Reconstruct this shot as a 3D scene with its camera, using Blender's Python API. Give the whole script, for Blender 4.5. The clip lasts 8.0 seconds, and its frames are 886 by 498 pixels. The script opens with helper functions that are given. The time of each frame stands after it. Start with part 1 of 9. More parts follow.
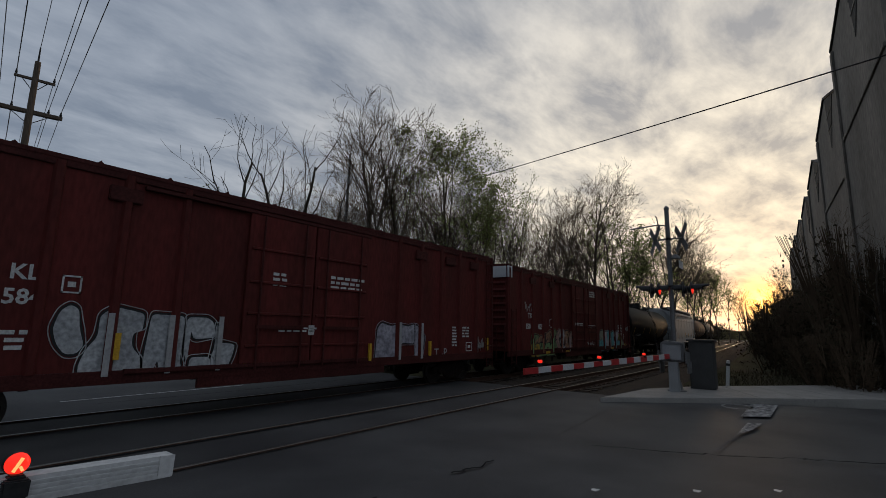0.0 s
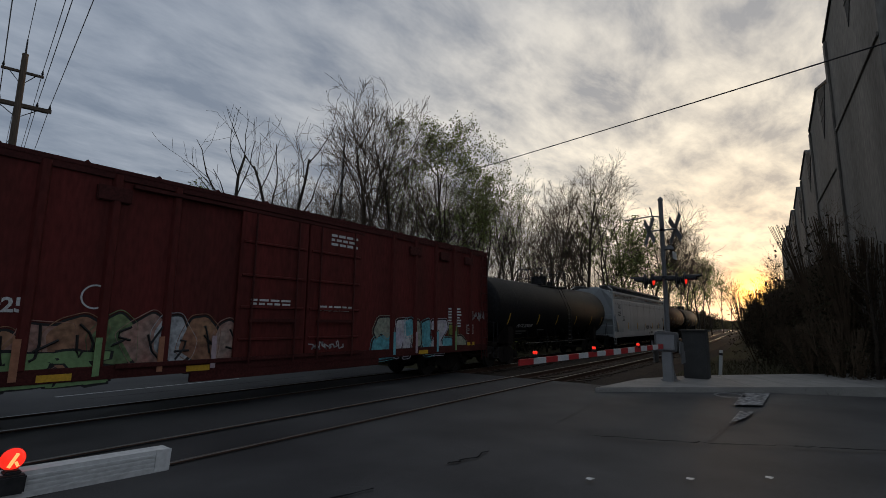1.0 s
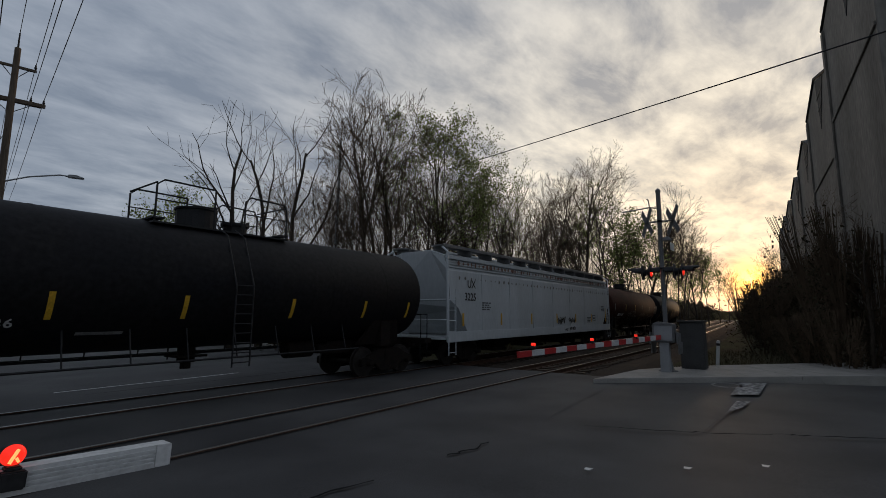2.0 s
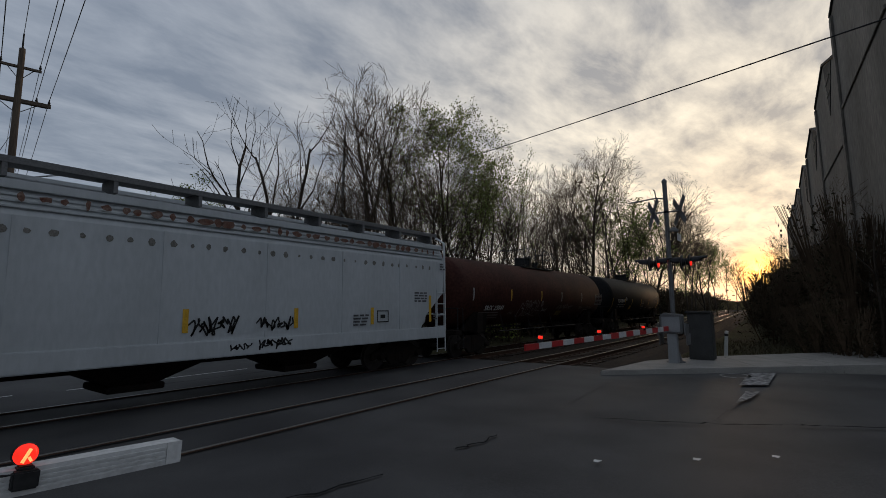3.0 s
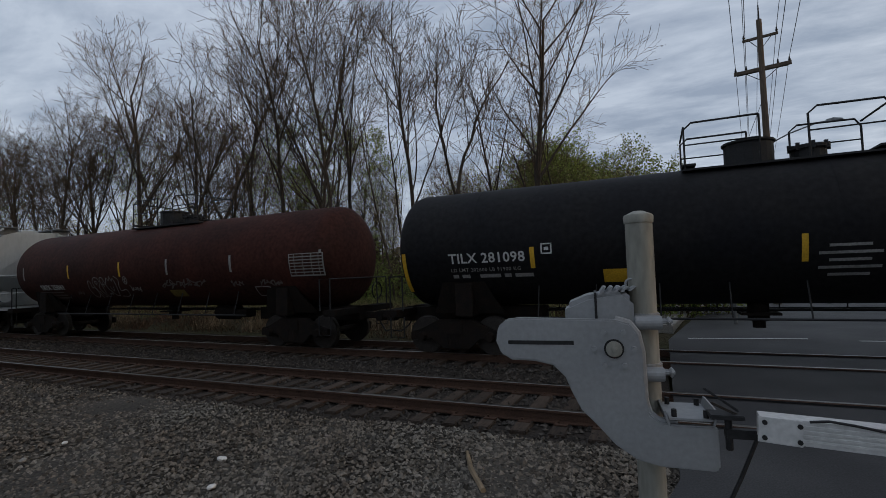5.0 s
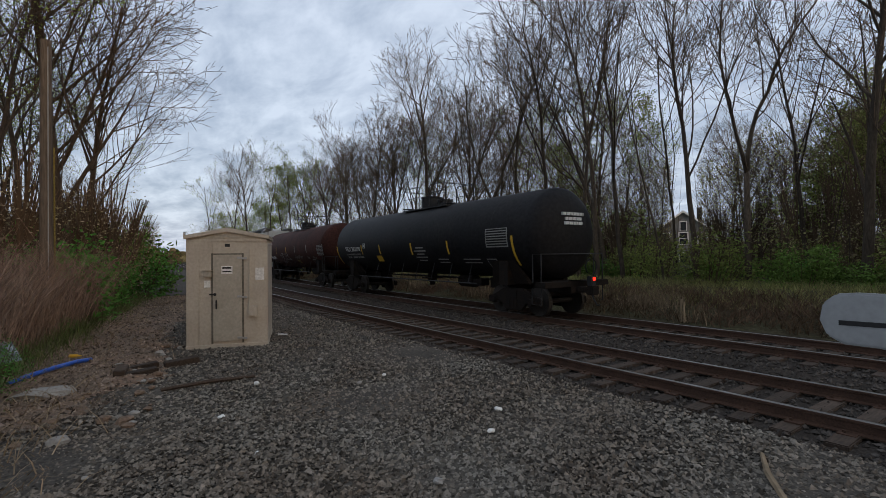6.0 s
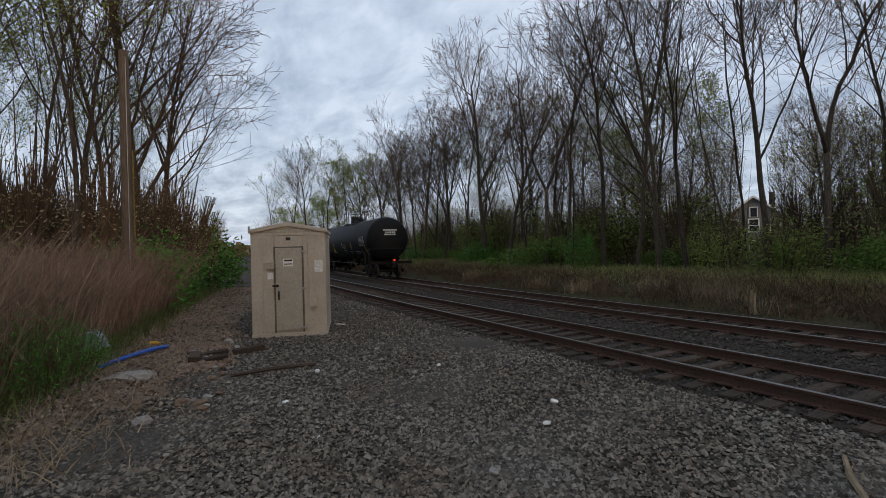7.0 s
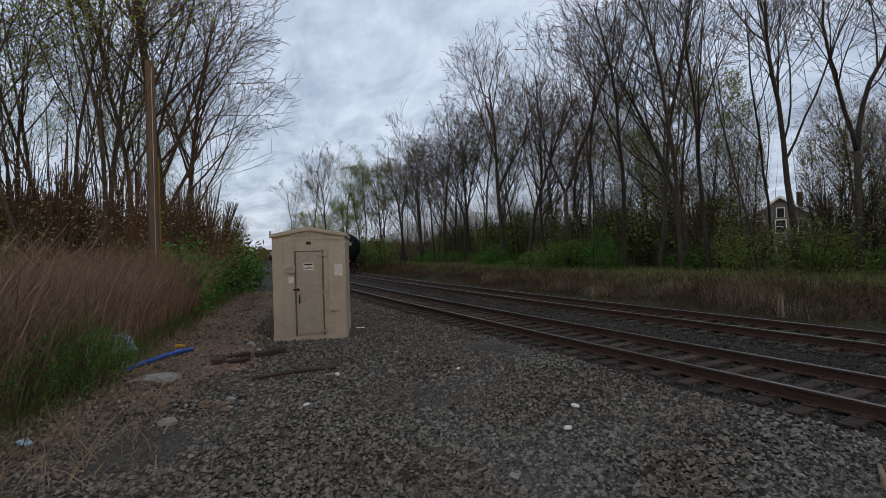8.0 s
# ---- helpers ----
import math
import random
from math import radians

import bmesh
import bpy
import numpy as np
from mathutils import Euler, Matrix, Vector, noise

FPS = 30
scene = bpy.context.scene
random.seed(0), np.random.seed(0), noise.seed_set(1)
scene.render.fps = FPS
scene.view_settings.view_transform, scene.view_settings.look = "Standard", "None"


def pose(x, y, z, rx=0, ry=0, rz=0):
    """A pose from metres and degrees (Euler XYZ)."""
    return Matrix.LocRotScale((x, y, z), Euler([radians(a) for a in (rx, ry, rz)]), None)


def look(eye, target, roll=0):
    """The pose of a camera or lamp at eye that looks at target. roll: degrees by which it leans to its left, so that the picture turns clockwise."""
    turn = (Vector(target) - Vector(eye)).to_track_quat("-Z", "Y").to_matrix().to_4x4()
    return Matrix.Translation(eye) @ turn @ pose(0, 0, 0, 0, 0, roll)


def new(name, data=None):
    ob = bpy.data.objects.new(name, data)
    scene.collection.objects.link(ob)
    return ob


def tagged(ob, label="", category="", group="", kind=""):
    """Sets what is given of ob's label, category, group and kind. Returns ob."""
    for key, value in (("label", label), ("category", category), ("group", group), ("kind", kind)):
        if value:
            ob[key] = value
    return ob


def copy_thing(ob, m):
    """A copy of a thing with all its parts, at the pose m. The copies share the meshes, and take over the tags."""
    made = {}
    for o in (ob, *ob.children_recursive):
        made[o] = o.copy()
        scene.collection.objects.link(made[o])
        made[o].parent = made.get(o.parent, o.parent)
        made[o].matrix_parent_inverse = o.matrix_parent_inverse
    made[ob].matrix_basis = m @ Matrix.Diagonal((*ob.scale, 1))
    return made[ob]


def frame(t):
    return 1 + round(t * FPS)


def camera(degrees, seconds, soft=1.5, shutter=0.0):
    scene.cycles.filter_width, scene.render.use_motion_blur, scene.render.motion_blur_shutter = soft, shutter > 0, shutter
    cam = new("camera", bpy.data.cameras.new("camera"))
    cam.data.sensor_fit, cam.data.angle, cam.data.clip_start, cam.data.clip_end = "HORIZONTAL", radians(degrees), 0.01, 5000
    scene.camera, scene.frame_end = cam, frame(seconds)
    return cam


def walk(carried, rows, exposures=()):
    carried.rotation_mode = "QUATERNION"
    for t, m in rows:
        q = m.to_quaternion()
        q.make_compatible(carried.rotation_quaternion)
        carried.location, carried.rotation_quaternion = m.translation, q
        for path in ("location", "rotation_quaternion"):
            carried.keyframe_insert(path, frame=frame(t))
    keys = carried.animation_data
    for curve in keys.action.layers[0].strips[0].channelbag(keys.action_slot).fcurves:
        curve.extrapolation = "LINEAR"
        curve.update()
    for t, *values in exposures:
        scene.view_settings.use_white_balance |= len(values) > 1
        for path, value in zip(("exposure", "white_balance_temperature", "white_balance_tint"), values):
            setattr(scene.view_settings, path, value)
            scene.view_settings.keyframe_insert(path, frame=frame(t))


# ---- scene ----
EYE = 1.97                      # height of the lens above the rail tops (z = 0)
cam = camera(85.4, 8.0, soft=0.6)
PATH = [
    (0.0, pose(0.19, -0.18, EYE, 99.45, -1.05, -52.84)),
    (0.5, pose(0.19, -0.18, EYE, 98.93, -0.79, -53.30)),
    (1.0, pose(0.19, -0.18, EYE, 98.54, -0.60, -53.38)),
    (1.5, pose(0.19, -0.18, EYE, 98.00, -0.38, -53.48)),
    (3.0, pose(0.20, -0.17, EYE + 0.01, 96.95, 0.56, -52.80)),
    (3.5, pose(0.22, -0.16, EYE + 0.02, 96.25, 1.00, -48.94)),
    (4.0, pose(0.14, -0.05, EYE + 0.07, 94.66, 0.80, -32.40)),
    (4.4, pose(0.12, 0.22, EYE + 0.06, 92.95, 2.10, -10.31)),
    (4.7, pose(-0.01, 0.10, EYE + 0.08, 92.74, 2.50, 7.38)),
    (5.8, pose(-0.17, -0.10, EYE - 0.02, 91.33, 0.30, 52.60)),
    (6.0, pose(-0.17, -0.11, EYE - 0.02, 90.77, 0.67, 54.18)),
    (6.5, pose(-0.17, -0.11, EYE - 0.02, 90.07, 1.04, 58.57)),
    (7.0, pose(-0.17, -0.11, EYE - 0.02, 89.82, 1.29, 60.50)),
    (7.5, pose(-0.17, -0.11, EYE - 0.02, 90.06, 1.34, 61.74)),
    (8.0, pose(-0.17, -0.11, EYE - 0.02, 90.28, 1.60, 62.73)),
]
walk(cam, PATH, [(0.0, 0.0), (3.4, 0.0), (4.5, 0.2), (5.8, 0.98), (6.6, 0.98), (8.0, 0.94)])

# ---- world and sun ----
SUN_AZ, SUN_EL = radians(-86.3), radians(3.3)      # azimuth from +y towards -x, elevation
SUN_DIR = Vector((-math.sin(SUN_AZ) * math.cos(SUN_EL), math.cos(SUN_AZ) * math.cos(SUN_EL), math.sin(SUN_EL)))


def make_world():
    w = bpy.data.worlds.new("sky")
    scene.world = w
    w.use_nodes = True
    nt = w.node_tree
    nt.nodes.clear()
    N, L = nt.nodes.new, nt.links.new

    def math_node(op, a, b=None, clamp=False):
        n = N("ShaderNodeMath")
        n.operation, n.use_clamp = op, clamp
        for i, v in enumerate((a, b)):
            if v is None:
                continue
            if isinstance(v, (int, float)):
                n.inputs[i].default_value = v
            else:
                L(v, n.inputs[i])
        return n.outputs[0]

    def mixc(fac, a, b, mode="MIX"):
        n = N("ShaderNodeMix")
        n.data_type, n.blend_type = "RGBA", mode
        for sock, v in ((n.inputs[0], fac), (n.inputs[6], a), (n.inputs[7], b)):
            if isinstance(v, (int, float)):
                sock.default_value = v
            elif isinstance(v, tuple):
                sock.default_value = (*v, 1)
            else:
                L(v, sock)
        return n.outputs[2]

    co = N("ShaderNodeTexCoord").outputs["Generated"]
    sep = N("ShaderNodeSeparateXYZ")
    L(co, sep.inputs[0])
    # cloud deck: project the view direction on a flat layer
    zc = math_node("ADD", math_node("MAXIMUM", sep.outputs[2], 0.0), 0.12)
    comb = N("ShaderNodeCombineXYZ")
    L(math_node("DIVIDE", sep.outputs[0], zc), comb.inputs[0])
    L(math_node("DIVIDE", sep.outputs[1], zc), comb.inputs[1])
    mp = N("ShaderNodeMapping")
    mp.inputs["Rotation"].default_value = (0, 0, radians(25))
    mp.inputs["Scale"].default_value = (1.0, 1.9, 1)
    L(comb.outputs[0], mp.inputs[0])
    n1 = N("ShaderNodeTexNoise")
    n1.inputs["Scale"].default_value, n1.inputs["Detail"].default_value = 2.3, 8
    n1.inputs["Roughness"].default_value, n1.inputs["Distortion"].default_value = 0.6, 0.2
    L(mp.outputs[0], n1.inputs["Vector"])
    n2 = N("ShaderNodeTexNoise")
    n2.inputs["Scale"].default_value, n2.inputs["Detail"].default_value = 0.35, 3
    L(mp.outputs[0], n2.inputs["Vector"])
    cl = math_node("ADD", math_node("MULTIPLY", n1.outputs["Fac"], 0.7), math_node("MULTIPLY", n2.outputs["Fac"], 0.3))
    mr = N("ShaderNodeMapRange")
    mr.inputs[1].default_value, mr.inputs[2].default_value = 0.38, 0.60
    L(cl, mr.inputs[0])
    cloud = mr.outputs[0]
    # closeness to the sun
    dot = N("ShaderNodeVectorMath")
    dot.operation = "DOT_PRODUCT"
    L(co, dot.inputs[0])
    dot.inputs[1].default_value = SUN_DIR
    d = math_node("MAXIMUM", dot.outputs["Value"], 0.0)
    wide = math_node("POWER", d, 4.0)
    near = math_node("POWER", d, 30.0)
    tight = math_node("POWER", d, 1100.0)
    disc = math_node("POWER", d, 3500.0)
    away = mixc(cloud, (0.19, 0.23, 0.30), (0.322, 0.365, 0.438))
    toward = mixc(cloud, (0.46, 0.43, 0.40), (1.2, 1.06, 0.84))
    base = mixc(wide, away, toward)
    low = math_node("SUBTRACT", 1.0, math_node("MULTIPLY", math_node("ABSOLUTE", sep.outputs[2]), 3.2), True)
    warm = math_node("MULTIPLY", near, math_node("ADD", math_node("MULTIPLY", cloud, 0.7), 0.3))
    base = mixc(math_node("MULTIPLY", warm, 0.45), base, (1.0, 0.76, 0.42))
    glow = math_node("MULTIPLY", math_node("MULTIPLY", tight, low), 0.9)
    base = mixc(glow, base, (1.15, 0.50, 0.12))
    base = mixc(disc, base, (4.0, 2.0, 0.5))
    # ground half of the sphere
    below = math_node("LESS_THAN", sep.outputs[2], -0.01)
    base = mixc(below, base, (0.05, 0.05, 0.05))
    sky = N("ShaderNodeTexSky")
    sky.sky_type, sky.sun_disc = "NISHITA", False
    sky.sun_elevation, sky.sun_rotation = SUN_EL, -SUN_AZ
    add = mixc(0.012, base, sky.outputs[0], "ADD")
    bg = N("ShaderNodeBackground")
    bg.inputs["Strength"].default_value = 1.0
    L(add, bg.inputs[0])
    out = N("ShaderNodeOutputWorld")
    L(bg.outputs[0], out.inputs[0])


make_world()
sun = new("sun", bpy.data.lights.new("sun", "SUN"))
sun.data.energy, sun.data.angle, sun.data.color = 0.5, radians(10), (1.0, 0.62, 0.34)
sun.matrix_world = look((0, 0, 0), -SUN_DIR)


# ---- materials ----
def material(name, base, rough=0.8, metal=0.0, scale=6.0, vary=0.25, fine=60.0, bump=0.2, second=None, spots=0.5,
             island=0.0, objrand=0.0, emit=None, strength=0.0, stretch=(1, 1, 1), bumpdist=0.01, coat=0.0, spec=0.3, through_light=0.0):
    """Two scales of colour change plus relief, in object space metres."""
    m = bpy.data.materials.new(name)
    m.use_nodes = True
    nt = m.node_tree
    N, L = nt.nodes.new, nt.links.new
    b = nt.nodes["Principled BSDF"]
    b.inputs["Roughness"].default_value, b.inputs["Metallic"].default_value = rough, metal
    b.inputs["Coat Weight"].default_value = coat
    b.inputs["Specular IOR Level"].default_value = spec
    tc = N("ShaderNodeTexCoord")
    mp = N("ShaderNodeMapping")
    mp.inputs["Scale"].default_value = stretch
    L(tc.outputs["Object"], mp.inputs[0])
    big = N("ShaderNodeTexNoise")
    big.inputs["Scale"].default_value, big.inputs["Detail"].default_value = scale, 6
    L(mp.outputs[0], big.inputs["Vector"])
    small = N("ShaderNodeTexNoise")
    small.inputs["Scale"].default_value, small.inputs["Detail"].default_value = fine, 3
    L(mp.outputs[0], small.inputs["Vector"])
    ramp = N("ShaderNodeMapRange")
    ramp.inputs[1].default_value, ramp.inputs[2].default_value = 0.5 - 0.25 * (1.2 - spots), 0.5 + 0.25 * spots + 0.05
    L(big.outputs["Fac"], ramp.inputs[0])
    mix = N("ShaderNodeMix")
    mix.data_type = "RGBA"
    sec = second or tuple(c * (1 - vary) for c in base)
    mix.inputs[6].default_value, mix.inputs[7].default_value = (*sec, 1), (*base, 1)
    L(ramp.outputs[0], mix.inputs[0])
    col = mix.outputs[2]
    hsv = N("ShaderNodeHueSaturation")
    L(col, hsv.inputs["Color"])
    v = N("ShaderNodeMapRange")
    v.inputs[1].default_value, v.inputs[2].default_value = 0.3, 0.7
    v.inputs[3].default_value, v.inputs[4].default_value = 1 - vary, 1 + vary
    L(small.outputs["Fac"], v.inputs[0])
    val = v.outputs[0]
    for amount, node, sock in ((island, "ShaderNodeNewGeometry", "Random Per Island"), (objrand, "ShaderNodeObjectInfo", "Random")):
        if amount:
            r = N("ShaderNodeMapRange")
            r.inputs[3].default_value, r.inputs[4].default_value = 1 - amount, 1 + amount
            L(N(node).outputs[sock], r.inputs[0])
            mul = N("ShaderNodeMath")
            mul.operation = "MULTIPLY"
            L(val, mul.inputs[0])
            L(r.outputs[0], mul.inputs[1])
            val = mul.outputs[0]
    L(val, hsv.inputs["Value"])
    L(hsv.outputs[0], b.inputs["Base Color"])
    if bump:
        bp = N("ShaderNodeBump")
        bp.inputs["Strength"].default_value, bp.inputs["Distance"].default_value = bump, bumpdist
        L(small.outputs["Fac"], bp.inputs["Height"])
        L(bp.outputs[0], b.inputs["Normal"])
    if through_light:
        tr, ms = N("ShaderNodeBsdfTranslucent"), N("ShaderNodeMixShader")
        L(hsv.outputs[0], tr.inputs["Color"])
        ms.inputs[0].default_value = through_light
        L(b.outputs[0], ms.inputs[1])
        L(tr.outputs[0], ms.inputs[2])
        L(ms.outputs[0], nt.nodes["Material Output"].inputs["Surface"])
    if emit:
        b.inputs["Emission Color"].default_value = (*emit, 1)
        b.inputs["Emission Strength"].default_value = strength
    return m


ASPHALT = material("asphalt", (0.062, 0.062, 0.063), 0.72, scale=0.5, vary=0.3, fine=55, bump=0.35, second=(0.030, 0.030, 0.032), spec=0.28)
CONCRETE = material("concrete", (0.29, 0.275, 0.25), 0.9, scale=1.5, vary=0.2, fine=40, bump=0.3)
BALLAST = material("ballast", (0.052, 0.043, 0.036), 0.95, scale=0.7, vary=0.35, fine=22, bump=1.0, second=(0.038, 0.033, 0.029), bumpdist=0.04, spec=0.05)
YARD = material("yard_gravel", (0.092, 0.082, 0.070), 0.95, scale=0.7, vary=0.35, fine=22, bump=1.0, second=(0.06, 0.054, 0.048), bumpdist=0.04, spec=0.05)
STONE = material("stone", (0.155, 0.142, 0.122), 0.95, scale=0.6, vary=0.25, fine=30, bump=0.5, island=0.75, second=(0.12, 0.098, 0.078), spec=0.1)
DIRT = material("dirt", (0.175, 0.115, 0.08), 0.95, scale=0.8, vary=0.35, fine=18, bump=0.8, second=(0.12, 0.09, 0.065), bumpdist=0.03)
GRASSY = material("grass_soil", (0.06, 0.06, 0.032), 1.0, spec=0.03, scale=0.3, vary=0.4, fine=9, bump=1.0, second=(0.055, 0.045, 0.03), bumpdist=0.1)
RAILSIDE = material("rail_rust", (0.082, 0.045, 0.030), 0.75, metal=0.2, scale=4, vary=0.3, fine=50, bump=0.3)
RAILTOP = material("rail_polished", (0.24, 0.22, 0.20), 0.36, metal=1.0, scale=8, vary=0.12, fine=80, bump=0.05)
TIE = material("sleeper_wood", (0.06, 0.043, 0.032), 0.9, scale=3, vary=0.35, fine=40, bump=0.6, objrand=0.3, stretch=(1, 0.15, 1))
OXIDE = material("oxide_paint", (0.118, 0.021, 0.018), 0.7, scale=1.2, vary=0.22, fine=14, bump=0.12, second=(0.075, 0.017, 0.014), stretch=(1, 1, 0.25), spec=0.15)
OXIDE_DARK = material("oxide_paint_dark", (0.07, 0.017, 0.015), 0.7, scale=2, vary=0.3, fine=20, bump=0.15, spec=0.15)
TANKBLACK = material("tank_black", (0.009, 0.009, 0.0105), 0.6, scale=0.8, vary=0.35, fine=9, bump=0.06, second=(0.013, 0.012, 0.012), spec=0.12)
TANKBROWN = material("tank_brown", (0.06, 0.021, 0.015), 0.7, scale=0.7, vary=0.3, fine=10, bump=0.08, second=(0.034, 0.014, 0.011), spec=0.1)
HOPGREY = material("hopper_grey", (0.455, 0.48, 0.49), 0.6, scale=0.9, vary=0.06, fine=12, bump=0.05, second=(0.40, 0.42, 0.425), stretch=(1, 1, 0.3))
TANKGREY = material("tank_grey", (0.30, 0.30, 0.30), 0.6, scale=0.8, vary=0.2, fine=10, bump=0.05)
RUNGEAR = material("running_gear", (0.012, 0.0105, 0.0095), 0.85, spec=0.1, scale=5, vary=0.4, fine=40, bump=0.3, second=(0.02, 0.014, 0.011))
WHEELSTEEL = material("wheel_steel", (0.06, 0.052, 0.047), 0.55, metal=0.6, scale=6, vary=0.3, fine=50, bump=0.1)
RUST = material("rust", (0.12, 0.045, 0.028), 0.9, second=(0.21, 0.15, 0.12), scale=7, vary=0.4, fine=30, bump=0.3)
WHITEPAINT = material("white_marking", (0.62, 0.62, 0.60), 0.7, scale=3, vary=0.2, fine=30, bump=0.05)
YELLOWPAINT = material("yellow_reflector", (0.62, 0.36, 0.03), 0.5, scale=5, vary=0.15, fine=30, bump=0.05)
GALV = material("galvanised", (0.13, 0.13, 0.13), 0.6, metal=0.2, scale=3, vary=0.2, fine=25, bump=0.1, second=(0.15, 0.15, 0.15))
# cabinet grey set darker than the metal, its backlit shade held in the colour
CABGREY = material("shaded_cabinet_grey", (0.06, 0.06, 0.058), 0.7, scale=3, vary=0.2, fine=25, bump=0.1, spec=0.2)
ALUMINIUM = material("aluminium_paint", (0.31, 0.32, 0.325), 0.55, metal=0.3, scale=1.6, vary=0.08, fine=30, bump=0.08, second=(0.26, 0.265, 0.27))
POSTPAINT = material("cream_post_paint", (0.34, 0.335, 0.30), 0.6, metal=0.1, scale=2.5, vary=0.18, fine=25, bump=0.12, second=(0.24, 0.235, 0.20), stretch=(1, 1, 0.25))
ARMWHITE = material("arm_white", (0.55, 0.55, 0.54), 0.55, scale=3, vary=0.12, fine=30, bump=0.08)
ARMRED = material("arm_red", (0.42, 0.03, 0.03), 0.5, scale=3, vary=0.15, fine=30, bump=0.05)
BLACKMETAL = material("black_metal", (0.02, 0.02, 0.021), 0.6, scale=5, vary=0.3, fine=40, bump=0.1)
LAMPRED = material("red_lamp_lens", (0.5, 0.02, 0.015), 0.25, scale=9, vary=0.1, fine=60, bump=0.1, emit=(1.0, 0.03, 0.015), strength=0.9)
LAMPHOT = material("red_lamp_core", (0.9, 0.2, 0.1), 0.3, emit=(1.0, 0.32, 0.10), strength=1.6, bump=0)
SHEDPAINT = material("shed_paint", (0.40, 0.36, 0.30), 0.6, scale=1.5, vary=0.1, fine=20, bump=0.08, second=(0.33, 0.29, 0.24))
SHEDDARK = material("shed_door_paint", (0.33, 0.30, 0.25), 0.6, scale=1.5, vary=0.12, fine=20, bump=0.08)
POLEWOOD = material("pole_wood", (0.13, 0.10, 0.075), 0.9, scale=3, vary=0.3, fine=30, bump=0.4, stretch=(1, 1, 0.1))
BARK = material("bark", (0.072, 0.055, 0.040), 0.95, scale=2, vary=0.35, fine=16, bump=0.6, objrand=0.25, stretch=(1, 1, 0.25))
TWIG = material("twig", (0.105, 0.074, 0.049), 0.95, spec=0.1, scale=0.6, vary=0.25, fine=6, bump=0, objrand=0.25)
LEAF = material("young_leaf", (0.21, 0.25, 0.07), 0.7, scale=0.5, vary=0.25, fine=8, bump=0, island=0.4, objrand=0.2, spec=0.1, through_light=0.5)
SHRUB = material("shrub_leaf", (0.125, 0.205, 0.045), 0.7, scale=0.4, vary=0.35, fine=5, bump=0, island=0.45, objrand=0.2, spec=0.1, through_light=0.35)
REED = material("dry_stem", (0.25, 0.17, 0.125), 0.9, scale=0.8, vary=0.3, fine=7, bump=0, island=0.4)
GRASS = material("grass_blade", (0.12, 0.15, 0.05), 0.8, scale=0.3, vary=0.35, fine=4, bump=0, island=0.45, spec=0.1, through_light=0.3)
DRYGRASS = material("dry_grass", (0.24, 0.18, 0.115), 0.9, scale=0.4, vary=0.3, fine=5, bump=0, island=0.4)
STUCCO = material("old_stucco", (0.21, 0.195, 0.17), 0.95, scale=0.35, vary=0.25, fine=6, bump=0.3, second=(0.13, 0.12, 0.105), stretch=(1, 1, 0.3))
GLASSDARK = material("dark_glazing", (0.03, 0.035, 0.04), 0.25, scale=2, vary=0.3, fine=10, bump=0.05)
SOOTGLASS = material("sooty_glazing", (0.03, 0.034, 0.036), 0.75, scale=2, vary=0.3, fine=10, bump=0.05, spec=0.1)
ROOFDARK = material("dark_roof", (0.05, 0.048, 0.047), 0.9, scale=1, vary=0.25, fine=12, bump=0.3)
HOUSEGREY = material("grey_siding", (0.17, 0.17, 0.165), 0.8, scale=1, vary=0.12, fine=10, bump=0.1)
HOUSEWHITE = material("white_siding", (0.72, 0.72, 0.70), 0.7, scale=1, vary=0.08, fine=10, bump=0.1)
PLASTICBLUE = material("blue_hose", (0.02, 0.09, 0.42), 0.4, scale=5, vary=0.1, fine=20, bump=0.02)
TRASHWHITE = material("litter_white", (0.7, 0.7, 0.68), 0.6, scale=6, vary=0.1, fine=20, bump=0.1)
PLASTICFILM = material("plastic_film", (0.20, 0.225, 0.25), 0.35, scale=4, vary=0.3, fine=15, bump=0.3)
CAMO = [material("spray_" + n, c, 0.6, scale=3, vary=0.15, fine=18, bump=0.05) for n, c in (
    ("white", (0.38, 0.38, 0.375)), ("green", (0.20, 0.32, 0.14)), ("orange", (0.36, 0.16, 0.09)), ("blue", (0.16, 0.42, 0.48)),
    ("pink", (0.42, 0.32, 0.34)), ("yellow", (0.42, 0.27, 0.04)), ("black", (0.02, 0.02, 0.02)))]
SP_WHITE, SP_GREEN, SP_ORANGE, SP_BLUE, SP_PINK, SP_YELLOW, SP_BLACK = CAMO


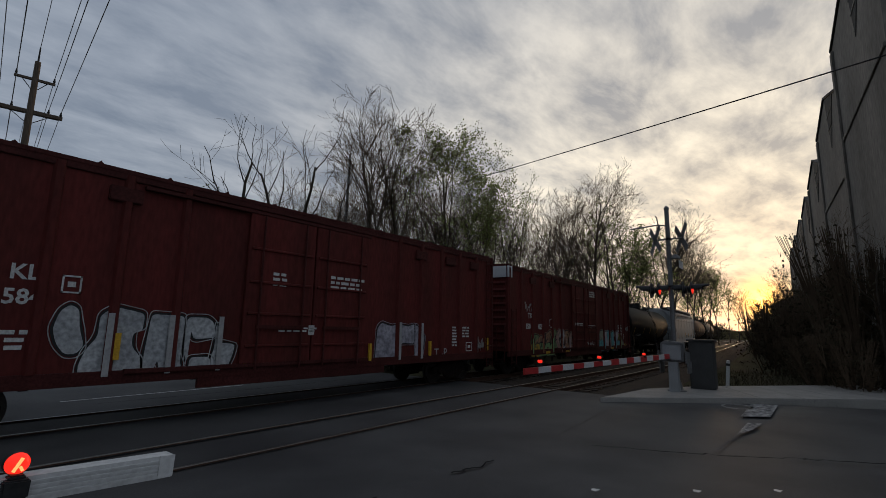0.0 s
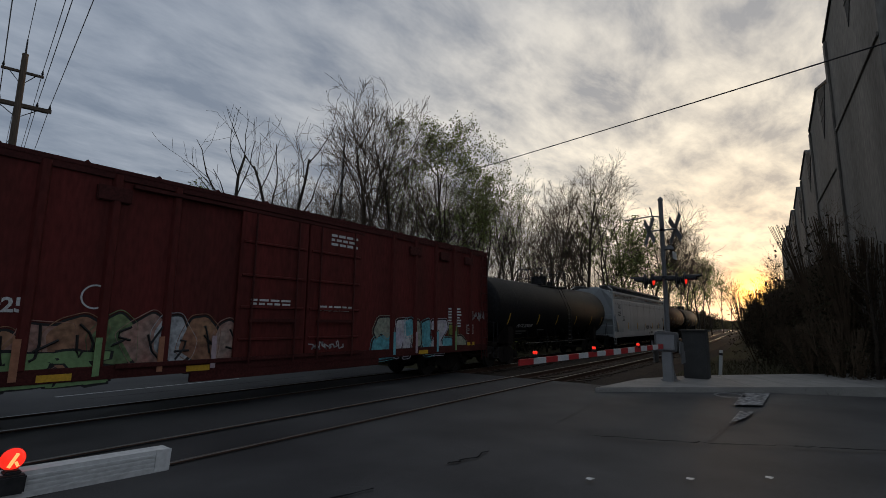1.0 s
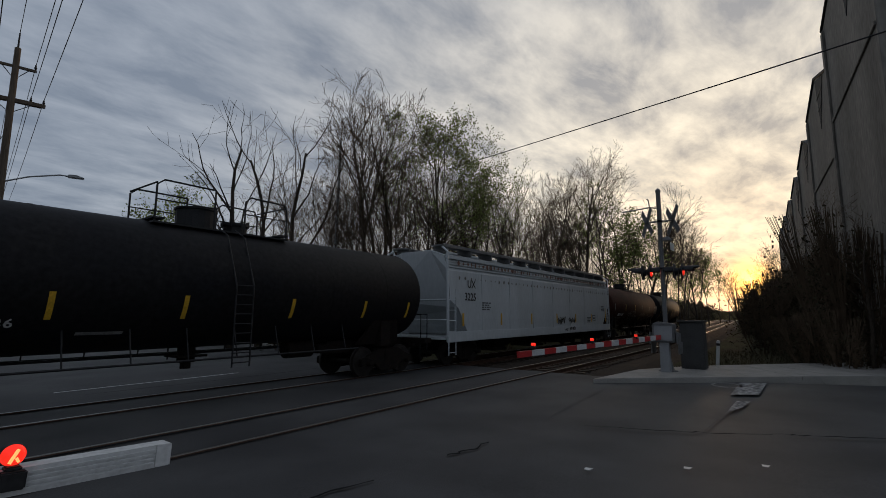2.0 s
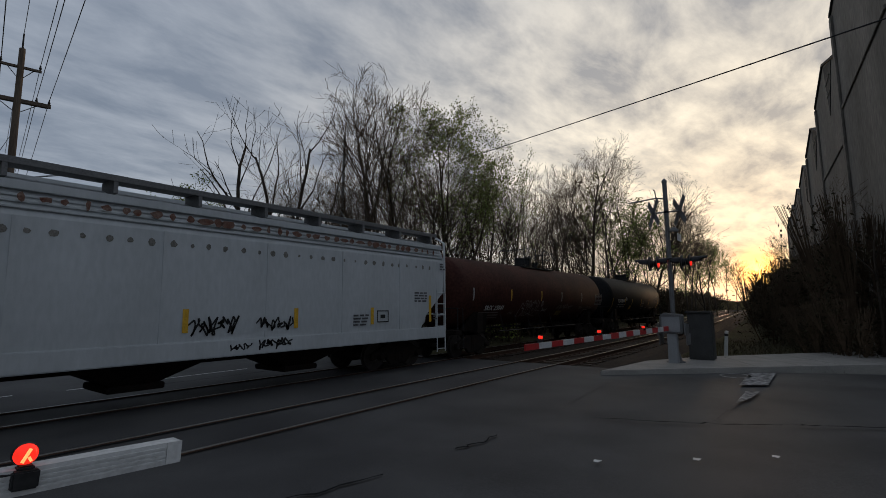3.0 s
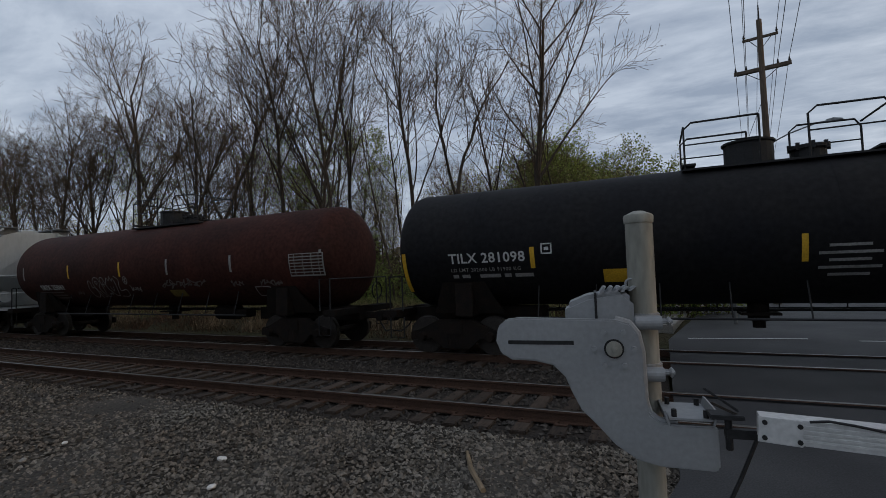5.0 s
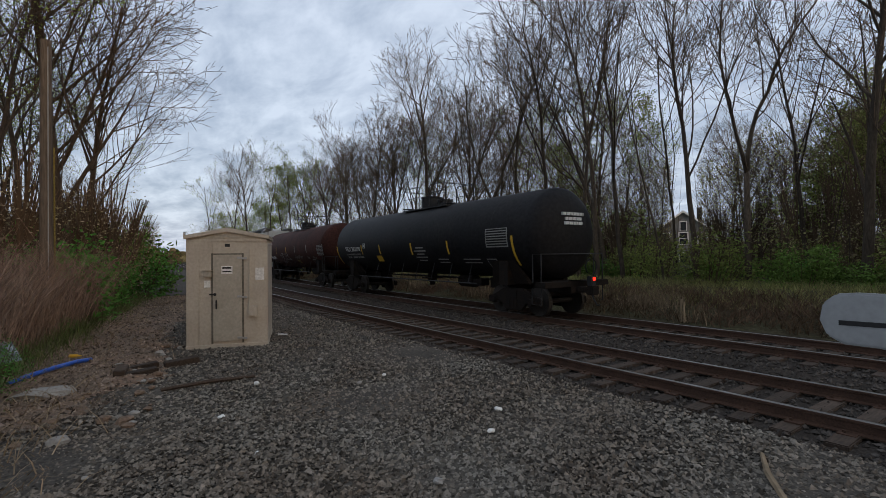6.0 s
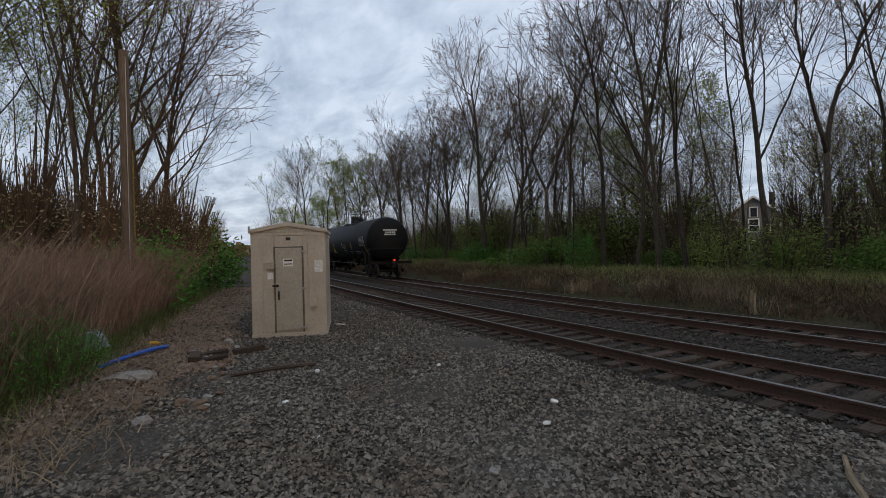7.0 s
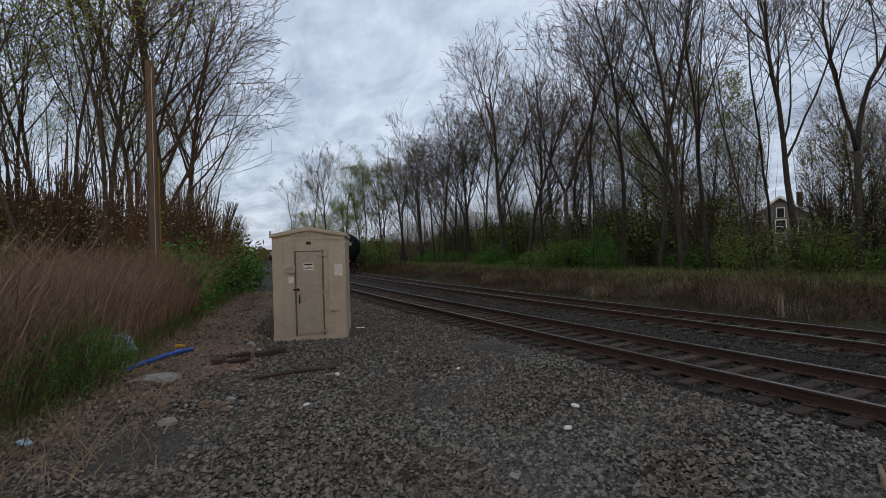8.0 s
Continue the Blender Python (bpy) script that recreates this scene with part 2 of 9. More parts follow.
# ---- mesh helpers ----
class Shape:
    """Vertices and faces of one mesh."""

    def __init__(self):
        self.v, self.f = [], []

    def add(self, verts, faces):
        k = len(self.v)
        self.v += [tuple(p) for p in verts]
        self.f += [tuple(i + k for i in q) for q in faces]
        return self

    def box(self, x0, x1, y0, y1, z0, z1, m=None):
        vs = [Vector((x, y, z)) for z in (z0, z1) for y in (y0, y1) for x in (x0, x1)]
        if m is not None:
            vs = [m @ p for p in vs]
        return self.add(vs, [(0, 2, 3, 1), (4, 5, 7, 6), (0, 1, 5, 4), (2, 6, 7, 3), (0, 4, 6, 2), (1, 3, 7, 5)])

    def tube(self, pts, radii, n=8, caps=True):
        """A round tube through points."""
        pts = [Vector(p) for p in pts]
        if not hasattr(radii, "__len__"):
            radii = [radii] * len(pts)
        rings, up = [], None
        for i, p in enumerate(pts):
            d = (pts[min(i + 1, len(pts) - 1)] - pts[max(i - 1, 0)]).normalized()
            if up is None or abs(up.dot(d)) > 0.98:
                up = Vector((0, 0, 1)) if abs(d.z) < 0.9 else Vector((1, 0, 0))
            a = d.cross(up).normalized()
            b = a.cross(d)
            up = b
            rings.append([p + (a * math.cos(2 * math.pi * j / n) + b * math.sin(2 * math.pi * j / n)) * radii[i] for j in range(n)])
        fs = [(i * n + j, i * n + (j + 1) % n, (i + 1) * n + (j + 1) % n, (i + 1) * n + j) for i in range(len(pts) - 1) for j in range(n)]
        if caps:
            fs += [tuple(range(n - 1, -1, -1)), tuple((len(pts) - 1) * n + j for j in range(n))]
        return self.add([q for r in rings for q in r], fs)

    def prism(self, profile, axis, a, b):
        """A closed outline pushed along an axis from a to b. axis x: outline is (y, z); y: (x, z); z: (x, y)."""
        n = len(profile)
        put = {"x": lambda p, s: (s, p[0], p[1]), "y": lambda p, s: (p[0], s, p[1]), "z": lambda p, s: (p[0], p[1], s)}[axis]
        vs = [put(p, a) for p in profile] + [put(p, b) for p in profile]
        fs = [(i, (i + 1) % n, n + (i + 1) % n, n + i) for i in range(n)] + [tuple(range(n - 1, -1, -1)), tuple(range(n, 2 * n))]
        return self.add(vs, fs)

    def ball(self, c, r, n=12, m=8, squash=(1, 1, 1)):
        vs = [(c[0] + r * squash[0] * math.sin(math.pi * i / m) * math.cos(2 * math.pi * j / n),
               c[1] + r * squash[1] * math.sin(math.pi * i / m) * math.sin(2 * math.pi * j / n),
               c[2] + r * squash[2] * math.cos(math.pi * i / m)) for i in range(m + 1) for j in range(n)]
        return self.add(vs, [(i * n + j, (i + 1) * n + j, (i + 1) * n + (j + 1) % n, i * n + (j + 1) % n) for i in range(m) for j in range(n)])

    def mesh(self, name, mat, bevel=0.0, smooth=False):
        me = bpy.data.meshes.new(name)
        me.from_pydata(self.v, [], self.f)
        bm = bmesh.new()
        bm.from_mesh(me)
        bmesh.ops.recalc_face_normals(bm, faces=bm.faces)
        if bevel:
            bmesh.ops.bevel(bm, geom=[e for e in bm.edges if e.calc_face_angle(0) > 0.6], offset=bevel, segments=2, affect="EDGES", clamp_overlap=True)
        if smooth:
            for f in bm.faces:
                f.smooth = True
            for e in bm.edges:
                e.smooth = e.calc_face_angle(0) < 0.7
        bm.to_mesh(me)
        bm.free()
        me.materials.append(mat)
        return me


def part(name, shape, mat, parent=None, label="", bevel=0.0, smooth=False):
    """Links a shape as one mesh object, under its thing if one is given."""
    ob = new(name, shape if isinstance(shape, bpy.types.Mesh) else shape.mesh(name, mat, bevel, smooth))
    if parent:
        ob.parent = parent
    if label:
        tagged(ob, label)
    return ob


def thing(name, label, category, group="", kind="", at=None):
    ob = tagged(new(name), label, category, group, kind)
    ob.empty_display_size = 0.2
    if at is not None:
        ob.matrix_world = at
    return ob


def setting(name, shape, mat, label, category, bevel=0.0, smooth=False):
    return tagged(part(name, shape, mat, None, "", bevel, smooth), label, category, "", "structure")


def stuff(name, verts, faces, mat, label, category, parent=None):
    """Uncountable small geometry as one object."""
    me = bpy.data.meshes.new(name)
    me.from_pydata(verts, [], faces)
    me.materials.append(mat)
    ob = new(name, me)
    if parent:
        ob.parent = parent
        ob["kind"] = "stuff"
        return ob
    return tagged(ob, label, category, "", "stuff")


def lettering(name, text, size, mat, parent, m, label, spread=1.0, bold=0.0):
    """Painted letters as a thin mesh; text runs along local x, upright along local y."""
    cu = bpy.data.curves.new(name, "FONT")
    cu.body, cu.size, cu.extrude, cu.offset, cu.space_character, cu.resolution_u = text, size, 0.002, bold, spread, 2
    tmp = bpy.data.objects.new(name, cu)
    scene.collection.objects.link(tmp)
    me = bpy.data.meshes.new_from_object(tmp.evaluated_get(bpy.context.evaluated_depsgraph_get()))
    bpy.data.objects.remove(tmp)
    bpy.data.curves.remove(cu)
    me.materials.clear()
    me.materials.append(mat)
    ob = part(name, me, mat, parent, label)
    ob.matrix_basis = m
    return ob

# ---- the line of the tracks ----
NEAR_Y, FAR_Y = 7.75, 11.9           # track centres abreast of the camera


def track(x, lane):
    """Centre of a track and its heading (radians) at x."""
    s, r, cap = (-5 - x, 450.0, 43.0) if x < -5 else (x - 20, 600.0, 42.0)
    if -5 <= x <= 20:
        return Vector((x, lane, 0)), 0.0
    if s < cap:
        off, slope = s * s / (2 * r), s / r
    else:
        off, slope = cap * cap / (2 * r) + (s - cap) * cap / r, cap / r
    return Vector((x, lane + off, 0)), math.atan(slope) * (-1 if x < -5 else 1)


def along(lane, x0, x1, step):
    n = max(1, round(abs(x1 - x0) / step))
    return [track(x0 + (x1 - x0) * i / n, lane) for i in range(n + 1)]


def sweep(profile, pts, shape=None, closed=True):
    """A cross-section (offset, height) carried along the track."""
    sh = shape or Shape()
    n = len(profile)
    vs = []
    for p, h in pts:
        nrm = Vector((-math.sin(h), math.cos(h), 0))
        vs += [p + nrm * o + Vector((0, 0, z)) for o, z in profile]
    m = n if closed else n - 1
    fs = [(i * n + j, i * n + (j + 1) % n, (i + 1) * n + (j + 1) % n, (i + 1) * n + j) for i in range(len(pts) - 1) for j in range(m)]
    if closed:
        fs += [tuple(range(n)), tuple((len(pts) - 1) * n + j for j in range(n - 1, -1, -1))]
    return sh.add(vs, fs)


ROAD_W, ROAD_E = 0.0, 16.2            # the road's two edges where it meets the tracks


def build_ground():
    # one sheet to the horizon, raised beyond the tracks into a low bank and woods
    sh = Shape()
    xs = [-1500, -600, -300] + [x for x in range(-160, 161, 4)] + [300, 600, 1500]
    ys = [-1500, -500, -200, -100, -60, -40, -20, -10, 0, 6, 12, 15, 17, 18, 19, 20.5, 22, 24, 27, 32, 40, 60, 100, 200, 500, 1500]

    def height(x, y):
        base = -0.42 - 0.05 * noise.noise((x * 0.15, y * 0.15, 0))
        off = track(max(-160, min(160, x)), FAR_Y)[0].y - FAR_Y
        u = y - off
        bank = 0
        if x < 1.5 and u > 15.5:
            k = min(1, (u - 15.5) / 5.0)
            bank = (0.95 + 0.25 * noise.noise((x * 0.12, y * 0.2, 3))) * k * k * (3 - 2 * k) * min(1, (1.5 - x) / 5)
        if x > 22 and u > 17:
            bank = 0.5 * min(1, (u - 17) / 6) * min(1, (x - 22) / 8)
        return base + bank
    vs = [(x, y, height(x, y)) for y in ys for x in xs]
    n = len(xs)
    sh.add(vs, [(j * n + i, j * n + i + 1, (j + 1) * n + i + 1, (j + 1) * n + i) for j in range(len(ys) - 1) for i in range(n - 1)])
    setting("ground", sh, GRASSY, "rough ground of soil and thin spring grass", "ground", smooth=True)
    # gravel yard beside the track and the ballast shoulders
    sh = Shape()
    gx = [-170 + 2.5 * i for i in range(68)] + [-0.9, 0.05]
    gy = [-9, -6, -4, -3, -2, -1, 0, 1, 2, 3, 4, 5, 6]
    vs = []
    for y in gy:
        for x in gx:
            off = track(x, NEAR_Y)[0].y - NEAR_Y
            t = (y + 9) / 15
            yy = y + off * t
            z = -0.13 + 0.05 * noise.noise((x * 0.5, yy * 0.5, 1))
            if y < -2:
                z += 0.10 * (-2 - y) * 0.5
            vs.append((x, yy, z))
    n = len(gx)
    sh.add(vs, [(j * n + i, j * n + i + 1, (j + 1) * n + i + 1, (j + 1) * n + i) for j in range(len(gy) - 1) for i in range(n - 1)])
    setting("gravel_yard", sh, YARD, "dark grey crushed-stone yard beside the railway", "gravel", smooth=True)
    bed = Shape()
    prof = [(-3.2, -0.6), (-2.3, -0.17), (-1.5, -0.215), (1.5, -0.215), (2.08, -0.17), (2.65, -0.215), (5.65, -0.215), (6.4, -0.2), (8.2, -0.7)]
    sweep(prof, along(NEAR_Y, -400, ROAD_W, 3), bed)
    sweep(prof, along(NEAR_Y, ROAD_E + 0.6, 400, 3), bed)
    setting("ballast_bed", bed, BALLAST, "dark stone ballast under two railway tracks", "ballast", smooth=False)
    # the road over the crossing
    road = Shape()
    rx0, rx1 = ROAD_W, ROAD_E
    rows = []
    for y in (-120, -60, -30, -12, -4, 0, 3, 5.2, 14.6, 20, 40, 80, 160, 300):
        sl = 0.16 * (y - 14) if y > 14 else 0.0       # the road swings a little beyond the tracks
        rows.append(((rx0 + sl - (0.25 * (5.2 - y) if y < 5.2 and y > -4 else (2.3 if y <= -4 else 0)), y), (rx1 + sl + (0.45 * (5.2 - y) if -30 < y < 5.2 else 0), y)))
    vs = []
    for (xa, y), (xb, _) in rows:
        for k in range(9):
            vs.append((xa + (xb - xa) * k / 8, y, -0.035 - (0.0 if 5 <= y <= 15 else 0.05 * min(1, abs(y - 10) / 12)) + 0.012 * noise.noise((xa + k, y * 0.4, 2))))
    road.add(vs, [(j * 9 + i, j * 9 + i + 1, (j + 1) * 9 + i + 1, (j + 1) * 9 + i) for j in range(len(rows) - 1) for i in range(8)])
    setting("road", road, ASPHALT, "dark worn asphalt road over the level crossing", "road", smooth=True)


def build_track(lane, name, label):
    root = tagged(new(name), label, "railway track", "", "structure")
    foot = [(-0.07, -0.17), (0.07, -0.17), (0.07, -0.155), (0.012, -0.14), (0.012, -0.045), (0.036, -0.035), (0.036, -0.002), (-0.036, -0.002), (-0.036, -0.035), (-0.012, -0.045), (-0.012, -0.14), (-0.07, -0.155)]
    for side in (-1, 1):
        o = side * 0.7535
        sh = sweep([(o + a, z) for a, z in foot], along(lane, -400, 400, 2.5))
        part("rail", sh, RAILSIDE, root, "rusty steel rail")
        sh = sweep([(o - 0.034, -0.006), (o + 0.034, -0.006), (o + 0.027, 0.004), (o - 0.027, 0.004)], along(lane, -400, 400, 2.5))
        part("rail_head", sh, RAILTOP, root, "bright worn running surface")
    tie = Shape().box(-0.115, 0.115, -1.3, 1.3, -0.30, -0.165).mesh("sleeper", TIE, 0.012)
    plate = Shape()
    for side in (-1, 1):
        plate.box(-0.09, 0.09, side * 0.7535 - 0.17, side * 0.7535 + 0.17, -0.168, -0.15)
        for a in (-1, 1):
            plate.box(-0.05, -0.02, side * 0.7535 + a * 0.1 - 0.015, side * 0.7535 + a * 0.1 + 0.015, -0.16, -0.12)
    plate = plate.mesh("tie_plate", RAILSIDE)
    rng = random.Random(int(lane * 10))
    xs = [-0.4 - 0.52 * i for i in range(150)] + [18 + 0.55 * i for i in range(60)]
    for x in xs:
        if ROAD_W - 0.2 < x < ROAD_E + 0.8:
            continue
        p, h = track(x, lane)
        m = Matrix.Translation(p) @ Matrix.Rotation(h + rng.uniform(-0.02, 0.02), 4, "Z") @ Matrix.Translation((0, rng.uniform(-0.05, 0.05), rng.uniform(-0.01, 0.006)))
        part("sleeper", tie, TIE, root).matrix_basis = m
        if x > -30:
            part("tie_plate", plate, RAILSIDE, root).matrix_basis = Matrix.Translation(p) @ Matrix.Rotation(h, 4, "Z")
    return root


# ---- railway cars ----
SPEED = 19.75
FLEET = []          # (car, x of its middle at the start, half distance of the bogies)
WHEELS = []


def truck(car, x, wheels=True):
    """A two-axle bogie under a car, its middle at x."""
    fr = Shape()
    for side in (-1, 1):
        y = side * 1.0
        outline = [(-1.22, 0.34), (-1.22, 0.56), (-0.95, 0.62), (-0.45, 0.86), (0.45, 0.86), (0.95, 0.62), (1.22, 0.56), (1.22, 0.34), (0.95, 0.40), (0.62, 0.40), (0.35, 0.16), (-0.35, 0.16), (-0.62, 0.40), (-0.95, 0.40)]
        fr.prism([(x + a, z) for a, z in outline], "y", y - 0.07, y + 0.07)
    fr.box(x - 0.2, x + 0.2, -1.1, 1.1, 0.5, 0.8)
    b = part("bogie_frame", fr, RUNGEAR, car, "cast steel side frames and bolster", 0.015)
    for side in (-1, 1):
        for dx in (-0.17, 0, 0.17):
            part("spring", Shape().tube([(x + dx, side * 1.02, 0.22), (x + dx, side * 1.02, 0.52)], 0.07, 8), RUNGEAR, b)
        for dx in (-0.89, 0.89):
            part("bearing_cap", Shape().tube([(x + dx, side * 1.06, 0.457), (x + dx, side * 1.2, 0.457)], [0.13, 0.1], 10), RUNGEAR, b)
    for dx in (-0.89, 0.89):
        w = Shape()
        w.tube([(0, -1.1, 0), (0, 1.1, 0)], 0.075, 8)
        for side in (-1, 1):
            y = side * 0.7535
            i = -side
            w.tube([(0, y + i * 0.075, 0), (0, y + i * 0.045, 0), (0, y + i * 0.04, 0), (0, y - i * 0.06, 0)], [0.475, 0.48, 0.457, 0.452], 28)
            w.tube([(0, y - i * 0.062, 0), (0, y - i * 0.09, 0)], [0.16, 0.14], 12)
            for a in range(4):
                ca, sa = math.cos(a * math.pi / 2), math.sin(a * math.pi / 2)
                w.tube([(0.3 * ca, y - i * 0.055, 0.3 * sa), (0.3 * ca, y - i * 0.066, 0.3 * sa)], 0.03, 6)
        ws = part("wheelset", w, WHEELSTEEL, car, "steel wheels on an axle", smooth=True)
        ws.matrix_basis = pose(x + dx, 0, 0.457)
        if wheels:
            WHEELS.append((ws, x + dx))


def coupler(car, x, side):
    c = Shape()
    c.box(min(x - side * 0.5, x + side * 0.45), max(x - side * 0.5, x + side * 0.45), -0.09, 0.09, 0.78, 0.96)
    c.box(min(x + side * 0.3, x + side * 0.55), max(x + side * 0.3, x + side * 0.55), -0.17, 0.15, 0.72, 1.0)
    cp = part("coupler", c, RUNGEAR, car, "cast knuckle coupler", 0.03)
    pts = [(x, 0.42, 0.8), (x + side * 0.15, 0.4, 0.55), (x + side * 0.35, 0.3, 0.38), (x + side * 0.55, 0.15, 0.42)]
    part("brake_hose", Shape().tube(pts, 0.022, 6), BLACKMETAL, cp)


def ladder(car, x, y, z0, z1, mat, width=0.42, axis="x", rungs=None, name="ladder"):
    s = Shape()
    n = rungs or max(2, round((z1 - z0) / 0.36))
    d = Vector((1, 0, 0)) if axis == "x" else Vector((0, 1, 0))
    a, b = Vector((x, y, 0)) - d * width / 2, Vector((x, y, 0)) + d * width / 2
    for p in (a, b):
        s.tube([p + Vector((0, 0, z0)), p + Vector((0, 0, z1))], 0.022, 6)
    for i in range(n):
        z = z0 + 0.1 + (z1 - z0 - 0.2) * i / (n - 1)
        s.tube([a + Vector((0, 0, z)), b + Vector((0, 0, z))], 0.016, 6)
    return part(name, s, mat, car)


def side_bars(car, x, z, w, rows, mat, y, name="stencil_block", seed=1, lh=0.07):
    """Small unreadable stencil lines as thin bars on the side that faces the road."""
    rng = random.Random(seed)
    s = Shape()
    for r in range(rows):
        cx = x
        while cx < x + w - 0.1:
            l = rng.uniform(0.12, 0.3)
            s.box(cx, min(cx + l, x + w), y - 0.006, y, z - r * lh * 1.8, z - r * lh * 1.8 + lh)
            cx += l + 0.06
    ob = part(name, s, mat, car, "small white stencilled lines")
    ob["kind"] = "stuff"
    return ob


def car_root(name, label, x0, x1):
    c = thing(name, label, "railway car", "cars of the freight train")
    FLEET.append((c, (x0 + x1) / 2, (x1 - x0) / 2 - 1.9))
    return c


def curve_side(z, zc, r):
    """Outer y of a round tank at height z (side towards the road is negative)."""
    return -math.sqrt(max(0.0, r * r - (z - zc) ** 2))


def tank_car(x0, x1, mat, label, r=1.47, zc=2.62, steps=False, band=None):
    half = (x1 - x0) / 2
    c = car_root("tank_car", label, x0, x1)
    e = half - 0.25
    pts = [(-e, 0, zc)] + [(-e + 0.62 * (1 - math.cos(k / 7 * math.pi / 2)), 0, zc) for k in range(1, 8)]
    rad = [0.02] + [r * math.sin(k / 7 * math.pi / 2) for k in range(1, 8)]
    pts, rad = pts + [(-p[0], 0, zc) for p in reversed(pts)], rad + rad[::-1]
    shell = part("tank_shell", Shape().tube(pts, rad, 56), mat, c, smooth=True)
    if band:
        part("soot_band", Shape().tube([(band - 0.5, 0, zc), (band + 0.5, 0, zc)], r + 0.004, 56, False), TANKBLACK, shell, smooth=True)
    for k in range(1, 7):
        x = -e + 2 * e * k / 7
        part("weld_seam", Shape().tube([(x - 0.02, 0, zc), (x + 0.02, 0, zc)], r + 0.006, 56, False), mat, shell, smooth=True)
    top = zc + r
    # running boards, valves, railing on top
    d = Shape()
    d.tube([(0, 0, top - 0.1), (0, 0, top + 0.42)], 0.46, 20)
    d.tube([(0, 0, top + 0.42), (0, 0, top + 0.47)], 0.5, 20)
    part("dome_housing", d, BLACKMETAL, c, "valve housing on the tank's top", 0.01)
    hatch = Shape().tube([(1.05, 0, top - 0.1), (1.05, 0, top + 0.18)], 0.3, 16)
    hatch.tube([(1.05, 0, top + 0.18), (1.05, 0, top + 0.25)], 0.36, 16)
    for k in range(8):
        a = k * math.pi / 4
        hatch.box(1.05 + 0.33 * math.cos(a) - 0.03, 1.05 + 0.33 * math.cos(a) + 0.03, 0.33 * math.sin(a) - 0.03, 0.33 * math.sin(a) + 0.03, top + 0.15, top + 0.3)
    part("manway", hatch, BLACKMETAL, c, "bolted manway cover")
    plat = Shape().box(-1.3, 2.2, -0.75, -0.5, top - 0.12, top - 0.08).box(-1.3, 2.2, 0.5, 0.75, top - 0.12, top - 0.08)
    plat.box(-1.3, -1.05, -0.75, 0.75, top - 0.02, top + 0.02).box(1.95, 2.2, -0.75, 0.75, top - 0.02, top + 0.02)
    part("platform", plat, BLACKMETAL, c, "steel grating round the valves")
    for y in (-0.72, 0.72):
        rl = Shape()
        rl.tube([(-1.25, y, top - 0.1), (-1.25, y, top + 0.75), (-1.1, y, top + 0.88), (0.1, y, top + 0.88)], 0.022, 6)
        rl.tube([(-1.25, y, top + 0.42), (0.1, y, top + 0.42)], 0.016, 6)
        rl.tube([(0.1, y, top - 0.1), (0.1, y, top + 0.88)], 0.022, 6)
        part("railing", rl, BLACKMETAL, c, "thin pipe railing")
        rl = Shape()
        rl.tube([(0.9, y, top - 0.1), (0.9, y, top + 0.75), (1.05, y, top + 0.88), (2.05, y, top + 0.86), (2.15, y, top + 0.7), (2.15, y, top - 0.1)], 0.022, 6)
        rl.tube([(0.9, y, top + 0.42), (2.15, y, top + 0.42)], 0.016, 6)
        part("railing", rl, BLACKMETAL, c, "thin pipe railing")
    for x in (-1.25, 2.15):
        part("cross_rail", Shape().tube([(x, -0.72, top + 0.8), (x, 0.72, top + 0.8)], 0.02, 6), BLACKMETAL, c)
    for y in (-1, 1) if steps else ():
        s = Shape()
        for dx in (-0.22, 0.22):
            s.tube([(0.5 + dx, y * (r + 0.1), 0.75), (0.5 + dx, y * (r + 0.12), zc), (0.5 + dx, y * (r * 0.72), top - 0.25), (0.5 + dx, y * 0.6, top - 0.02)], 0.02, 6)
        for k in range(9):
            z = 0.85 + (zc - 0.85) * k / 8
            s.tube([(0.28, y * (r + 0.11), z), (0.72, y * (r + 0.11), z)], 0.015, 6)
        part("ladder", s, BLACKMETAL, c)
    # stub sills, saddles and running gear
    for side in (-1, 1):
        sill = Shape()
        xa, xb = side * (half - 3.9), side * (half - 0.1)
        sill.box(min(xa, xb), max(xa, xb), -0.35, 0.35, 0.75, 1.12)
        sill.box(min(side * (half - 0.5), xb), max(side * (half - 0.5), xb), -1.45, 1.45, 0.95, 1.12)
        xs = side * (half - 2.2)
        sill.box(xs - 0.22, xs + 0.22, -1.2, 1.2, 0.95, 1.75)
        for y in (-1, 1):
            sill.add([(xs - 0.9, y * 0.9, 1.0), (xs + 0.9, y * 0.9, 1.0), (xs + 0.5, y * 1.25, 1.9), (xs - 0.5, y * 1.25, 1.9), (xs - 0.9, y * 0.7, 1.0), (xs + 0.9, y * 0.7, 1.0), (xs + 0.5, y * 1.05, 1.7), (xs - 0.5, y * 1.05, 1.7)],
                     [(0, 1, 2, 3), (4, 7, 6, 5), (0, 4, 5, 1), (1, 5, 6, 2), (2, 6, 7, 3), (3, 7, 4, 0)])
        part("stub_sill", sill, RUNGEAR, c, "draft sill and tank saddle", 0.012)
        coupler(c, side * half, side)
        truck(c, side * (half - 1.9))
        g = Shape()
        xe = side * (half - 0.3)
        for y in (-1.4, 1.4):
            g.tube([(xe, y, 1.1), (xe, y, 1.95), (xe - side * 0.35, y, 1.95), (xe - side * 0.35, y, 1.1)], 0.02, 6)
            g.tube([(xe, y, 0.95), (xe, y, 0.45), (xe - side * 0.38, y, 0.45), (xe - side * 0.38, y, 0.95)], 0.02, 6)
        g.tube([(xe, -1.4, 1.95), (xe, 1.4, 1.95)], 0.02, 6)
        part("end_railing", g, BLACKMETAL, c, "grab irons and sill step")
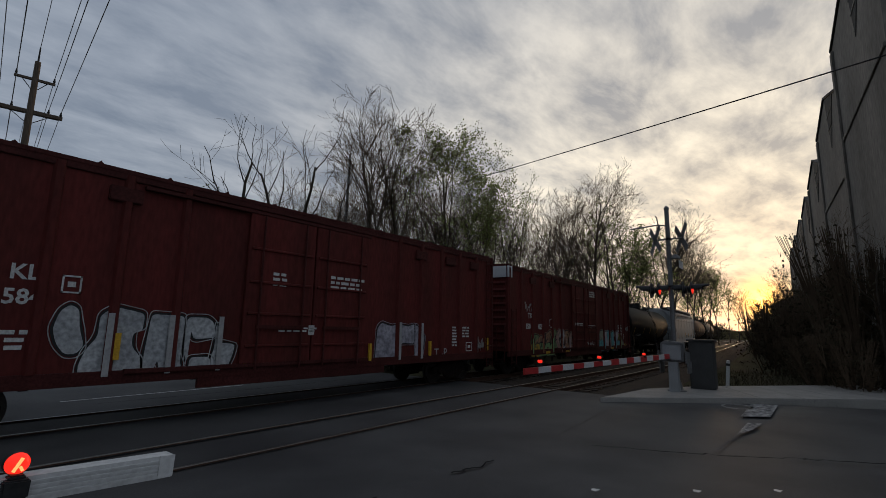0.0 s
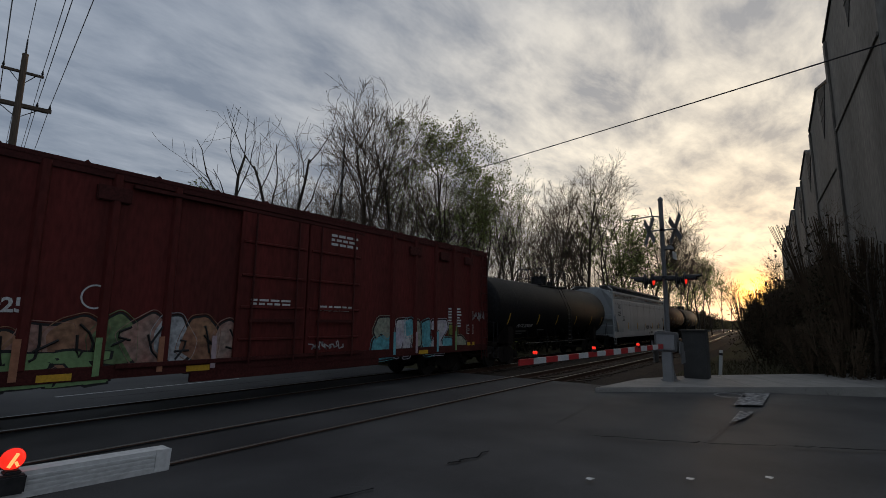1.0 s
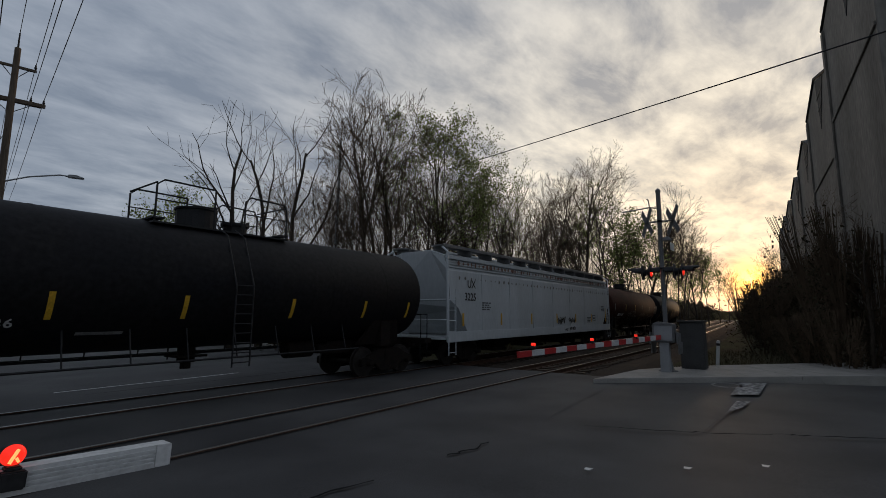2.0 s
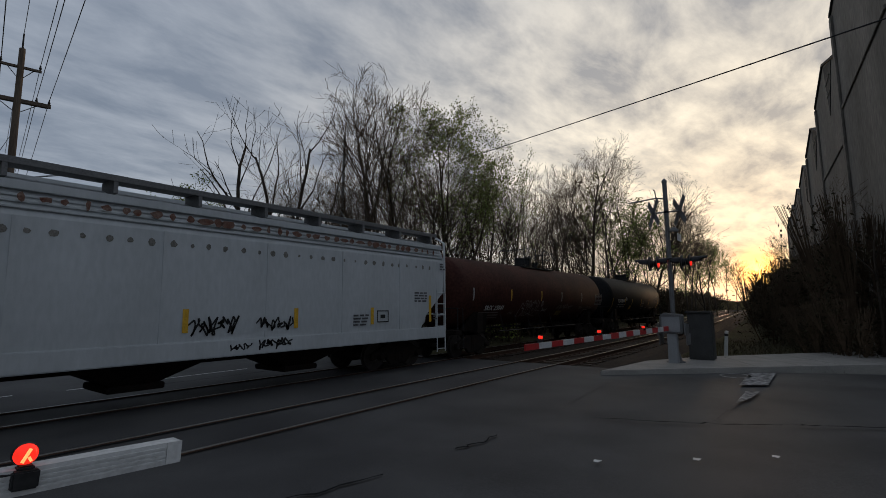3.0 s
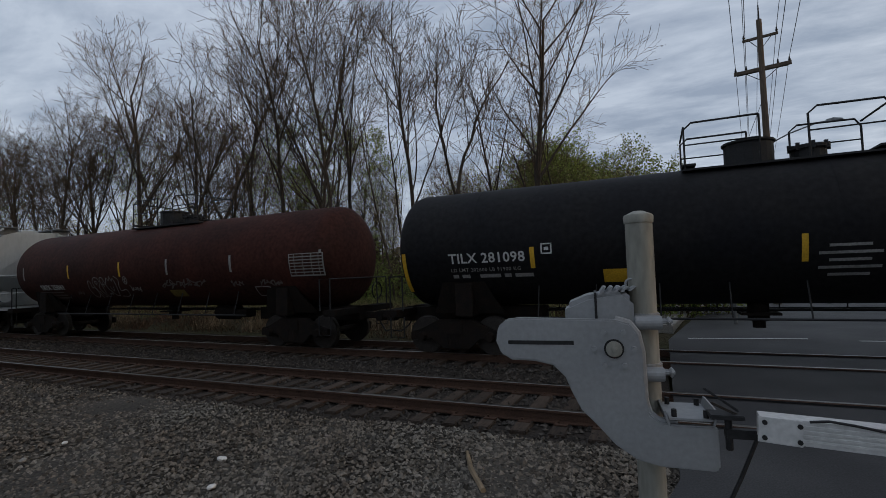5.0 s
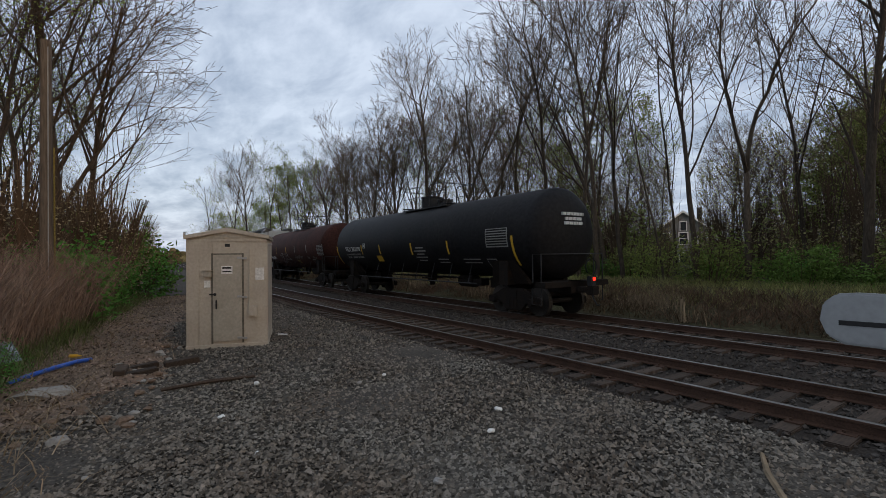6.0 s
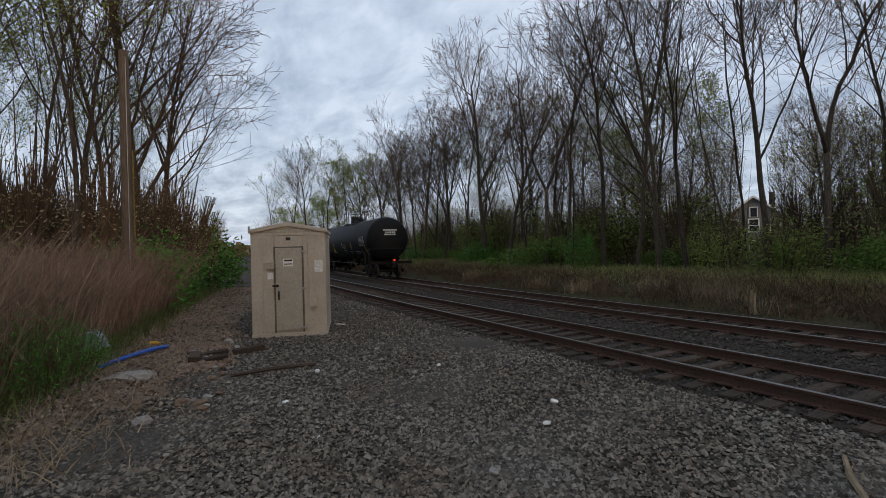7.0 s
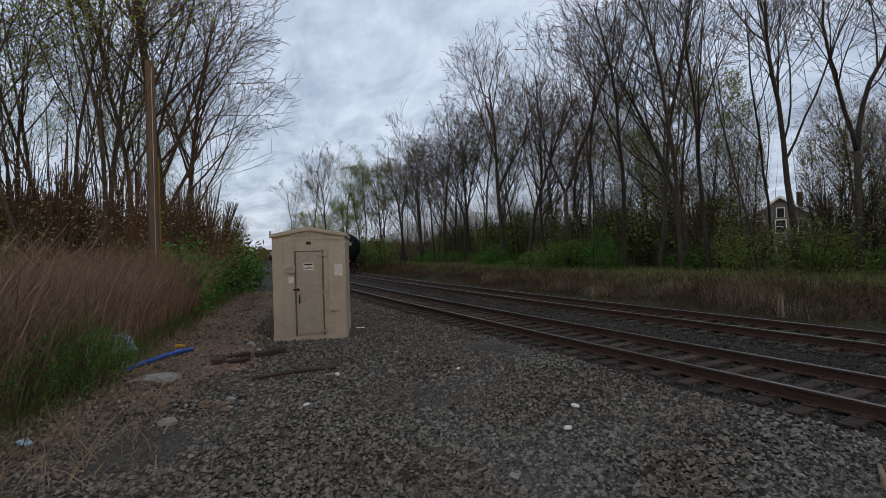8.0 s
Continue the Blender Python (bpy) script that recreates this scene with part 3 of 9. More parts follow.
        bw = Shape().tube([(side * (half - 0.25), 0.75, 1.55), (side * (half - 0.2), 0.75, 1.55)], 0.26, 14, False)
        if side > 0:
            part("brake_wheel", bw, BLACKMETAL, c)
    un = Shape()
    un.tube([(-half + 3.5, -1.3, 0.95), (half - 3.5, -1.3, 0.95)], 0.025, 6)
    un.tube([(-half + 3.5, 1.3, 0.95), (half - 3.5, 1.3, 0.95)], 0.025, 6)
    un.tube([(-half + 3.2, 0.2, 1.0), (half - 3.2, 0.2, 1.0)], 0.03, 6)
    for k in range(8):
        x = -half + 4.0 + (2 * half - 8) * k / 7
        un.tube([(x, -1.3, 0.95), (x, -1.1, 1.65)], 0.016, 6)
        un.tube([(x, 1.3, 0.95), (x, 1.1, 1.65)], 0.016, 6)
    part("side_pipe", un, BLACKMETAL, c, "handrail and brake pipe under the tank")
    ov = Shape().tube([(0, 0, zc - r - 0.35), (0, 0, zc - r + 0.1)], 0.2, 12)
    ov.tube([(0, 0, zc - r - 0.5), (0, 0, zc - r - 0.3)], 0.12, 10)
    ov.box(-0.35, 0.35, -0.35, 0.35, zc - r - 0.22, zc - r - 0.17)
    part("bottom_outlet", ov, RUNGEAR, c)
    br = Shape().tube([(2.6, -0.25, 0.95), (3.5, -0.25, 0.95)], 0.24, 14)
    br.box(3.6, 4.1, -0.5, -0.1, 0.8, 1.05)
    part("brake_cylinder", br, RUNGEAR, c, "brake cylinder and valve", 0.02)
    return c, shell, half, r, zc


def on_tank(x, z, r, zc, lift=0.006):
    """Pose for paint on a tank's side that faces the road: local x along the car, local y up the side."""
    y = curve_side(z, zc, r + lift)
    a = math.degrees(math.atan2(z - zc, -y))
    return pose(x, y, z, 90 - a, 0, 0)


def tank_patch(c, name, x, z0, z1, w, mat, r, zc, label=""):
    s = Shape()
    n = 6
    vs, fs = [], []
    for k in range(n + 1):
        z = z0 + (z1 - z0) * k / n
        for xx in (x - w / 2, x + w / 2):
            vs += [(xx, curve_side(z, zc, r + 0.007), z)]
    for k in range(n):
        fs.append((2 * k, 2 * k + 1, 2 * k + 3, 2 * k + 2))
    s.add(vs, fs)
    return part(name, s, mat, c, label)


def box_car(x0, x1, label, height=4.75, seed=3):
    half = (x1 - x0) / 2
    c = car_root("box_car", label, x0, x1)
    z0, w = 1.05, 1.5
    body = Shape().prism([(-w, z0), (w, z0), (w, height - 0.12), (0.6, height), (-0.6, height), (-w, height - 0.12)], "x", -half, half)
    part("body", body, OXIDE, c, "riveted oxide-red steel body")
    roof = Shape().prism([(-w - 0.05, height - 0.17), (-w - 0.05, height - 0.09), (0, height + 0.05), (w + 0.05, height - 0.09), (w + 0.05, height - 0.17)], "x", -half - 0.03, half + 0.03)
    rf = part("roof", roof, OXIDE_DARK, c, "ribbed steel roof")
    ribs = Shape()
    n = 15
    for k in range(n):
        x = -half + 0.3 + (2 * half - 0.6) * k / (n - 1)
        ribs.prism([(x - 0.06, 0), (x + 0.06, 0), (x, 0.06)], "y", -w, w)
    ribs.v = [(x, y, z + height + 0.05 - abs(y) * 0.09) for x, y, z in ribs.v]
    part("roof_rib", ribs, OXIDE_DARK, rf)
    door_half = 1.95
    posts = [x for x in [-half + 0.09 + (2 * half - 0.18) * k / 16 for k in range(17)] if abs(x) > door_half + 0.35]
    post = Shape().prism([(-0.10, 0), (0.10, 0), (0.055, -0.075), (-0.055, -0.075)], "z", z0 + 0.02, height - 0.2).mesh("side_post", OXIDE, 0.006)
    for x in posts:
        for side in (-1, 1):
            o = part("side_post", post, OXIDE, c)
            o.matrix_basis = pose(x, side * w, 0, 0, 0, 0 if side < 0 else 180)
    for side in (-1, 1):
        s = Shape().box(-half, half, side * w - 0.05, side * w + 0.05, z0 - 0.22, z0 + 0.03)
        s.box(-door_half - 0.9, door_half + 0.9, side * w - 0.04, side * w + 0.04, z0 - 0.42, z0 - 0.2)
        part("side_sill", s, OXIDE_DARK, c, "deep side sill", 0.01)
        s = Shape().box(-half, half, side * w - 0.04, side * w + 0.04, height - 0.3, height - 0.16)
        part("top_chord", s, OXIDE_DARK, c, "", 0.01)
        yo = side * (w + 0.06)
        for k, (xa, xb) in enumerate(((-door_half, -0.02), (0.02, door_half))):
            d = Shape().box(xa, xb, yo - 0.035, yo + 0.035, z0 + 0.05, height - 0.42)
            dr = part("plug_door", d, OXIDE, c, "flat sliding door leaf", 0.01)
            for z in (z0 + 0.45, z0 + 1.2, z0 + 1.95, z0 + 2.75):
                part("door_rib", Shape().prism([(yo, z - 0.05), (yo + side * 0.075, z - 0.02), (yo + side * 0.075, z + 0.02), (yo, z + 0.05)], "x", xa + 0.08, xb - 0.08), OXIDE, dr)
            rod = Shape()
            for x in (xa + 0.35, xb - 0.35):
                rod.tube([(x, yo + side * 0.1, z0 - 0.1), (x, yo + side * 0.1, height - 0.45)], 0.025, 8)
            rod.box(min(xa, xb) + 0.3, max(xa, xb) - 0.3, yo + side * 0.1 - 0.02, yo + side * 0.1 + 0.02, z0 + 0.85, z0 + 0.93)
            part("lock_rod", rod, OXIDE_DARK, dr, "locking rods and lever")
        for za, zb in ((z0 - 0.04, z0 + 0.05), (height - 0.42, height - 0.34)):
            part("door_track", Shape().box(-door_half * 2.2, door_half * 1.05, yo - 0.05, yo + 0.05, za, zb), OXIDE_DARK, c, "", 0.01)
        for x in (-half + 2.4, -half + 4.6, half - 4.7, half - 3.0, half - 1.4):
            part("side_plate", Shape().box(x - 0.3, x + 0.3, side * (w + 0.04) - 0.04, side * (w + 0.04) + 0.04, height - 0.75, height - 0.45), OXIDE_DARK, c, "", 0.02)
        for e in (-1, 1):
            ladder(c, e * (half - 0.35), side * (w + 0.1), 0.5, 2.9 if e * side > 0 else height - 0.3, OXIDE_DARK)
            ladder(c, e * (half + 0.08), side * 1.15, 0.6, 2.2, OXIDE_DARK, axis="y")
    for e in (-1, 1):
        er = Shape()
        for k in range(11):
            z = z0 + 0.2 + k * 0.31
            er.prism([(e * half, z - 0.09), (e * (half + 0.06), z), (e * half, z + 0.09)], "y", -w + 0.12, w - 0.12)
        part("end_panel", er, OXIDE, c, "corrugated end wall")
        coupler(c, e * (half + 0.1), e)
        truck(c, e * (half - 2.1))
        bx = Shape().box(min(e * half, e * (half + 0.25)), max(e * half, e * (half + 0.25)), -0.5, 0.5, 1.0, 1.06)
        part("crossover_step", bx, RUNGEAR, c)
    un = Shape().box(-half + 0.1, half - 0.1, -0.3, 0.3, 0.7, 1.05)
    for k in range(5):
        x = -half + 3.5 + (2 * half - 7) * k / 4
        un.box(x - 0.06, x + 0.06, -1.4, 1.4, 0.8, 1.05)
    part("centre_sill", un, RUNGEAR, c, "black centre sill and cross bearers")
    part("air_reservoir", Shape().tube([(1.2, -0.8, 0.75), (2.6, -0.8, 0.75)], 0.22, 14), RUNGEAR, c, "", 0.02)
    part("brake_cylinder", Shape().tube([(-2.2, -0.8, 0.8), (-1.5, -0.8, 0.8)], 0.18, 12), RUNGEAR, c, "", 0.02)
    return c, half, w, z0, height


def hopper_car(x0, x1, label):
    half = (x1 - x0) / 2
    c = car_root("covered_hopper", label, x0, x1)
    w, z0, zt = 1.55, 1.15, 4.42
    bh = half - 0.12
    # bowed side walls with sloping end sheets
    prof = [(-w, z0 + 0.02), (-w - 0.025, 1.75), (-w - 0.03, 2.2), (-w - 0.03, 2.5), (-w, 3.6), (-w + 0.22, zt - 0.22), (-0.7, zt), (0.7, zt), (w - 0.22, zt - 0.22), (w, 3.6), (w + 0.03, 2.5), (w + 0.03, 2.2), (w + 0.025, 1.75), (w, z0 + 0.02)]
    cut = 1.3
    n = len(prof)
    vs = []
    for e in (-1, 1):
        for y, z in prof:
            k = max(0.0, min(1.0, (2.5 - z) / (2.5 - z0)))
            vs.append((e * (bh - cut * k ** 0.6 - (0.12 if z < 3.2 else 0)), y, z))
    body = Shape().add(vs, [(i, (i + 1) % n, n + (i + 1) % n, n + i) for i in range(n)] + [tuple(range(n - 1, -1, -1)), tuple(range(n, 2 * n))])
    part("hopper_body", body, HOPGREY, c, "pale grey smooth steel sides")
    seams = Shape()
    for k in range(1, 8):
        x = -bh + 2 * bh * k / 8
        for side in (-1, 1):
            seams.box(x - 0.012, x + 0.012, side * (w + 0.025) - 0.008, side * (w + 0.025) + 0.008, z0 + 0.1, 3.6)
    part("weld_seam", seams, HOPGREY, c)["kind"] = "stuff"
    for side in (-1, 1):
        s = Shape().box(-half + 0.1, half - 0.1, side * w - 0.06, side * w + 0.06, z0 - 0.22, z0 + 0.16)
        part("side_sill", s, HOPGREY, c, "white-grey side sill", 0.02)
        s = Shape().box(-half + 0.15, half - 0.15, side * (w - 0.12) - 0.05, side * (w - 0.12) + 0.06, zt - 0.36, zt - 0.2)
        for k in range(4):
            z = 3.72 + 0.11 * k
            s.box(-half + 0.2, half - 0.2, side * (w - 0.02 - 0.05 * k) - 0.025, side * (w - 0.02 - 0.05 * k) + 0.025, z, z + 0.05)
        part("top_chord", s, HOPGREY, c, "", 0.01)
        ru = Shape()
        rng = random.Random(5)
        for k in range(58):
            x = -half + 0.8 + k * (2 * half - 1.6) / 57 + rng.uniform(-0.06, 0.06)
            a, b = rng.choice((0.06, 0.08, 0.10, 0.12, 0.19)) * rng.uniform(0.7, 1.1), rng.uniform(0.05, 0.10)
            yy = side * (w - 0.055 + 0.075)
            ring = [(x + a * math.cos(t * 0.7) * rng.uniform(0.7, 1.2), yy, 3.92 + b * math.sin(t * 0.7) * rng.uniform(0.7, 1.3)) for t in range(9)]
            ru.add(ring, [tuple(range(9))])
        part("rust_patch", ru, RUST, c, "streaked rust along the top")["kind"] = "stuff"
        walkb = Shape().box(-half + 0.2, half - 0.2, side * 0.95 - 0.3, side * 0.95 + 0.3, zt + 0.17, zt + 0.21)
        wk = part("roof_walkway", walkb, GALV, c, "grated running board")
        br = Shape()
        for k in range(12):
            x = -half + 0.5 + k * (2 * half - 1) / 11
            br.box(x - 0.04, x + 0.04, side * 0.95 - 0.32, side * 0.95 + 0.34, zt - 0.12, zt + 0.17)
        br.box(-half + 0.2, half - 0.2, side * 1.27 - 0.015, side * 1.27 + 0.015, zt + 0.12, zt + 0.24)
        part("bracket", br, GALV, wk)
    ht = Shape().box(-half + 1, half - 1, -0.32, 0.32, zt, zt + 0.16)
    part("hatch_cover", ht, HOPGREY, c, "long trough hatches", 0.02)
    for k in range(3):
        x = (k - 1) * 4.1
        hp = Shape().add([(x - 1.9, -1.35, 1.15), (x + 1.9, -1.35, 1.15), (x + 1.9, 1.35, 1.15), (x - 1.9, 1.35, 1.15), (x - 0.4, -0.6, 0.42), (x + 0.4, -0.6, 0.42), (x + 0.4, 0.6, 0.42), (x - 0.4, 0.6, 0.42)],
                         [(0, 3, 2, 1), (4, 5, 6, 7), (0, 1, 5, 4), (1, 2, 6, 5), (2, 3, 7, 6), (3, 0, 4, 7)])
        hb = part("hopper_bay", hp, RUNGEAR, c, "black sloping discharge bay")
        part("outlet_gate", Shape().box(x - 0.55, x + 0.55, -0.7, 0.7, 0.3, 0.44), RUNGEAR, hb, "", 0.02)
    for e in (-1, 1):
        en = Shape()
        xe = e * (half - 0.1)
        for y in (-w, w):
            en.tube([(xe, y, z0), (xe, y, zt - 0.1), (xe - e * 0.1, y * 0.8, zt + 0.1)], 0.045, 8)
            en.tube([(xe - e * 0.5, y, z0), (xe - e * 0.5, y, 2.9)], 0.03, 8)
        en.tube([(xe, -w, 2.5), (xe, w, 2.5)], 0.035, 8)
        en.tube([(xe, -w, z0 + 0.6), (xe, w, z0 + 0.6)], 0.03, 8)
        part("end_post", en, HOPGREY, c, "open end framing")
        for y in (-w - 0.04, w + 0.04):
            ladder(c, e * (half - 0.36), y, 0.45, 2.6, HOPGREY, 0.46)
        ladder(c, e * (half - 0.06), 0.9, z0, zt, HOPGREY, 0.42, "y")
        part("air_reservoir", Shape().tube([(e * (half - 1.5), -1.1, 1.62), (e * (half - 1.5), 1.1, 1.62)], 0.24, 16) if e < 0 else Shape().tube([(e * (half - 1.9), -0.95, 1.6), (e * (half - 0.75), -0.95, 1.6)], 0.24, 16), HOPGREY, c, "pale air tank in the open end", smooth=True)
        dk = Shape().box(min(e * (half - 2.6), e * half), max(e * (half - 2.6), e * half), -w + 0.05, w - 0.05, z0 - 0.12, z0 - 0.02)
        part("end_deck", dk, HOPGREY, c)
        coupler(c, e * (half + 0.1), e)
        truck(c, e * (half - 2.0))
    part("centre_sill", Shape().box(-half, half, -0.3, 0.3, 0.72, 1.05), RUNGEAR, c)
    return c, half, w, z0, zt


build_ground()
build_track(NEAR_Y, "track_near", "railway track with rusty rails on dark sleepers")
build_track(FAR_Y, "track_far", "second railway track on which the train runs")


def bubble(car, x0, w, z0, h, y, pts, mat):
    """One fat sprayed letter: rounded fill over a dark edge, with a thin pale outline."""
    line = []
    n = len(pts)
    for i in range(n):
        p, q, r = (Vector((x0 + w * pts[(i + o) % n][0], z0 + h * pts[(i + o) % n][1])) for o in (-1, 0, 1))
        a, b = q.lerp(p, min(0.4, 0.09 / max(0.05, (p - q).length))), q.lerp(r, min(0.4, 0.09 / max(0.05, (r - q).length)))
        line += [a.lerp(q, t) * (1 - t) + q.lerp(b, t) * t for t in (0, 0.33, 0.67, 1)]
    mid = sum(line, Vector((0, 0))) / len(line)

    def grown(g):
        return [q + (q - mid).normalized() * g for q in line]
    part("graffiti_outline", Shape().add([(q.x, y - 0.004, q.y) for q in grown(0.045)], [tuple(range(len(line)))]), SP_BLACK, car)
    part("graffiti_letter", Shape().add([(q.x, y - 0.008, q.y) for q in line], [tuple(range(len(line)))]), mat, car, "fat sprayed letter shape")
    ring = grown(0.075)
    part("graffiti_stroke", Shape().tube([(q.x, y - 0.004, q.y) for q in ring + ring[:1]], 0.009, 4), mat, car)


SPRAYGREY = material("grey_white_spray", (0.46, 0.47, 0.47), 0.7, scale=1.6, vary=0.35, fine=12, bump=0.05, second=(0.30, 0.31, 0.32))
SPRAYPALE = material("lilac_grey_spray", (0.36, 0.34, 0.38), 0.7, scale=2.2, vary=0.4, fine=9, bump=0.05, second=(0.22, 0.21, 0.24))


SPRAYOLIVE = material("olive_spray", (0.17, 0.22, 0.10), 0.7, scale=2.5, vary=0.4, fine=9, bump=0.05, second=(0.09, 0.15, 0.07))
SPRAYTAN = material("tan_spray", (0.32, 0.18, 0.10), 0.7, scale=2.5, vary=0.4, fine=9, bump=0.05, second=(0.20, 0.09, 0.06))
SPRAYROSE = material("rose_spray", (0.30, 0.15, 0.12), 0.7, scale=2.5, vary=0.4, fine=9, bump=0.05, second=(0.30, 0.22, 0.18))
SPRAYAQUA = material("aqua_spray", (0.16, 0.33, 0.38), 0.7, scale=2.5, vary=0.4, fine=9, bump=0.05, second=(0.30, 0.36, 0.38))


SPRAYTEAL = material("teal_spray", (0.09, 0.30, 0.33), 0.7, scale=2.5, vary=0.35, fine=9, bump=0.05, second=(0.14, 0.36, 0.40))
SPRAYLILAC = material("pale_lilac_spray", (0.40, 0.36, 0.43), 0.7, scale=2.0, vary=0.3, fine=9, bump=0.05, second=(0.46, 0.44, 0.42))
SPRAYMOSS = material("moss_spray", (0.23, 0.25, 0.19), 0.7, scale=2.5, vary=0.35, fine=9, bump=0.05, second=(0.30, 0.28, 0.22))
SPRAYLIME = material("lime_spray", (0.22, 0.24, 0.06), 0.7, scale=2.5, vary=0.35, fine=9, bump=0.05)


def graffiti(car, x0, x1, z0, z1, letters, fills, y, seed, outline=None, name="graffiti_letter"):
    """Sprayed block letters as thin paint layers on a side; each letter is one part."""
    rng = random.Random(seed)
    w = (x1 - x0) / letters
    for k in range(letters):
        xa, xb = x0 + k * w - 0.03, x0 + (k + 1) * w + 0.03
        kind = rng.randrange(5)
        cx, h = (xa + xb) / 2, z1 - z0
        t = w * rng.uniform(0.34, 0.46)
        bars = []
        if kind in (0, 1, 3):
            bars.append([(xa, z0), (xa + t, z0), (xa + t + 0.05, z1), (xa + 0.02, z1)])
        if kind in (0, 2):
            bars.append([(xb - t, z0), (xb, z0), (xb - 0.05, z1 - h * 0.08), (xb - t, z1)])
        if kind in (1, 2, 4):
            bars.append([(xa, z1 - h * 0.32), (xb, z1 - h * 0.28), (xb, z1), (xa + 0.03, z1)])
        if kind in (0, 1, 3):
            m = z0 + h * rng.uniform(0.3, 0.5)
            bars.append([(xa + t * 0.4, m), (xb - 0.05, m + 0.03), (xb - 0.02, m + h * 0.24), (xa + t * 0.4, m + h * 0.26)])
        if kind in (1, 4):
            bars.append([(xa + 0.02, z0), (xb, z0 + 0.04), (xb - 0.04, z0 + h * 0.28), (xa, z0 + h * 0.25)])
        if kind == 3:
            bars.append([(xa + t, z0 + h * 0.5), (xb - t * 0.6, z0), (xb, z0), (xa + t * 1.5, z0 + h * 0.7)])
        if kind == 4:
            bars.append([(xb - t * 1.3, z0 + 0.02), (xb, z0 + 0.03), (xa + t * 1.5, z1), (xa + t * 0.3, z1)])

        def soft(poly, grow):
            mx, mz = sum(p[0] for p in poly) / 4, sum(p[1] for p in poly) / 4
            out = []
            for i in range(4):
                p, q = poly[i], poly[(i + 1) % 4]
                for f in (0.08, 0.36, 0.64, 0.92):
                    px, pz = p[0] + (q[0] - p[0]) * f, p[1] + (q[1] - p[1]) * f
                    l = math.hypot(px - mx, pz - mz) or 1
                    j = noise.noise((px * 2.3 + seed, pz * 2.3, k)) * 0.06
                    out.append((px + (px - mx) / l * (grow + j), pz + (pz - mz) / l * (grow + j)))
            return out
        if outline:
            s = Shape()
            for i, b in enumerate(bars):
                q = soft(b, 0.055)
                s.add([(px, y - 0.004 - 0.0006 * i, pz) for px, pz in q], [tuple(range(len(q)))])
            part("graffiti_outline", s, outline, car)
        fill = rng.choice(fills)
        s = Shape()
        for i, b in enumerate(bars):
            q = soft(b, 0.0)
            s.add([(px, y - 0.009 - 0.0006 * i, pz) for px, pz in q], [tuple(range(len(q)))])
        part(name, s, fill, car, "sprayed block letter shape")
        for b in bars[:2]:
            (ax, az), (bx, bz) = b[0], b[3]
            s = Shape().add([(ax + 0.08, y - 0.014, az + 0.1), (ax + 0.13, y - 0.014, az + 0.1), (bx + 0.12, y - 0.014, bz - 0.12), (bx + 0.08, y - 0.014, bz - 0.14)], [(0, 1, 2, 3)])
            part("graffiti_stroke", s, outline or SP_BLACK, car)


def scrawl(car, x0, x1, z0, z1, mat, y, seed, curve=None, width=0.018, loops=9):
    """A sprayed line tag; curve(z) gives the y of a round side."""
    rng = random.Random(seed)
    s = Shape()
    px, pz = x0, (z0 + z1) / 2
    pts = []
    n = loops * 6
    for i in range(n + 1):
        t = i / n
        a = t * loops * 2 * math.pi + rng.uniform(-1.5, 1.5)
        pts.append((x0 + (x1 - x0) * t + 0.07 * (x1 - x0) * math.sin(a * 1.3), (z0 + z1) / 2 + (z1 - z0) * 0.5 * math.cos(a) * rng.uniform(0.25, 1.1)))
    for (ax, az), (bx, bz) in zip(pts, pts[1:]):
        l = math.hypot(bx - ax, bz - az) or 1
        nx, nz = -(bz - az) / l * width, (bx - ax) / l * width
        q = [(ax + nx, az + nz), (ax - nx, az - nz), (bx - nx, bz - nz), (bx + nx, bz + nz)]
        s.add([(u, curve(v) if curve else y, v) for u, v in q], [(0, 1, 2, 3)])
    ob = part("spray_tag", s, mat, car, "thin sprayed scrawl")
    ob["kind"] = "stuff"
    return ob


def outline_tag(car, strokes, x0, w, z0, h, mat, curve, width=0.02):
    """A tag of hand-drawn outline strokes, each a rounded line in the unit square, laid on a round side."""
    for line in strokes:
        q = [Vector((x0 + w * u, z0 + h * v)) for u, v in line]
        for _ in range(2):
            q = [q[0]] + [p for a, b in zip(q, q[1:]) for p in (a.lerp(b, 0.25), a.lerp(b, 0.75))] + [q[-1]]
        s = Shape()
        for a, b in zip(q, q[1:]):
            d = (b - a).normalized() if (b - a).length > 1e-6 else Vector((1, 0))
            n = Vector((-d.y, d.x)) * width
            quad = (a + n - d * width * 0.4, a - n - d * width * 0.4, b - n + d * width * 0.4, b + n + d * width * 0.4)
            s.add([(p.x, curve(p.y), p.y) for p in quad], [(0, 1, 2, 3)])
        part("spray_stroke", s, mat, car, "pale sprayed outline stroke")


def square_frame(car, x, z, a, b, mat, y, name="stencil_frame"):
    s = Shape()
    t = 0.03
    for x0, x1, z0, z1 in ((x, x + a, z, z + t), (x, x + a, z + b - t, z + b), (x, x + t, z, z + b), (x + a - t, x + a, z, z + b), (x + a * 0.3, x + a * 0.7, z + b * 0.35, z + b * 0.65)):
        s.box(x0, x1, y - 0.006, y, z0, z1)
    return part(name, s, mat, car, "white stencilled frame")


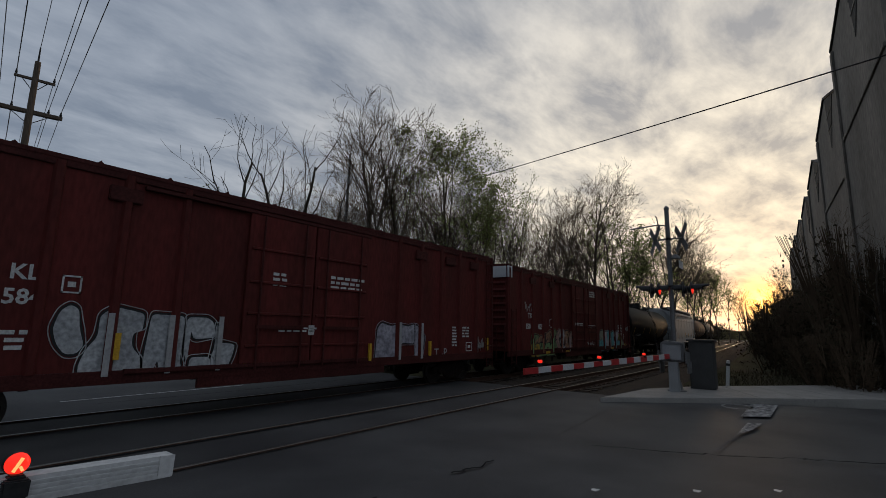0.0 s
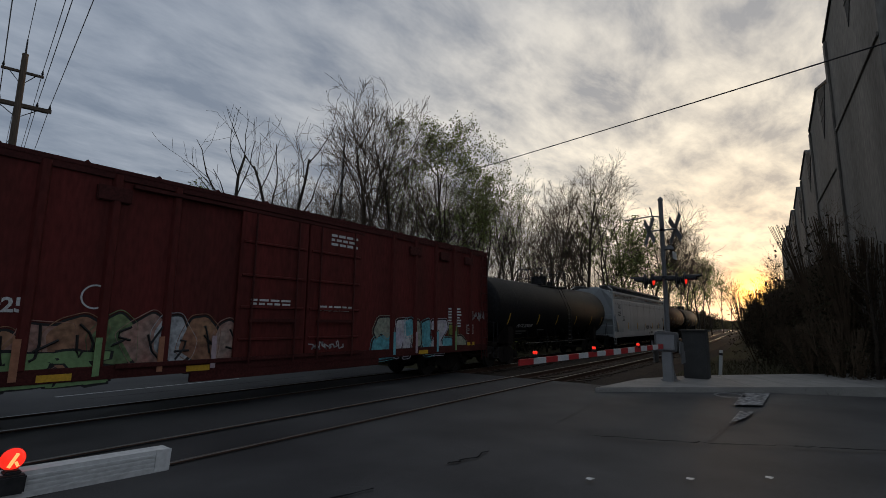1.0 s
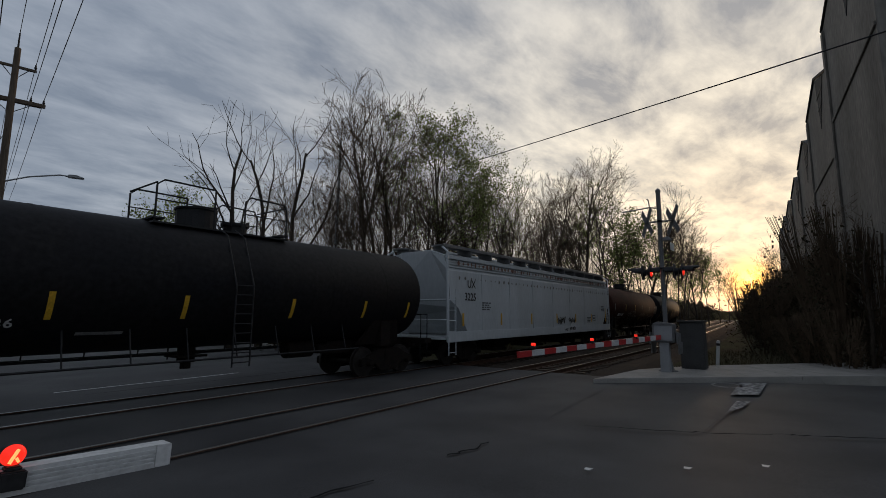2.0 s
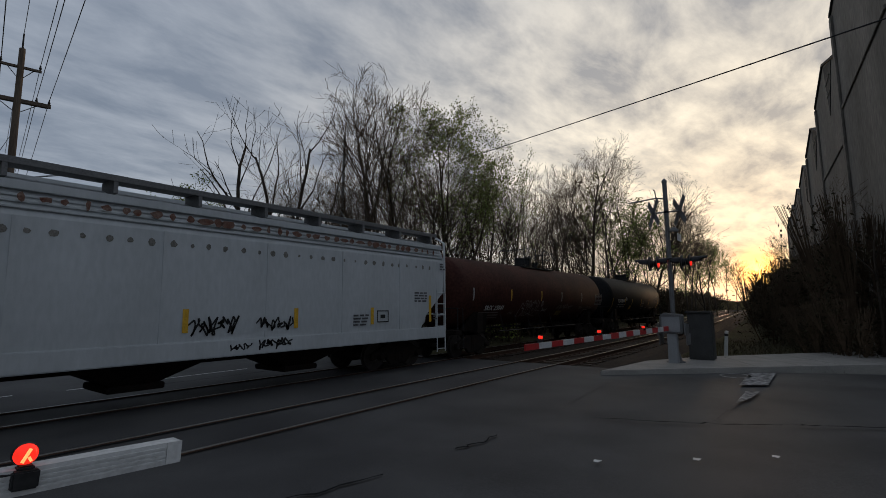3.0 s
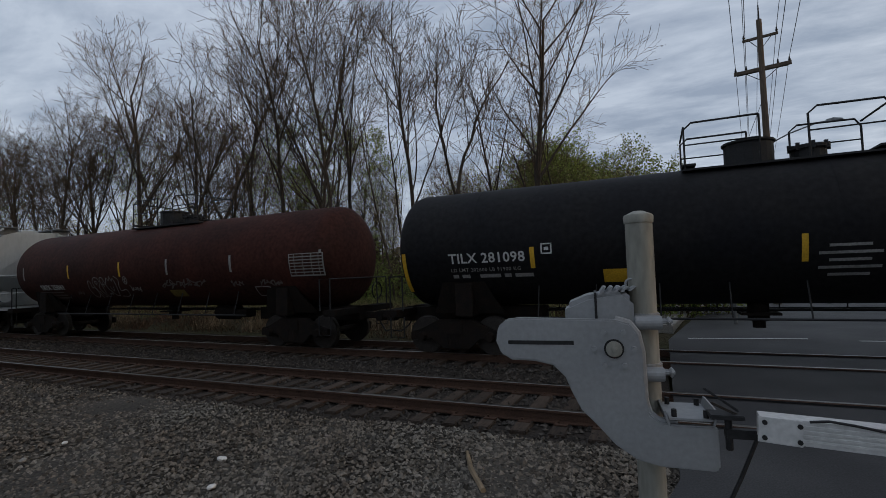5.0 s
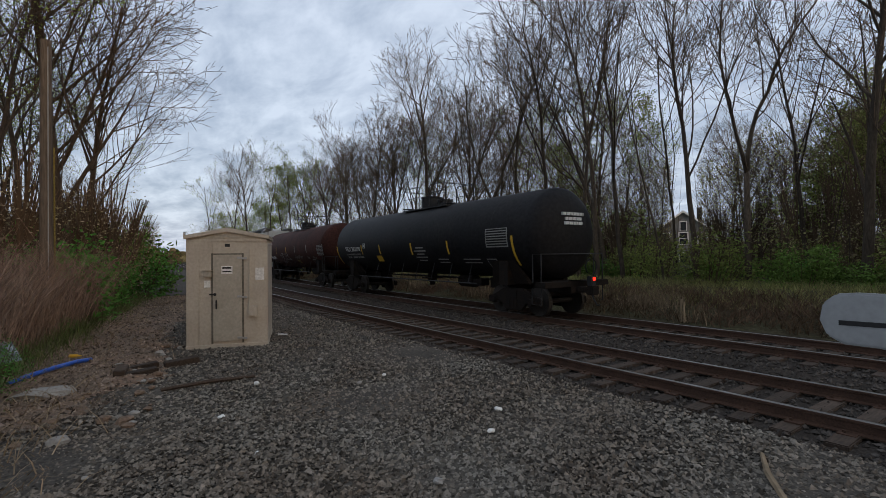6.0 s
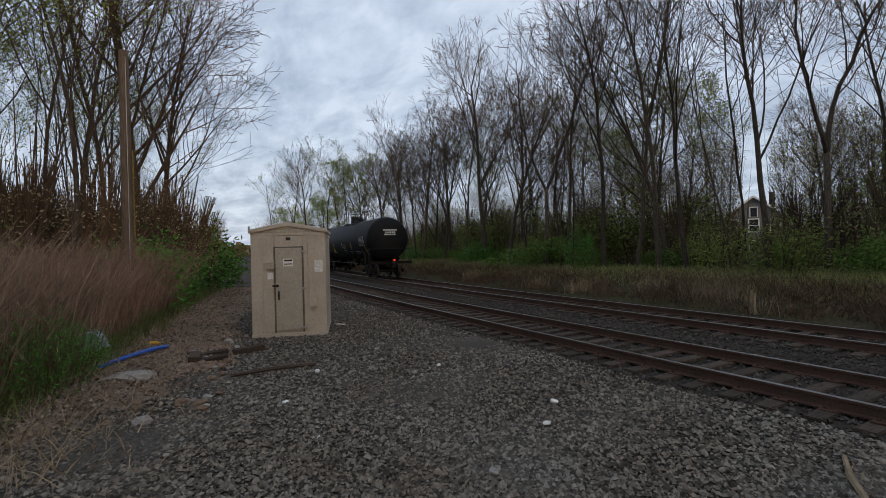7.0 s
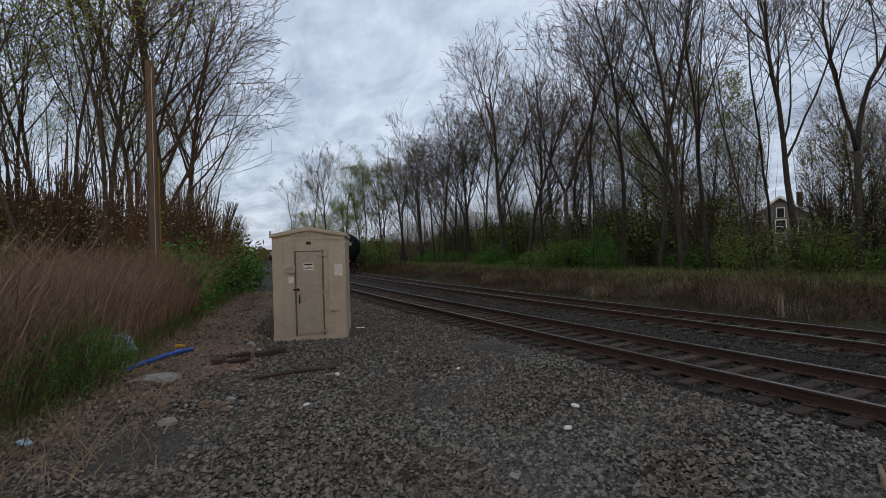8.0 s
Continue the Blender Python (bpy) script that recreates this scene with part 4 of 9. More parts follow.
def build_train():
    side = -1.506
    post = -1.583
    # first box car
    c, *_ = box_car(-0.9, 17.5, "dark red freight box car with white graffiti", 5.06)
    fat = lambda pts: bubble(c, -5.6, 3.55, 0.9, 1.4, side, pts, SPRAYGREY)
    fat([(0.04, 0.68), (0.06, 0.9), (0.1, 0.99), (0.14, 0.93), (0.15, 0.7), (0.18, 0.46), (0.15, 0.36), (0.1, 0.36), (0.06, 0.5)])
    fat([(0.235, 0.86), (0.3, 0.98), (0.45, 0.9), (0.445, 0.65), (0.4, 0.63), (0.4, 0.45), (0.45, 0.3), (0.46, 0.03), (0.17, 0.03), (0.165, 0.22), (0.19, 0.42), (0.235, 0.58)])
    fat([(0.485, 0.9), (0.67, 0.88), (0.665, 0.18), (0.7, 0.03), (0.56, 0.03), (0.54, 0.26), (0.515, 0.03), (0.47, 0.03), (0.465, 0.3)])
    fat([(0.685, 0.87), (0.81, 0.87), (0.855, 0.78), (0.87, 0.56), (0.73, 0.54), (0.715, 0.68), (0.705, 0.2), (0.68, 0.35)])
    fat([(0.72, 0.27), (0.84, 0.27), (0.855, 0.14), (0.83, 0.03), (0.715, 0.03)])
    fat([(0.865, 0.78), (0.9, 0.7), (0.895, 0.48), (1.0, 0.46), (0.99, 0.3), (0.955, 0.05), (0.86, 0.05), (0.845, 0.26), (0.865, 0.4)])
    slim = lambda pts: bubble(c, 2.4, 2.45, 0.85, 1.3, side, pts, SPRAYPALE)
    slim([(0.02, 0.1), (0.05, 0.85), (0.12, 0.98), (0.3, 0.9), (0.44, 0.97), (0.43, 0.04), (0.04, 0.03)])
    slim([(0.47, 0.95), (0.62, 0.9), (0.75, 0.97), (0.76, 0.48), (0.5, 0.5), (0.47, 0.3)])
    slim([(0.78, 0.95), (0.85, 0.9), (0.87, 0.7), (0.98, 0.68), (0.93, 0.08), (0.78, 0.05)])
    for x in (-4.6, -3.5, -2.45, 3.5, 4.6):
        part("post_paint", Shape().box(x - 0.055, x + 0.055, post - 0.003, post, 0.98, 2.15), SP_WHITE, c)
    m = pose(0, side - 0.004, 0, 90, 0, 0)
    lettering("marking", "KL", 0.36, WHITEPAINT, c, pose(-6.15, side - 0.004, 2.68, 90, 0, 0), "white stencilled letters", 1.0, 0.008)
    lettering("marking", "584", 0.36, WHITEPAINT, c, pose(-6.2, side - 0.004, 2.26, 90, 0, 0), "white stencilled numerals", 1.0, 0.008)
    square_frame(c, -5.42, 2.48, 0.3, 0.32, WHITEPAINT, side)
    side_bars(c, -6.6, 1.75, 0.9, 3, WHITEPAINT, side, seed=2)
    side_bars(c, 0.55, 3.28, 1.25, 3, WHITEPAINT, -1.6, seed=3, lh=0.075)
    side_bars(c, -1.25, 3.2, 0.4, 3, WHITEPAINT, -1.6, seed=4)
    side_bars(c, 6.4, 2.0, 0.3, 7, WHITEPAINT, side, seed=5, lh=0.06)
    side_bars(c, 7.05, 2.0, 0.45, 4, WHITEPAINT, side, seed=6, lh=0.06)
    square_frame(c, 7.3, 1.15, 0.42, 0.34, WHITEPAINT, side)
    scrawl(c, 8.0, 8.55, 1.0, 1.7, SP_WHITE, side - 0.003, 4, None, 0.02, 6)
    lettering("marking", "TAP", 0.42, SP_WHITE, c, pose(5.35, side - 0.004, 1.0, 90, 0, 0), "thin sprayed letters", 1.0, 0)
    for x, z in ((-4.45, 1.28), (-1.8, 1.1), (2.2, 1.0), (5.05, 1.05), (8.75, 1.15)):
        part("reflector", Shape().box(x - 0.05, x + 0.05, post - 0.002, post + 0.06, z, z + 0.5), YELLOWPAINT, c, "yellow reflective strip")
    side_bars(c, -1.0, 1.9, 1.2, 2, WHITEPAINT, -1.6, seed=7, lh=0.04)
    part("door_notice", Shape().box(-0.1, 0.08, -1.606, -1.6, 1.75, 2.0), WHITEPAINT, c, "small white card")
    # second box car
    c, *_ = box_car(18.8, 37.2, "dark red freight box car with colourful graffiti", 4.94)
    part("end_cap", Shape().box(-9.29, -9.26, -1.45, 1.45, 4.3, 4.8).box(-9.29, -8.9, -1.56, -1.52, 4.3, 4.8), HOPGREY, c, "pale bare-metal end top")
    rng = random.Random(14)
    for k in range(9):                        # overlapping wild-style letters
        n = 9
        pts = [(0.5 + 0.5 * rng.uniform(0.55, 1.15) * math.cos(6.283 * i / n), 0.5 + 0.5 * rng.uniform(0.6, 1.1) * math.sin(6.283 * i / n)) for i in range(n)]
        bubble(c, -7.1 + 0.56 * k, 1.05, 0.85 + rng.uniform(0, 0.15), rng.uniform(0.9, 1.2), side - 0.0015 * k, pts, (SPRAYOLIVE, SPRAYTAN, SPRAYROSE, SPRAYTAN, SPRAYOLIVE, SPRAYROSE, SPRAYGREY, SPRAYTAN, SPRAYROSE)[k])
        for _ in range(2):
            arc = [Vector((-6.75 + 0.58 * k + rng.uniform(0, 0.4), 1.1 + rng.uniform(0, 0.8))) for _ in range(3)]
            part("graffiti_stroke", Shape().tube([(q.x, side - 0.03, q.y) for q in (arc[0], arc[0].lerp(arc[1], 0.6), arc[1].lerp(arc[2], 0.4), arc[2])], 0.022, 4), SP_BLACK, c)
    graffiti(c, -7.0, -4.4, 0.75, 1.35, 3, [SP_ORANGE, SP_GREEN, SP_YELLOW], side - 0.012, 19, SP_BLACK)
    piece = lambda pts, mt, lift=0.0: bubble(c, 2.5, 5.2, 0.74, 1.3, side - lift, pts, mt)
    piece([(0.0, 0.1), (0.02, 0.5), (0.1, 0.6), (0.2, 0.55), (0.2, 0.05), (0.05, 0.02)], SPRAYTEAL)
    piece([(0.02, 0.7), (0.06, 1.0), (0.16, 1.02), (0.19, 0.7), (0.14, 0.5), (0.08, 0.66), (0.05, 0.5)], SPRAYMOSS, 0.003)
    piece([(0.22, 0.95), (0.32, 0.98), (0.31, 0.62), (0.36, 0.6), (0.35, 0.05), (0.28, 0.04), (0.28, 0.45), (0.25, 0.05), (0.2, 0.1)], SPRAYLILAC, 0.005)
    piece([(0.3, 0.95), (0.37, 1.0), (0.38, 0.6), (0.31, 0.55)], SPRAYTEAL, 0.008)
    piece([(0.37, 0.9), (0.44, 0.95), (0.47, 0.5), (0.46, 0.3), (0.39, 0.28), (0.36, 0.5)], SPRAYMOSS, 0.006)
    piece([(0.47, 0.9), (0.55, 0.98), (0.56, 0.45), (0.62, 0.3), (0.6, 0.06), (0.5, 0.05), (0.47, 0.4)], SPRAYTEAL, 0.007)
    piece([(0.57, 0.95), (0.74, 0.98), (0.76, 0.75), (0.67, 0.4), (0.7, 0.3), (0.72, 0.06), (0.58, 0.06), (0.56, 0.3), (0.66, 0.72), (0.57, 0.7)], SPRAYLILAC, 0.010)
    piece([(0.7, 0.5), (0.83, 0.45), (0.84, 0.24), (0.7, 0.2)], SPRAYTEAL, 0.004)
    piece([(0.77, 0.85), (0.87, 0.82), (0.88, 0.58), (0.78, 0.55)], SPRAYLIME, 0.006)
    piece([(0.84, 0.5), (0.93, 0.52), (1.0, 0.35), (0.98, 0.18), (0.85, 0.22)], SPRAYMOSS, 0.002)
    for x, mt in ((-6.9, SP_GREEN), (-5.77, SP_ORANGE), (-4.6, SP_GREEN), (-3.5, SP_ORANGE), (-2.4, SP_PINK), (3.5, SP_BLUE), (4.6, SP_PINK), (5.77, SP_BLUE), (6.9, SP_GREEN)):
        part("post_paint", Shape().box(x - 0.055, x + 0.055, post - 0.003, post, 0.9, 1.6), mt, c)
    lettering("marking", "TR", 0.34, WHITEPAINT, c, pose(-7.3, side - 0.004, 2.55, 90, 0, 0), "white stencilled letters", 1.0, 0.006)
    lettering("marking", "150", 0.34, WHITEPAINT, c, pose(-7.55, side - 0.004, 2.05, 90, 0, 0), "white stencilled numerals", 1.0, 0.01)
    lettering("marking", "025", 0.34, WHITEPAINT, c, pose(-6.2, side - 0.004, 2.05, 90, 0, 0), "white stencilled numerals", 1.0, 0.01)
    scrawl(c, -7.6, -6.7, 2.85, 3.3, SP_WHITE, side - 0.003, 9, None, 0.02, 6)
    ring = Shape()
    for r0, r1 in ((0.2, 0.23),):
        n = 24
        vs = [(-4.72 + r * math.cos(2 * math.pi * k / n), side - 0.004, 2.35 + r * math.sin(2 * math.pi * k / n)) for k in range(n) for r in (r0, r1)]
        ring.add(vs, [(2 * k, 2 * k + 1, 2 * ((k + 1) % n) + 1, 2 * ((k + 1) % n)) for k in range(n)])
    part("plate_circle", ring, WHITEPAINT, c, "white ring emblem")
    side_bars(c, 0.75, 4.3, 1.0, 3, WHITEPAINT, -1.6, seed=12)
    side_bars(c, -1.6, 2.4, 1.1, 2, WHITEPAINT, -1.6, seed=13, lh=0.05)
    side_bars(c, 0.4, 2.3, 1.2, 2, WHITEPAINT, -1.6, seed=15, lh=0.05)
    side_bars(c, 6.5, 2.4, 0.3, 7, WHITEPAINT, side, seed=16, lh=0.06)
    side_bars(c, 7.05, 2.4, 0.3, 7, WHITEPAINT, side, seed=17, lh=0.06)
    square_frame(c, 7.72, 1.48, 0.46, 0.36, WHITEPAINT, side)
    scrawl(c, 8.15, 9.1, 1.98, 2.4, SP_WHITE, side - 0.003, 17, None, 0.022, 7)
    scrawl(c, 0.2, 1.3, 1.15, 1.4, SP_WHITE, -1.603, 18, None, 0.018, 6)
    for x, z in ((-5.2, 0.86), (-2.7, 0.86), (7.95, 1.05), (5.0, 0.86)):
        part("reflector", Shape().box(x - 0.25, x + 0.25, -1.556, -1.55, z, z + 0.12), YELLOWPAINT, c, "yellow reflective strip")
    # black tank car
    c, shell, half, r, zc = tank_car(37.6, 53.5, TANKBLACK, "black tank car with white lettering", steps=True)
    lettering("marking", "PLCX 224536", 0.27, WHITEPAINT, c, on_tank(-5.15, 1.72, r, zc, 0.012), "white stencilled letters", 1.05, 0.004)
    for x in (-6.2, -3.1, -0.75, 2.0, 4.6, 6.6):
        tank_patch(c, "reflector", x, 1.85, 2.35, 0.1, YELLOWPAINT, r, zc, "yellow reflective strip")
    for k, (x, z, w) in enumerate(((-5.15, 1.5, 1.4), (-5.15, 1.38, 1.2), (-2.6, 1.55, 0.8))):
        tank_patch(c, "stencil_line", x + w / 2, z, z + 0.06, w, DULLPAINT, r, zc)
    # covered hopper
    c, half, w, z0, zt = hopper_car(54.1, 73.5, "pale grey covered hopper car with rust along its top")
    sy = -1.585
    for x in (-8.6, -5.6, -2.6, 0.5, 3.25, 5.95, 8.72):
        tall = 0.9 if x > 8 else 0.5
        part("reflector", Shape().box(x - 0.06, x + 0.06, sy - 0.006, sy, 1.5, 1.5 + tall), YELLOWPAINT, c, "yellow reflective strip")
    scrawl(c, 0.6, 1.65, 1.4, 1.85, SP_BLACK, sy - 0.004, 31, None, 0.02, 8)
    scrawl(c, 2.2, 3.15, 1.45, 1.8, SP_BLACK, sy - 0.004, 32, None, 0.02, 8)
    scrawl(c, 2.2, 3.1, 1.0, 1.3, SP_BLACK, -1.615, 33, None, 0.02, 7)
    scrawl(c, 1.5, 2.0, 1.02, 1.22, SP_BLACK, -1.615, 34, None, 0.018, 4)
    square_frame(c, 6.15, 1.55, 0.5, 0.36, SP_BLACK, sy)
    for x, z, wd, n, sd in ((5.2, 1.75, 0.6, 4, 41), (7.9, 2.45, 0.65, 4, 42), (8.9, 1.75, 0.4, 3, 43), (-7.2, 2.4, 0.7, 4, 44), (9.3, 3.5, 0.3, 3, 45)):
        b = side_bars(c, x, z, wd, n, DARKGREYPAINT, sy, seed=sd, lh=0.05)
        b["label"] = "small dark stencilled lines"
    lettering("marking", "UX", 0.42, SP_BLACK, c, pose(-8.3, sy - 0.004, 3.0, 90, 0, 0), "dark stencilled letters", 1.0, 0.006)
    lettering("marking", "3225", 0.42, SP_BLACK, c, pose(-8.5, sy - 0.004, 2.5, 90, 0, 0), "dark stencilled numerals", 1.0, 0.006)
    rng = random.Random(8)
    for k in range(46):
        x = -8.8 + k * 0.39 + rng.uniform(-0.05, 0.05)
        a = rng.uniform(0.035, 0.075)
        ring = [(x + a * math.cos(t * 0.785) * rng.uniform(0.7, 1.2), -1.566, 3.35 + a * 1.1 * math.sin(t * 0.785) * rng.uniform(0.7, 1.2)) for t in range(8)]
        part("stain", Shape().add(ring, [tuple(range(8))]), STAINPAINT, c)
    # rust-brown tank car
    c, shell, half, r, zc = tank_car(74.1, 91.0, TANKBROWN, "rust-brown tank car with graffiti", band=0.0)
    lettering("marking", "SRIX 25041", 0.32, WHITEPAINT, c, on_tank(-6.1, 1.85, r, zc, 0.012), "white stencilled letters", 1.05, 0.004)
    for x, mt in ((-7.1, DULLPAINT), (-4.0, YELLOWPAINT), (-0.9, YELLOWPAINT), (1.6, DULLPAINT), (4.5, DULLPAINT), (7.9, DULLPAINT)):
        tank_patch(c, "reflector", x, 2.25, 2.75, 0.09, mt, r, zc, "reflective strip")
    cv = lambda z: curve_side(z, zc, r + 0.009)
    outline_tag(c, [
        [(0.02, 0.05), (0.0, 0.42), (0.06, 0.86), (0.13, 0.70), (0.09, 0.42), (0.18, 0.55), (0.2, 0.2), (0.1, 0.0), (0.02, 0.05)],
        [(0.2, 0.0), (0.22, 0.32), (0.16, 0.74), (0.24, 0.97), (0.34, 0.92), (0.37, 0.64), (0.28, 0.5), (0.35, 0.1), (0.28, 0.0), (0.25, 0.3)],
        [(0.24, 0.76), (0.3, 0.78), (0.3, 0.64), (0.24, 0.64), (0.24, 0.76)],
        [(0.37, 0.05), (0.41, 0.5), (0.38, 0.92), (0.47, 0.97), (0.51, 0.6), (0.56, 0.12), (0.48, 0.22), (0.44, 0.04), (0.37, 0.05)],
        [(0.42, 0.62), (0.48, 0.62)], [(0.45, 0.74), (0.45, 0.5)],
        [(0.52, 0.62), (0.58, 0.97), (0.62, 0.72), (0.66, 1.05), (0.7, 0.68), (0.74, 0.94), (0.78, 0.6), (0.71, 0.1), (0.62, 0.05), (0.56, 0.32)],
        [(0.6, 0.5), (0.64, 0.25), (0.68, 0.5)],
        [(0.78, 0.97), (0.89, 0.82), (0.83, 0.5), (0.81, 0.26), (1.0, 0.42), (0.96, 0.03), (0.74, 0.06)],
        [(0.99, 0.8), (1.02, 0.94), (1.08, 0.92), (1.1, 0.72), (1.05, 0.58), (1.0, 0.66), (0.99, 0.8)], [(1.02, 0.84), (1.07, 0.68)], [(1.06, 0.86), (1.02, 0.68)],
    ], -2.98, 2.2, 1.52, 0.78, DULLPAINT, cv, 0.013)
    scrawl(c, -3.9, -3.5, 1.6, 1.8, FAINTPAINT, 0, 52, cv, 0.016, 3)
    scrawl(c, -0.55, 0.0, 1.7, 1.95, DULLPAINT, 0, 53, cv, 0.014, 4)
    scrawl(c, 1.2, 3.2, 1.8, 2.1, FAINTPAINT, 0, 54, cv, 0.02, 8)
    scrawl(c, 4.4, 4.9, 1.8, 2.0, FAINTPAINT, 0, 55, cv, 0.02, 3)
    scrawl(c, 5.5, 6.4, 1.78, 2.0, FAINTPAINT, 0, 56, cv, 0.02, 5)
    tank_patch(c, "yellow_plate", 1.75, 1.52, 1.75, 0.72, FADEDYELLOW, r, zc, "faded yellow plate")
    for k in range(3):
        tank_patch(c, "stencil_line", -5.6 + 0.2 * k, 1.72 - 0.11 * k, 1.77 - 0.11 * k, 1.6 - 0.2 * k, FAINTPAINT, r, zc)
    board = tank_patch(c, "data_panel", 7.4, 2.05, 2.68, 1.22, DULLPAINT, r, zc, "white-ruled data panel")
    for k in range(7):
        tank_patch(c, "panel_band", 7.4, 2.09 + k * 0.085, 2.145 + k * 0.085, 1.14, TANKBROWN, r + 0.006, zc)
    for x in (7.0, 7.3, 7.6, 7.85):
        tank_patch(c, "panel_rule", x, 2.07, 2.66, 0.025, DULLPAINT, r + 0.012, zc)
    fr = tank_patch(c, "stencil_frame", 5.55, 1.5, 1.8, 0.6, DULLPAINT, r, zc)
    tank_patch(c, "frame_inner", 5.55, 1.53, 1.77, 0.54, TANKBROWN, r + 0.005, zc)
    # last black tank car
    c, shell, half, r, zc = tank_car(92.2, 108.9, TANKBLACK, "black tank car at the end of the train")
    lettering("marking", "TILX 281098", 0.33, WHITEPAINT, c, on_tank(-6.4, 2.22, r, zc, 0.012), "white stencilled letters", 1.05, 0.005)
    for x, z0, z1 in ((-7.6, 1.55, 2.5), (-4.4, 2.05, 2.52), (-2.4, 2.05, 2.5), (0.55, 2.0, 2.5), (3.25, 2.0, 2.5), (6.85, 1.6, 2.55)):
        tank_patch(c, "reflector", x, z0, z1, 0.1, YELLOWPAINT, r, zc, "yellow reflective strip")
    tank_patch(c, "yellow_plate", -2.65, 1.7, 1.98, 0.56, YELLOWPAINT, r, zc, "yellow plate")
    lettering("marking", "LD LMT 202600 LB 91900 KG", 0.125, DULLPAINT, c, on_tank(-6.38, 2.02, r, zc, 0.012), "small white stencilled letters", 1.1, 0.001)
    for k, (x, w) in enumerate(((-6.28, 0.14), (-6.02, 0.2), (-5.42, 0.5), (-5.0, 0.16), (-4.62, 0.42))):
        tank_patch(c, "stencil_line", x, 1.87, 1.95, w, DULLPAINT, r, zc)
    for k in range(5):
        tank_patch(c, "stencil_line", 1.2, 2.25 - 0.13 * k, 2.3 - 0.13 * k, 0.9 if k % 2 else 0.6, DULLPAINT, r, zc)
    for x, w in ((2.7, 0.7), (4.5, 1.0)):
        for k in range(2):
            tank_patch(c, "stencil_line", x, 1.78 - 0.12 * k, 1.82 - 0.12 * k, w, DULLPAINT, r, zc)
    tank_patch(c, "data_panel", 6.1, 2.2, 2.82, 1.1, DULLPAINT, r, zc, "white-ruled data panel")
    for k in range(7):
        tank_patch(c, "panel_band", 6.1, 2.24 + k * 0.084, 2.29 + k * 0.084, 1.02, TANKBLACK, r + 0.006, zc)
    sq = square_frame(c, -4.2, 2.35, 0.24, 0.24, WHITEPAINT, curve_side(2.4, zc, r + 0.012))
    fr = tank_patch(c, "stencil_frame", 5.6, 1.5, 1.82, 0.5, DULLPAINT, r, zc)
    tank_patch(c, "frame_inner", 5.6, 1.53, 1.79, 0.44, TANKBLACK, r + 0.005, zc)
    # writing and lamp on the last car's rear end
    for k, (w, z) in enumerate(((0.95, 3.15), (0.7, 3.0), (0.8, 2.86))):
        yy = 0.0
        s = Shape()
        xx = half - 0.25 - 0.62 * (1 - math.cos(math.asin(min(0.999, (z - zc) / r)))) + 0.02
        cx = -w / 2
        rg = random.Random(k)
        while cx < w / 2:
            l = rg.uniform(0.06, 0.16)
            s.box(xx - 0.05, xx + 0.012, cx, min(cx + l, w / 2), z, z + 0.09)
            cx += l + 0.04
        part("end_stencil", s, WHITEPAINT, c, "white stencilled lines on the tank end")
    lampbox = part("rear_marker", Shape().box(half + 0.28, half + 0.48, -0.1, 0.1, 1.0, 1.28), BLACKMETAL, c, "end-of-train marker box", 0.02)
    part("marker_lens", Shape().tube([(half + 0.48, 0, 1.2), (half + 0.5, 0, 1.2)], 0.06, 14), LAMPRED, lampbox, "lit red marker lens")
    # cars further up the train
    rolling = len(WHEELS)
    x = -1.5
    for mt, lab in ((TANKGREY, "dull grey tank car further up the train"), (TANKGREY, "dull grey tank car further up the train"), (TANKBLACK, "black tank car further up the train"), (TANKGREY, "dull grey tank car further up the train"), (TANKBLACK, "black tank car further up the train")):
        tank_car(x - 16.6, x - 0.5, mt, lab)
        x -= 17.1
    del WHEELS[rolling:]


STAINPAINT = material("grey_stain", (0.19, 0.18, 0.16), 0.8, scale=6, vary=0.3, fine=30, bump=0)
DULLPAINT = material("dull_white_marking", (0.28, 0.27, 0.255), 0.75, scale=4, vary=0.25, fine=30, bump=0.05)
FAINTPAINT = material("faded_white_marking", (0.13, 0.11, 0.10), 0.8, scale=4, vary=0.3, fine=30, bump=0.05)
FADEDYELLOW = material("faded_yellow_plate", (0.18, 0.13, 0.03), 0.8, scale=4, vary=0.3, fine=30, bump=0.05)
DARKGREYPAINT = material("dark_grey_stencil", (0.10, 0.10, 0.105), 0.7, scale=4, vary=0.3, fine=30, bump=0.05)
build_train()


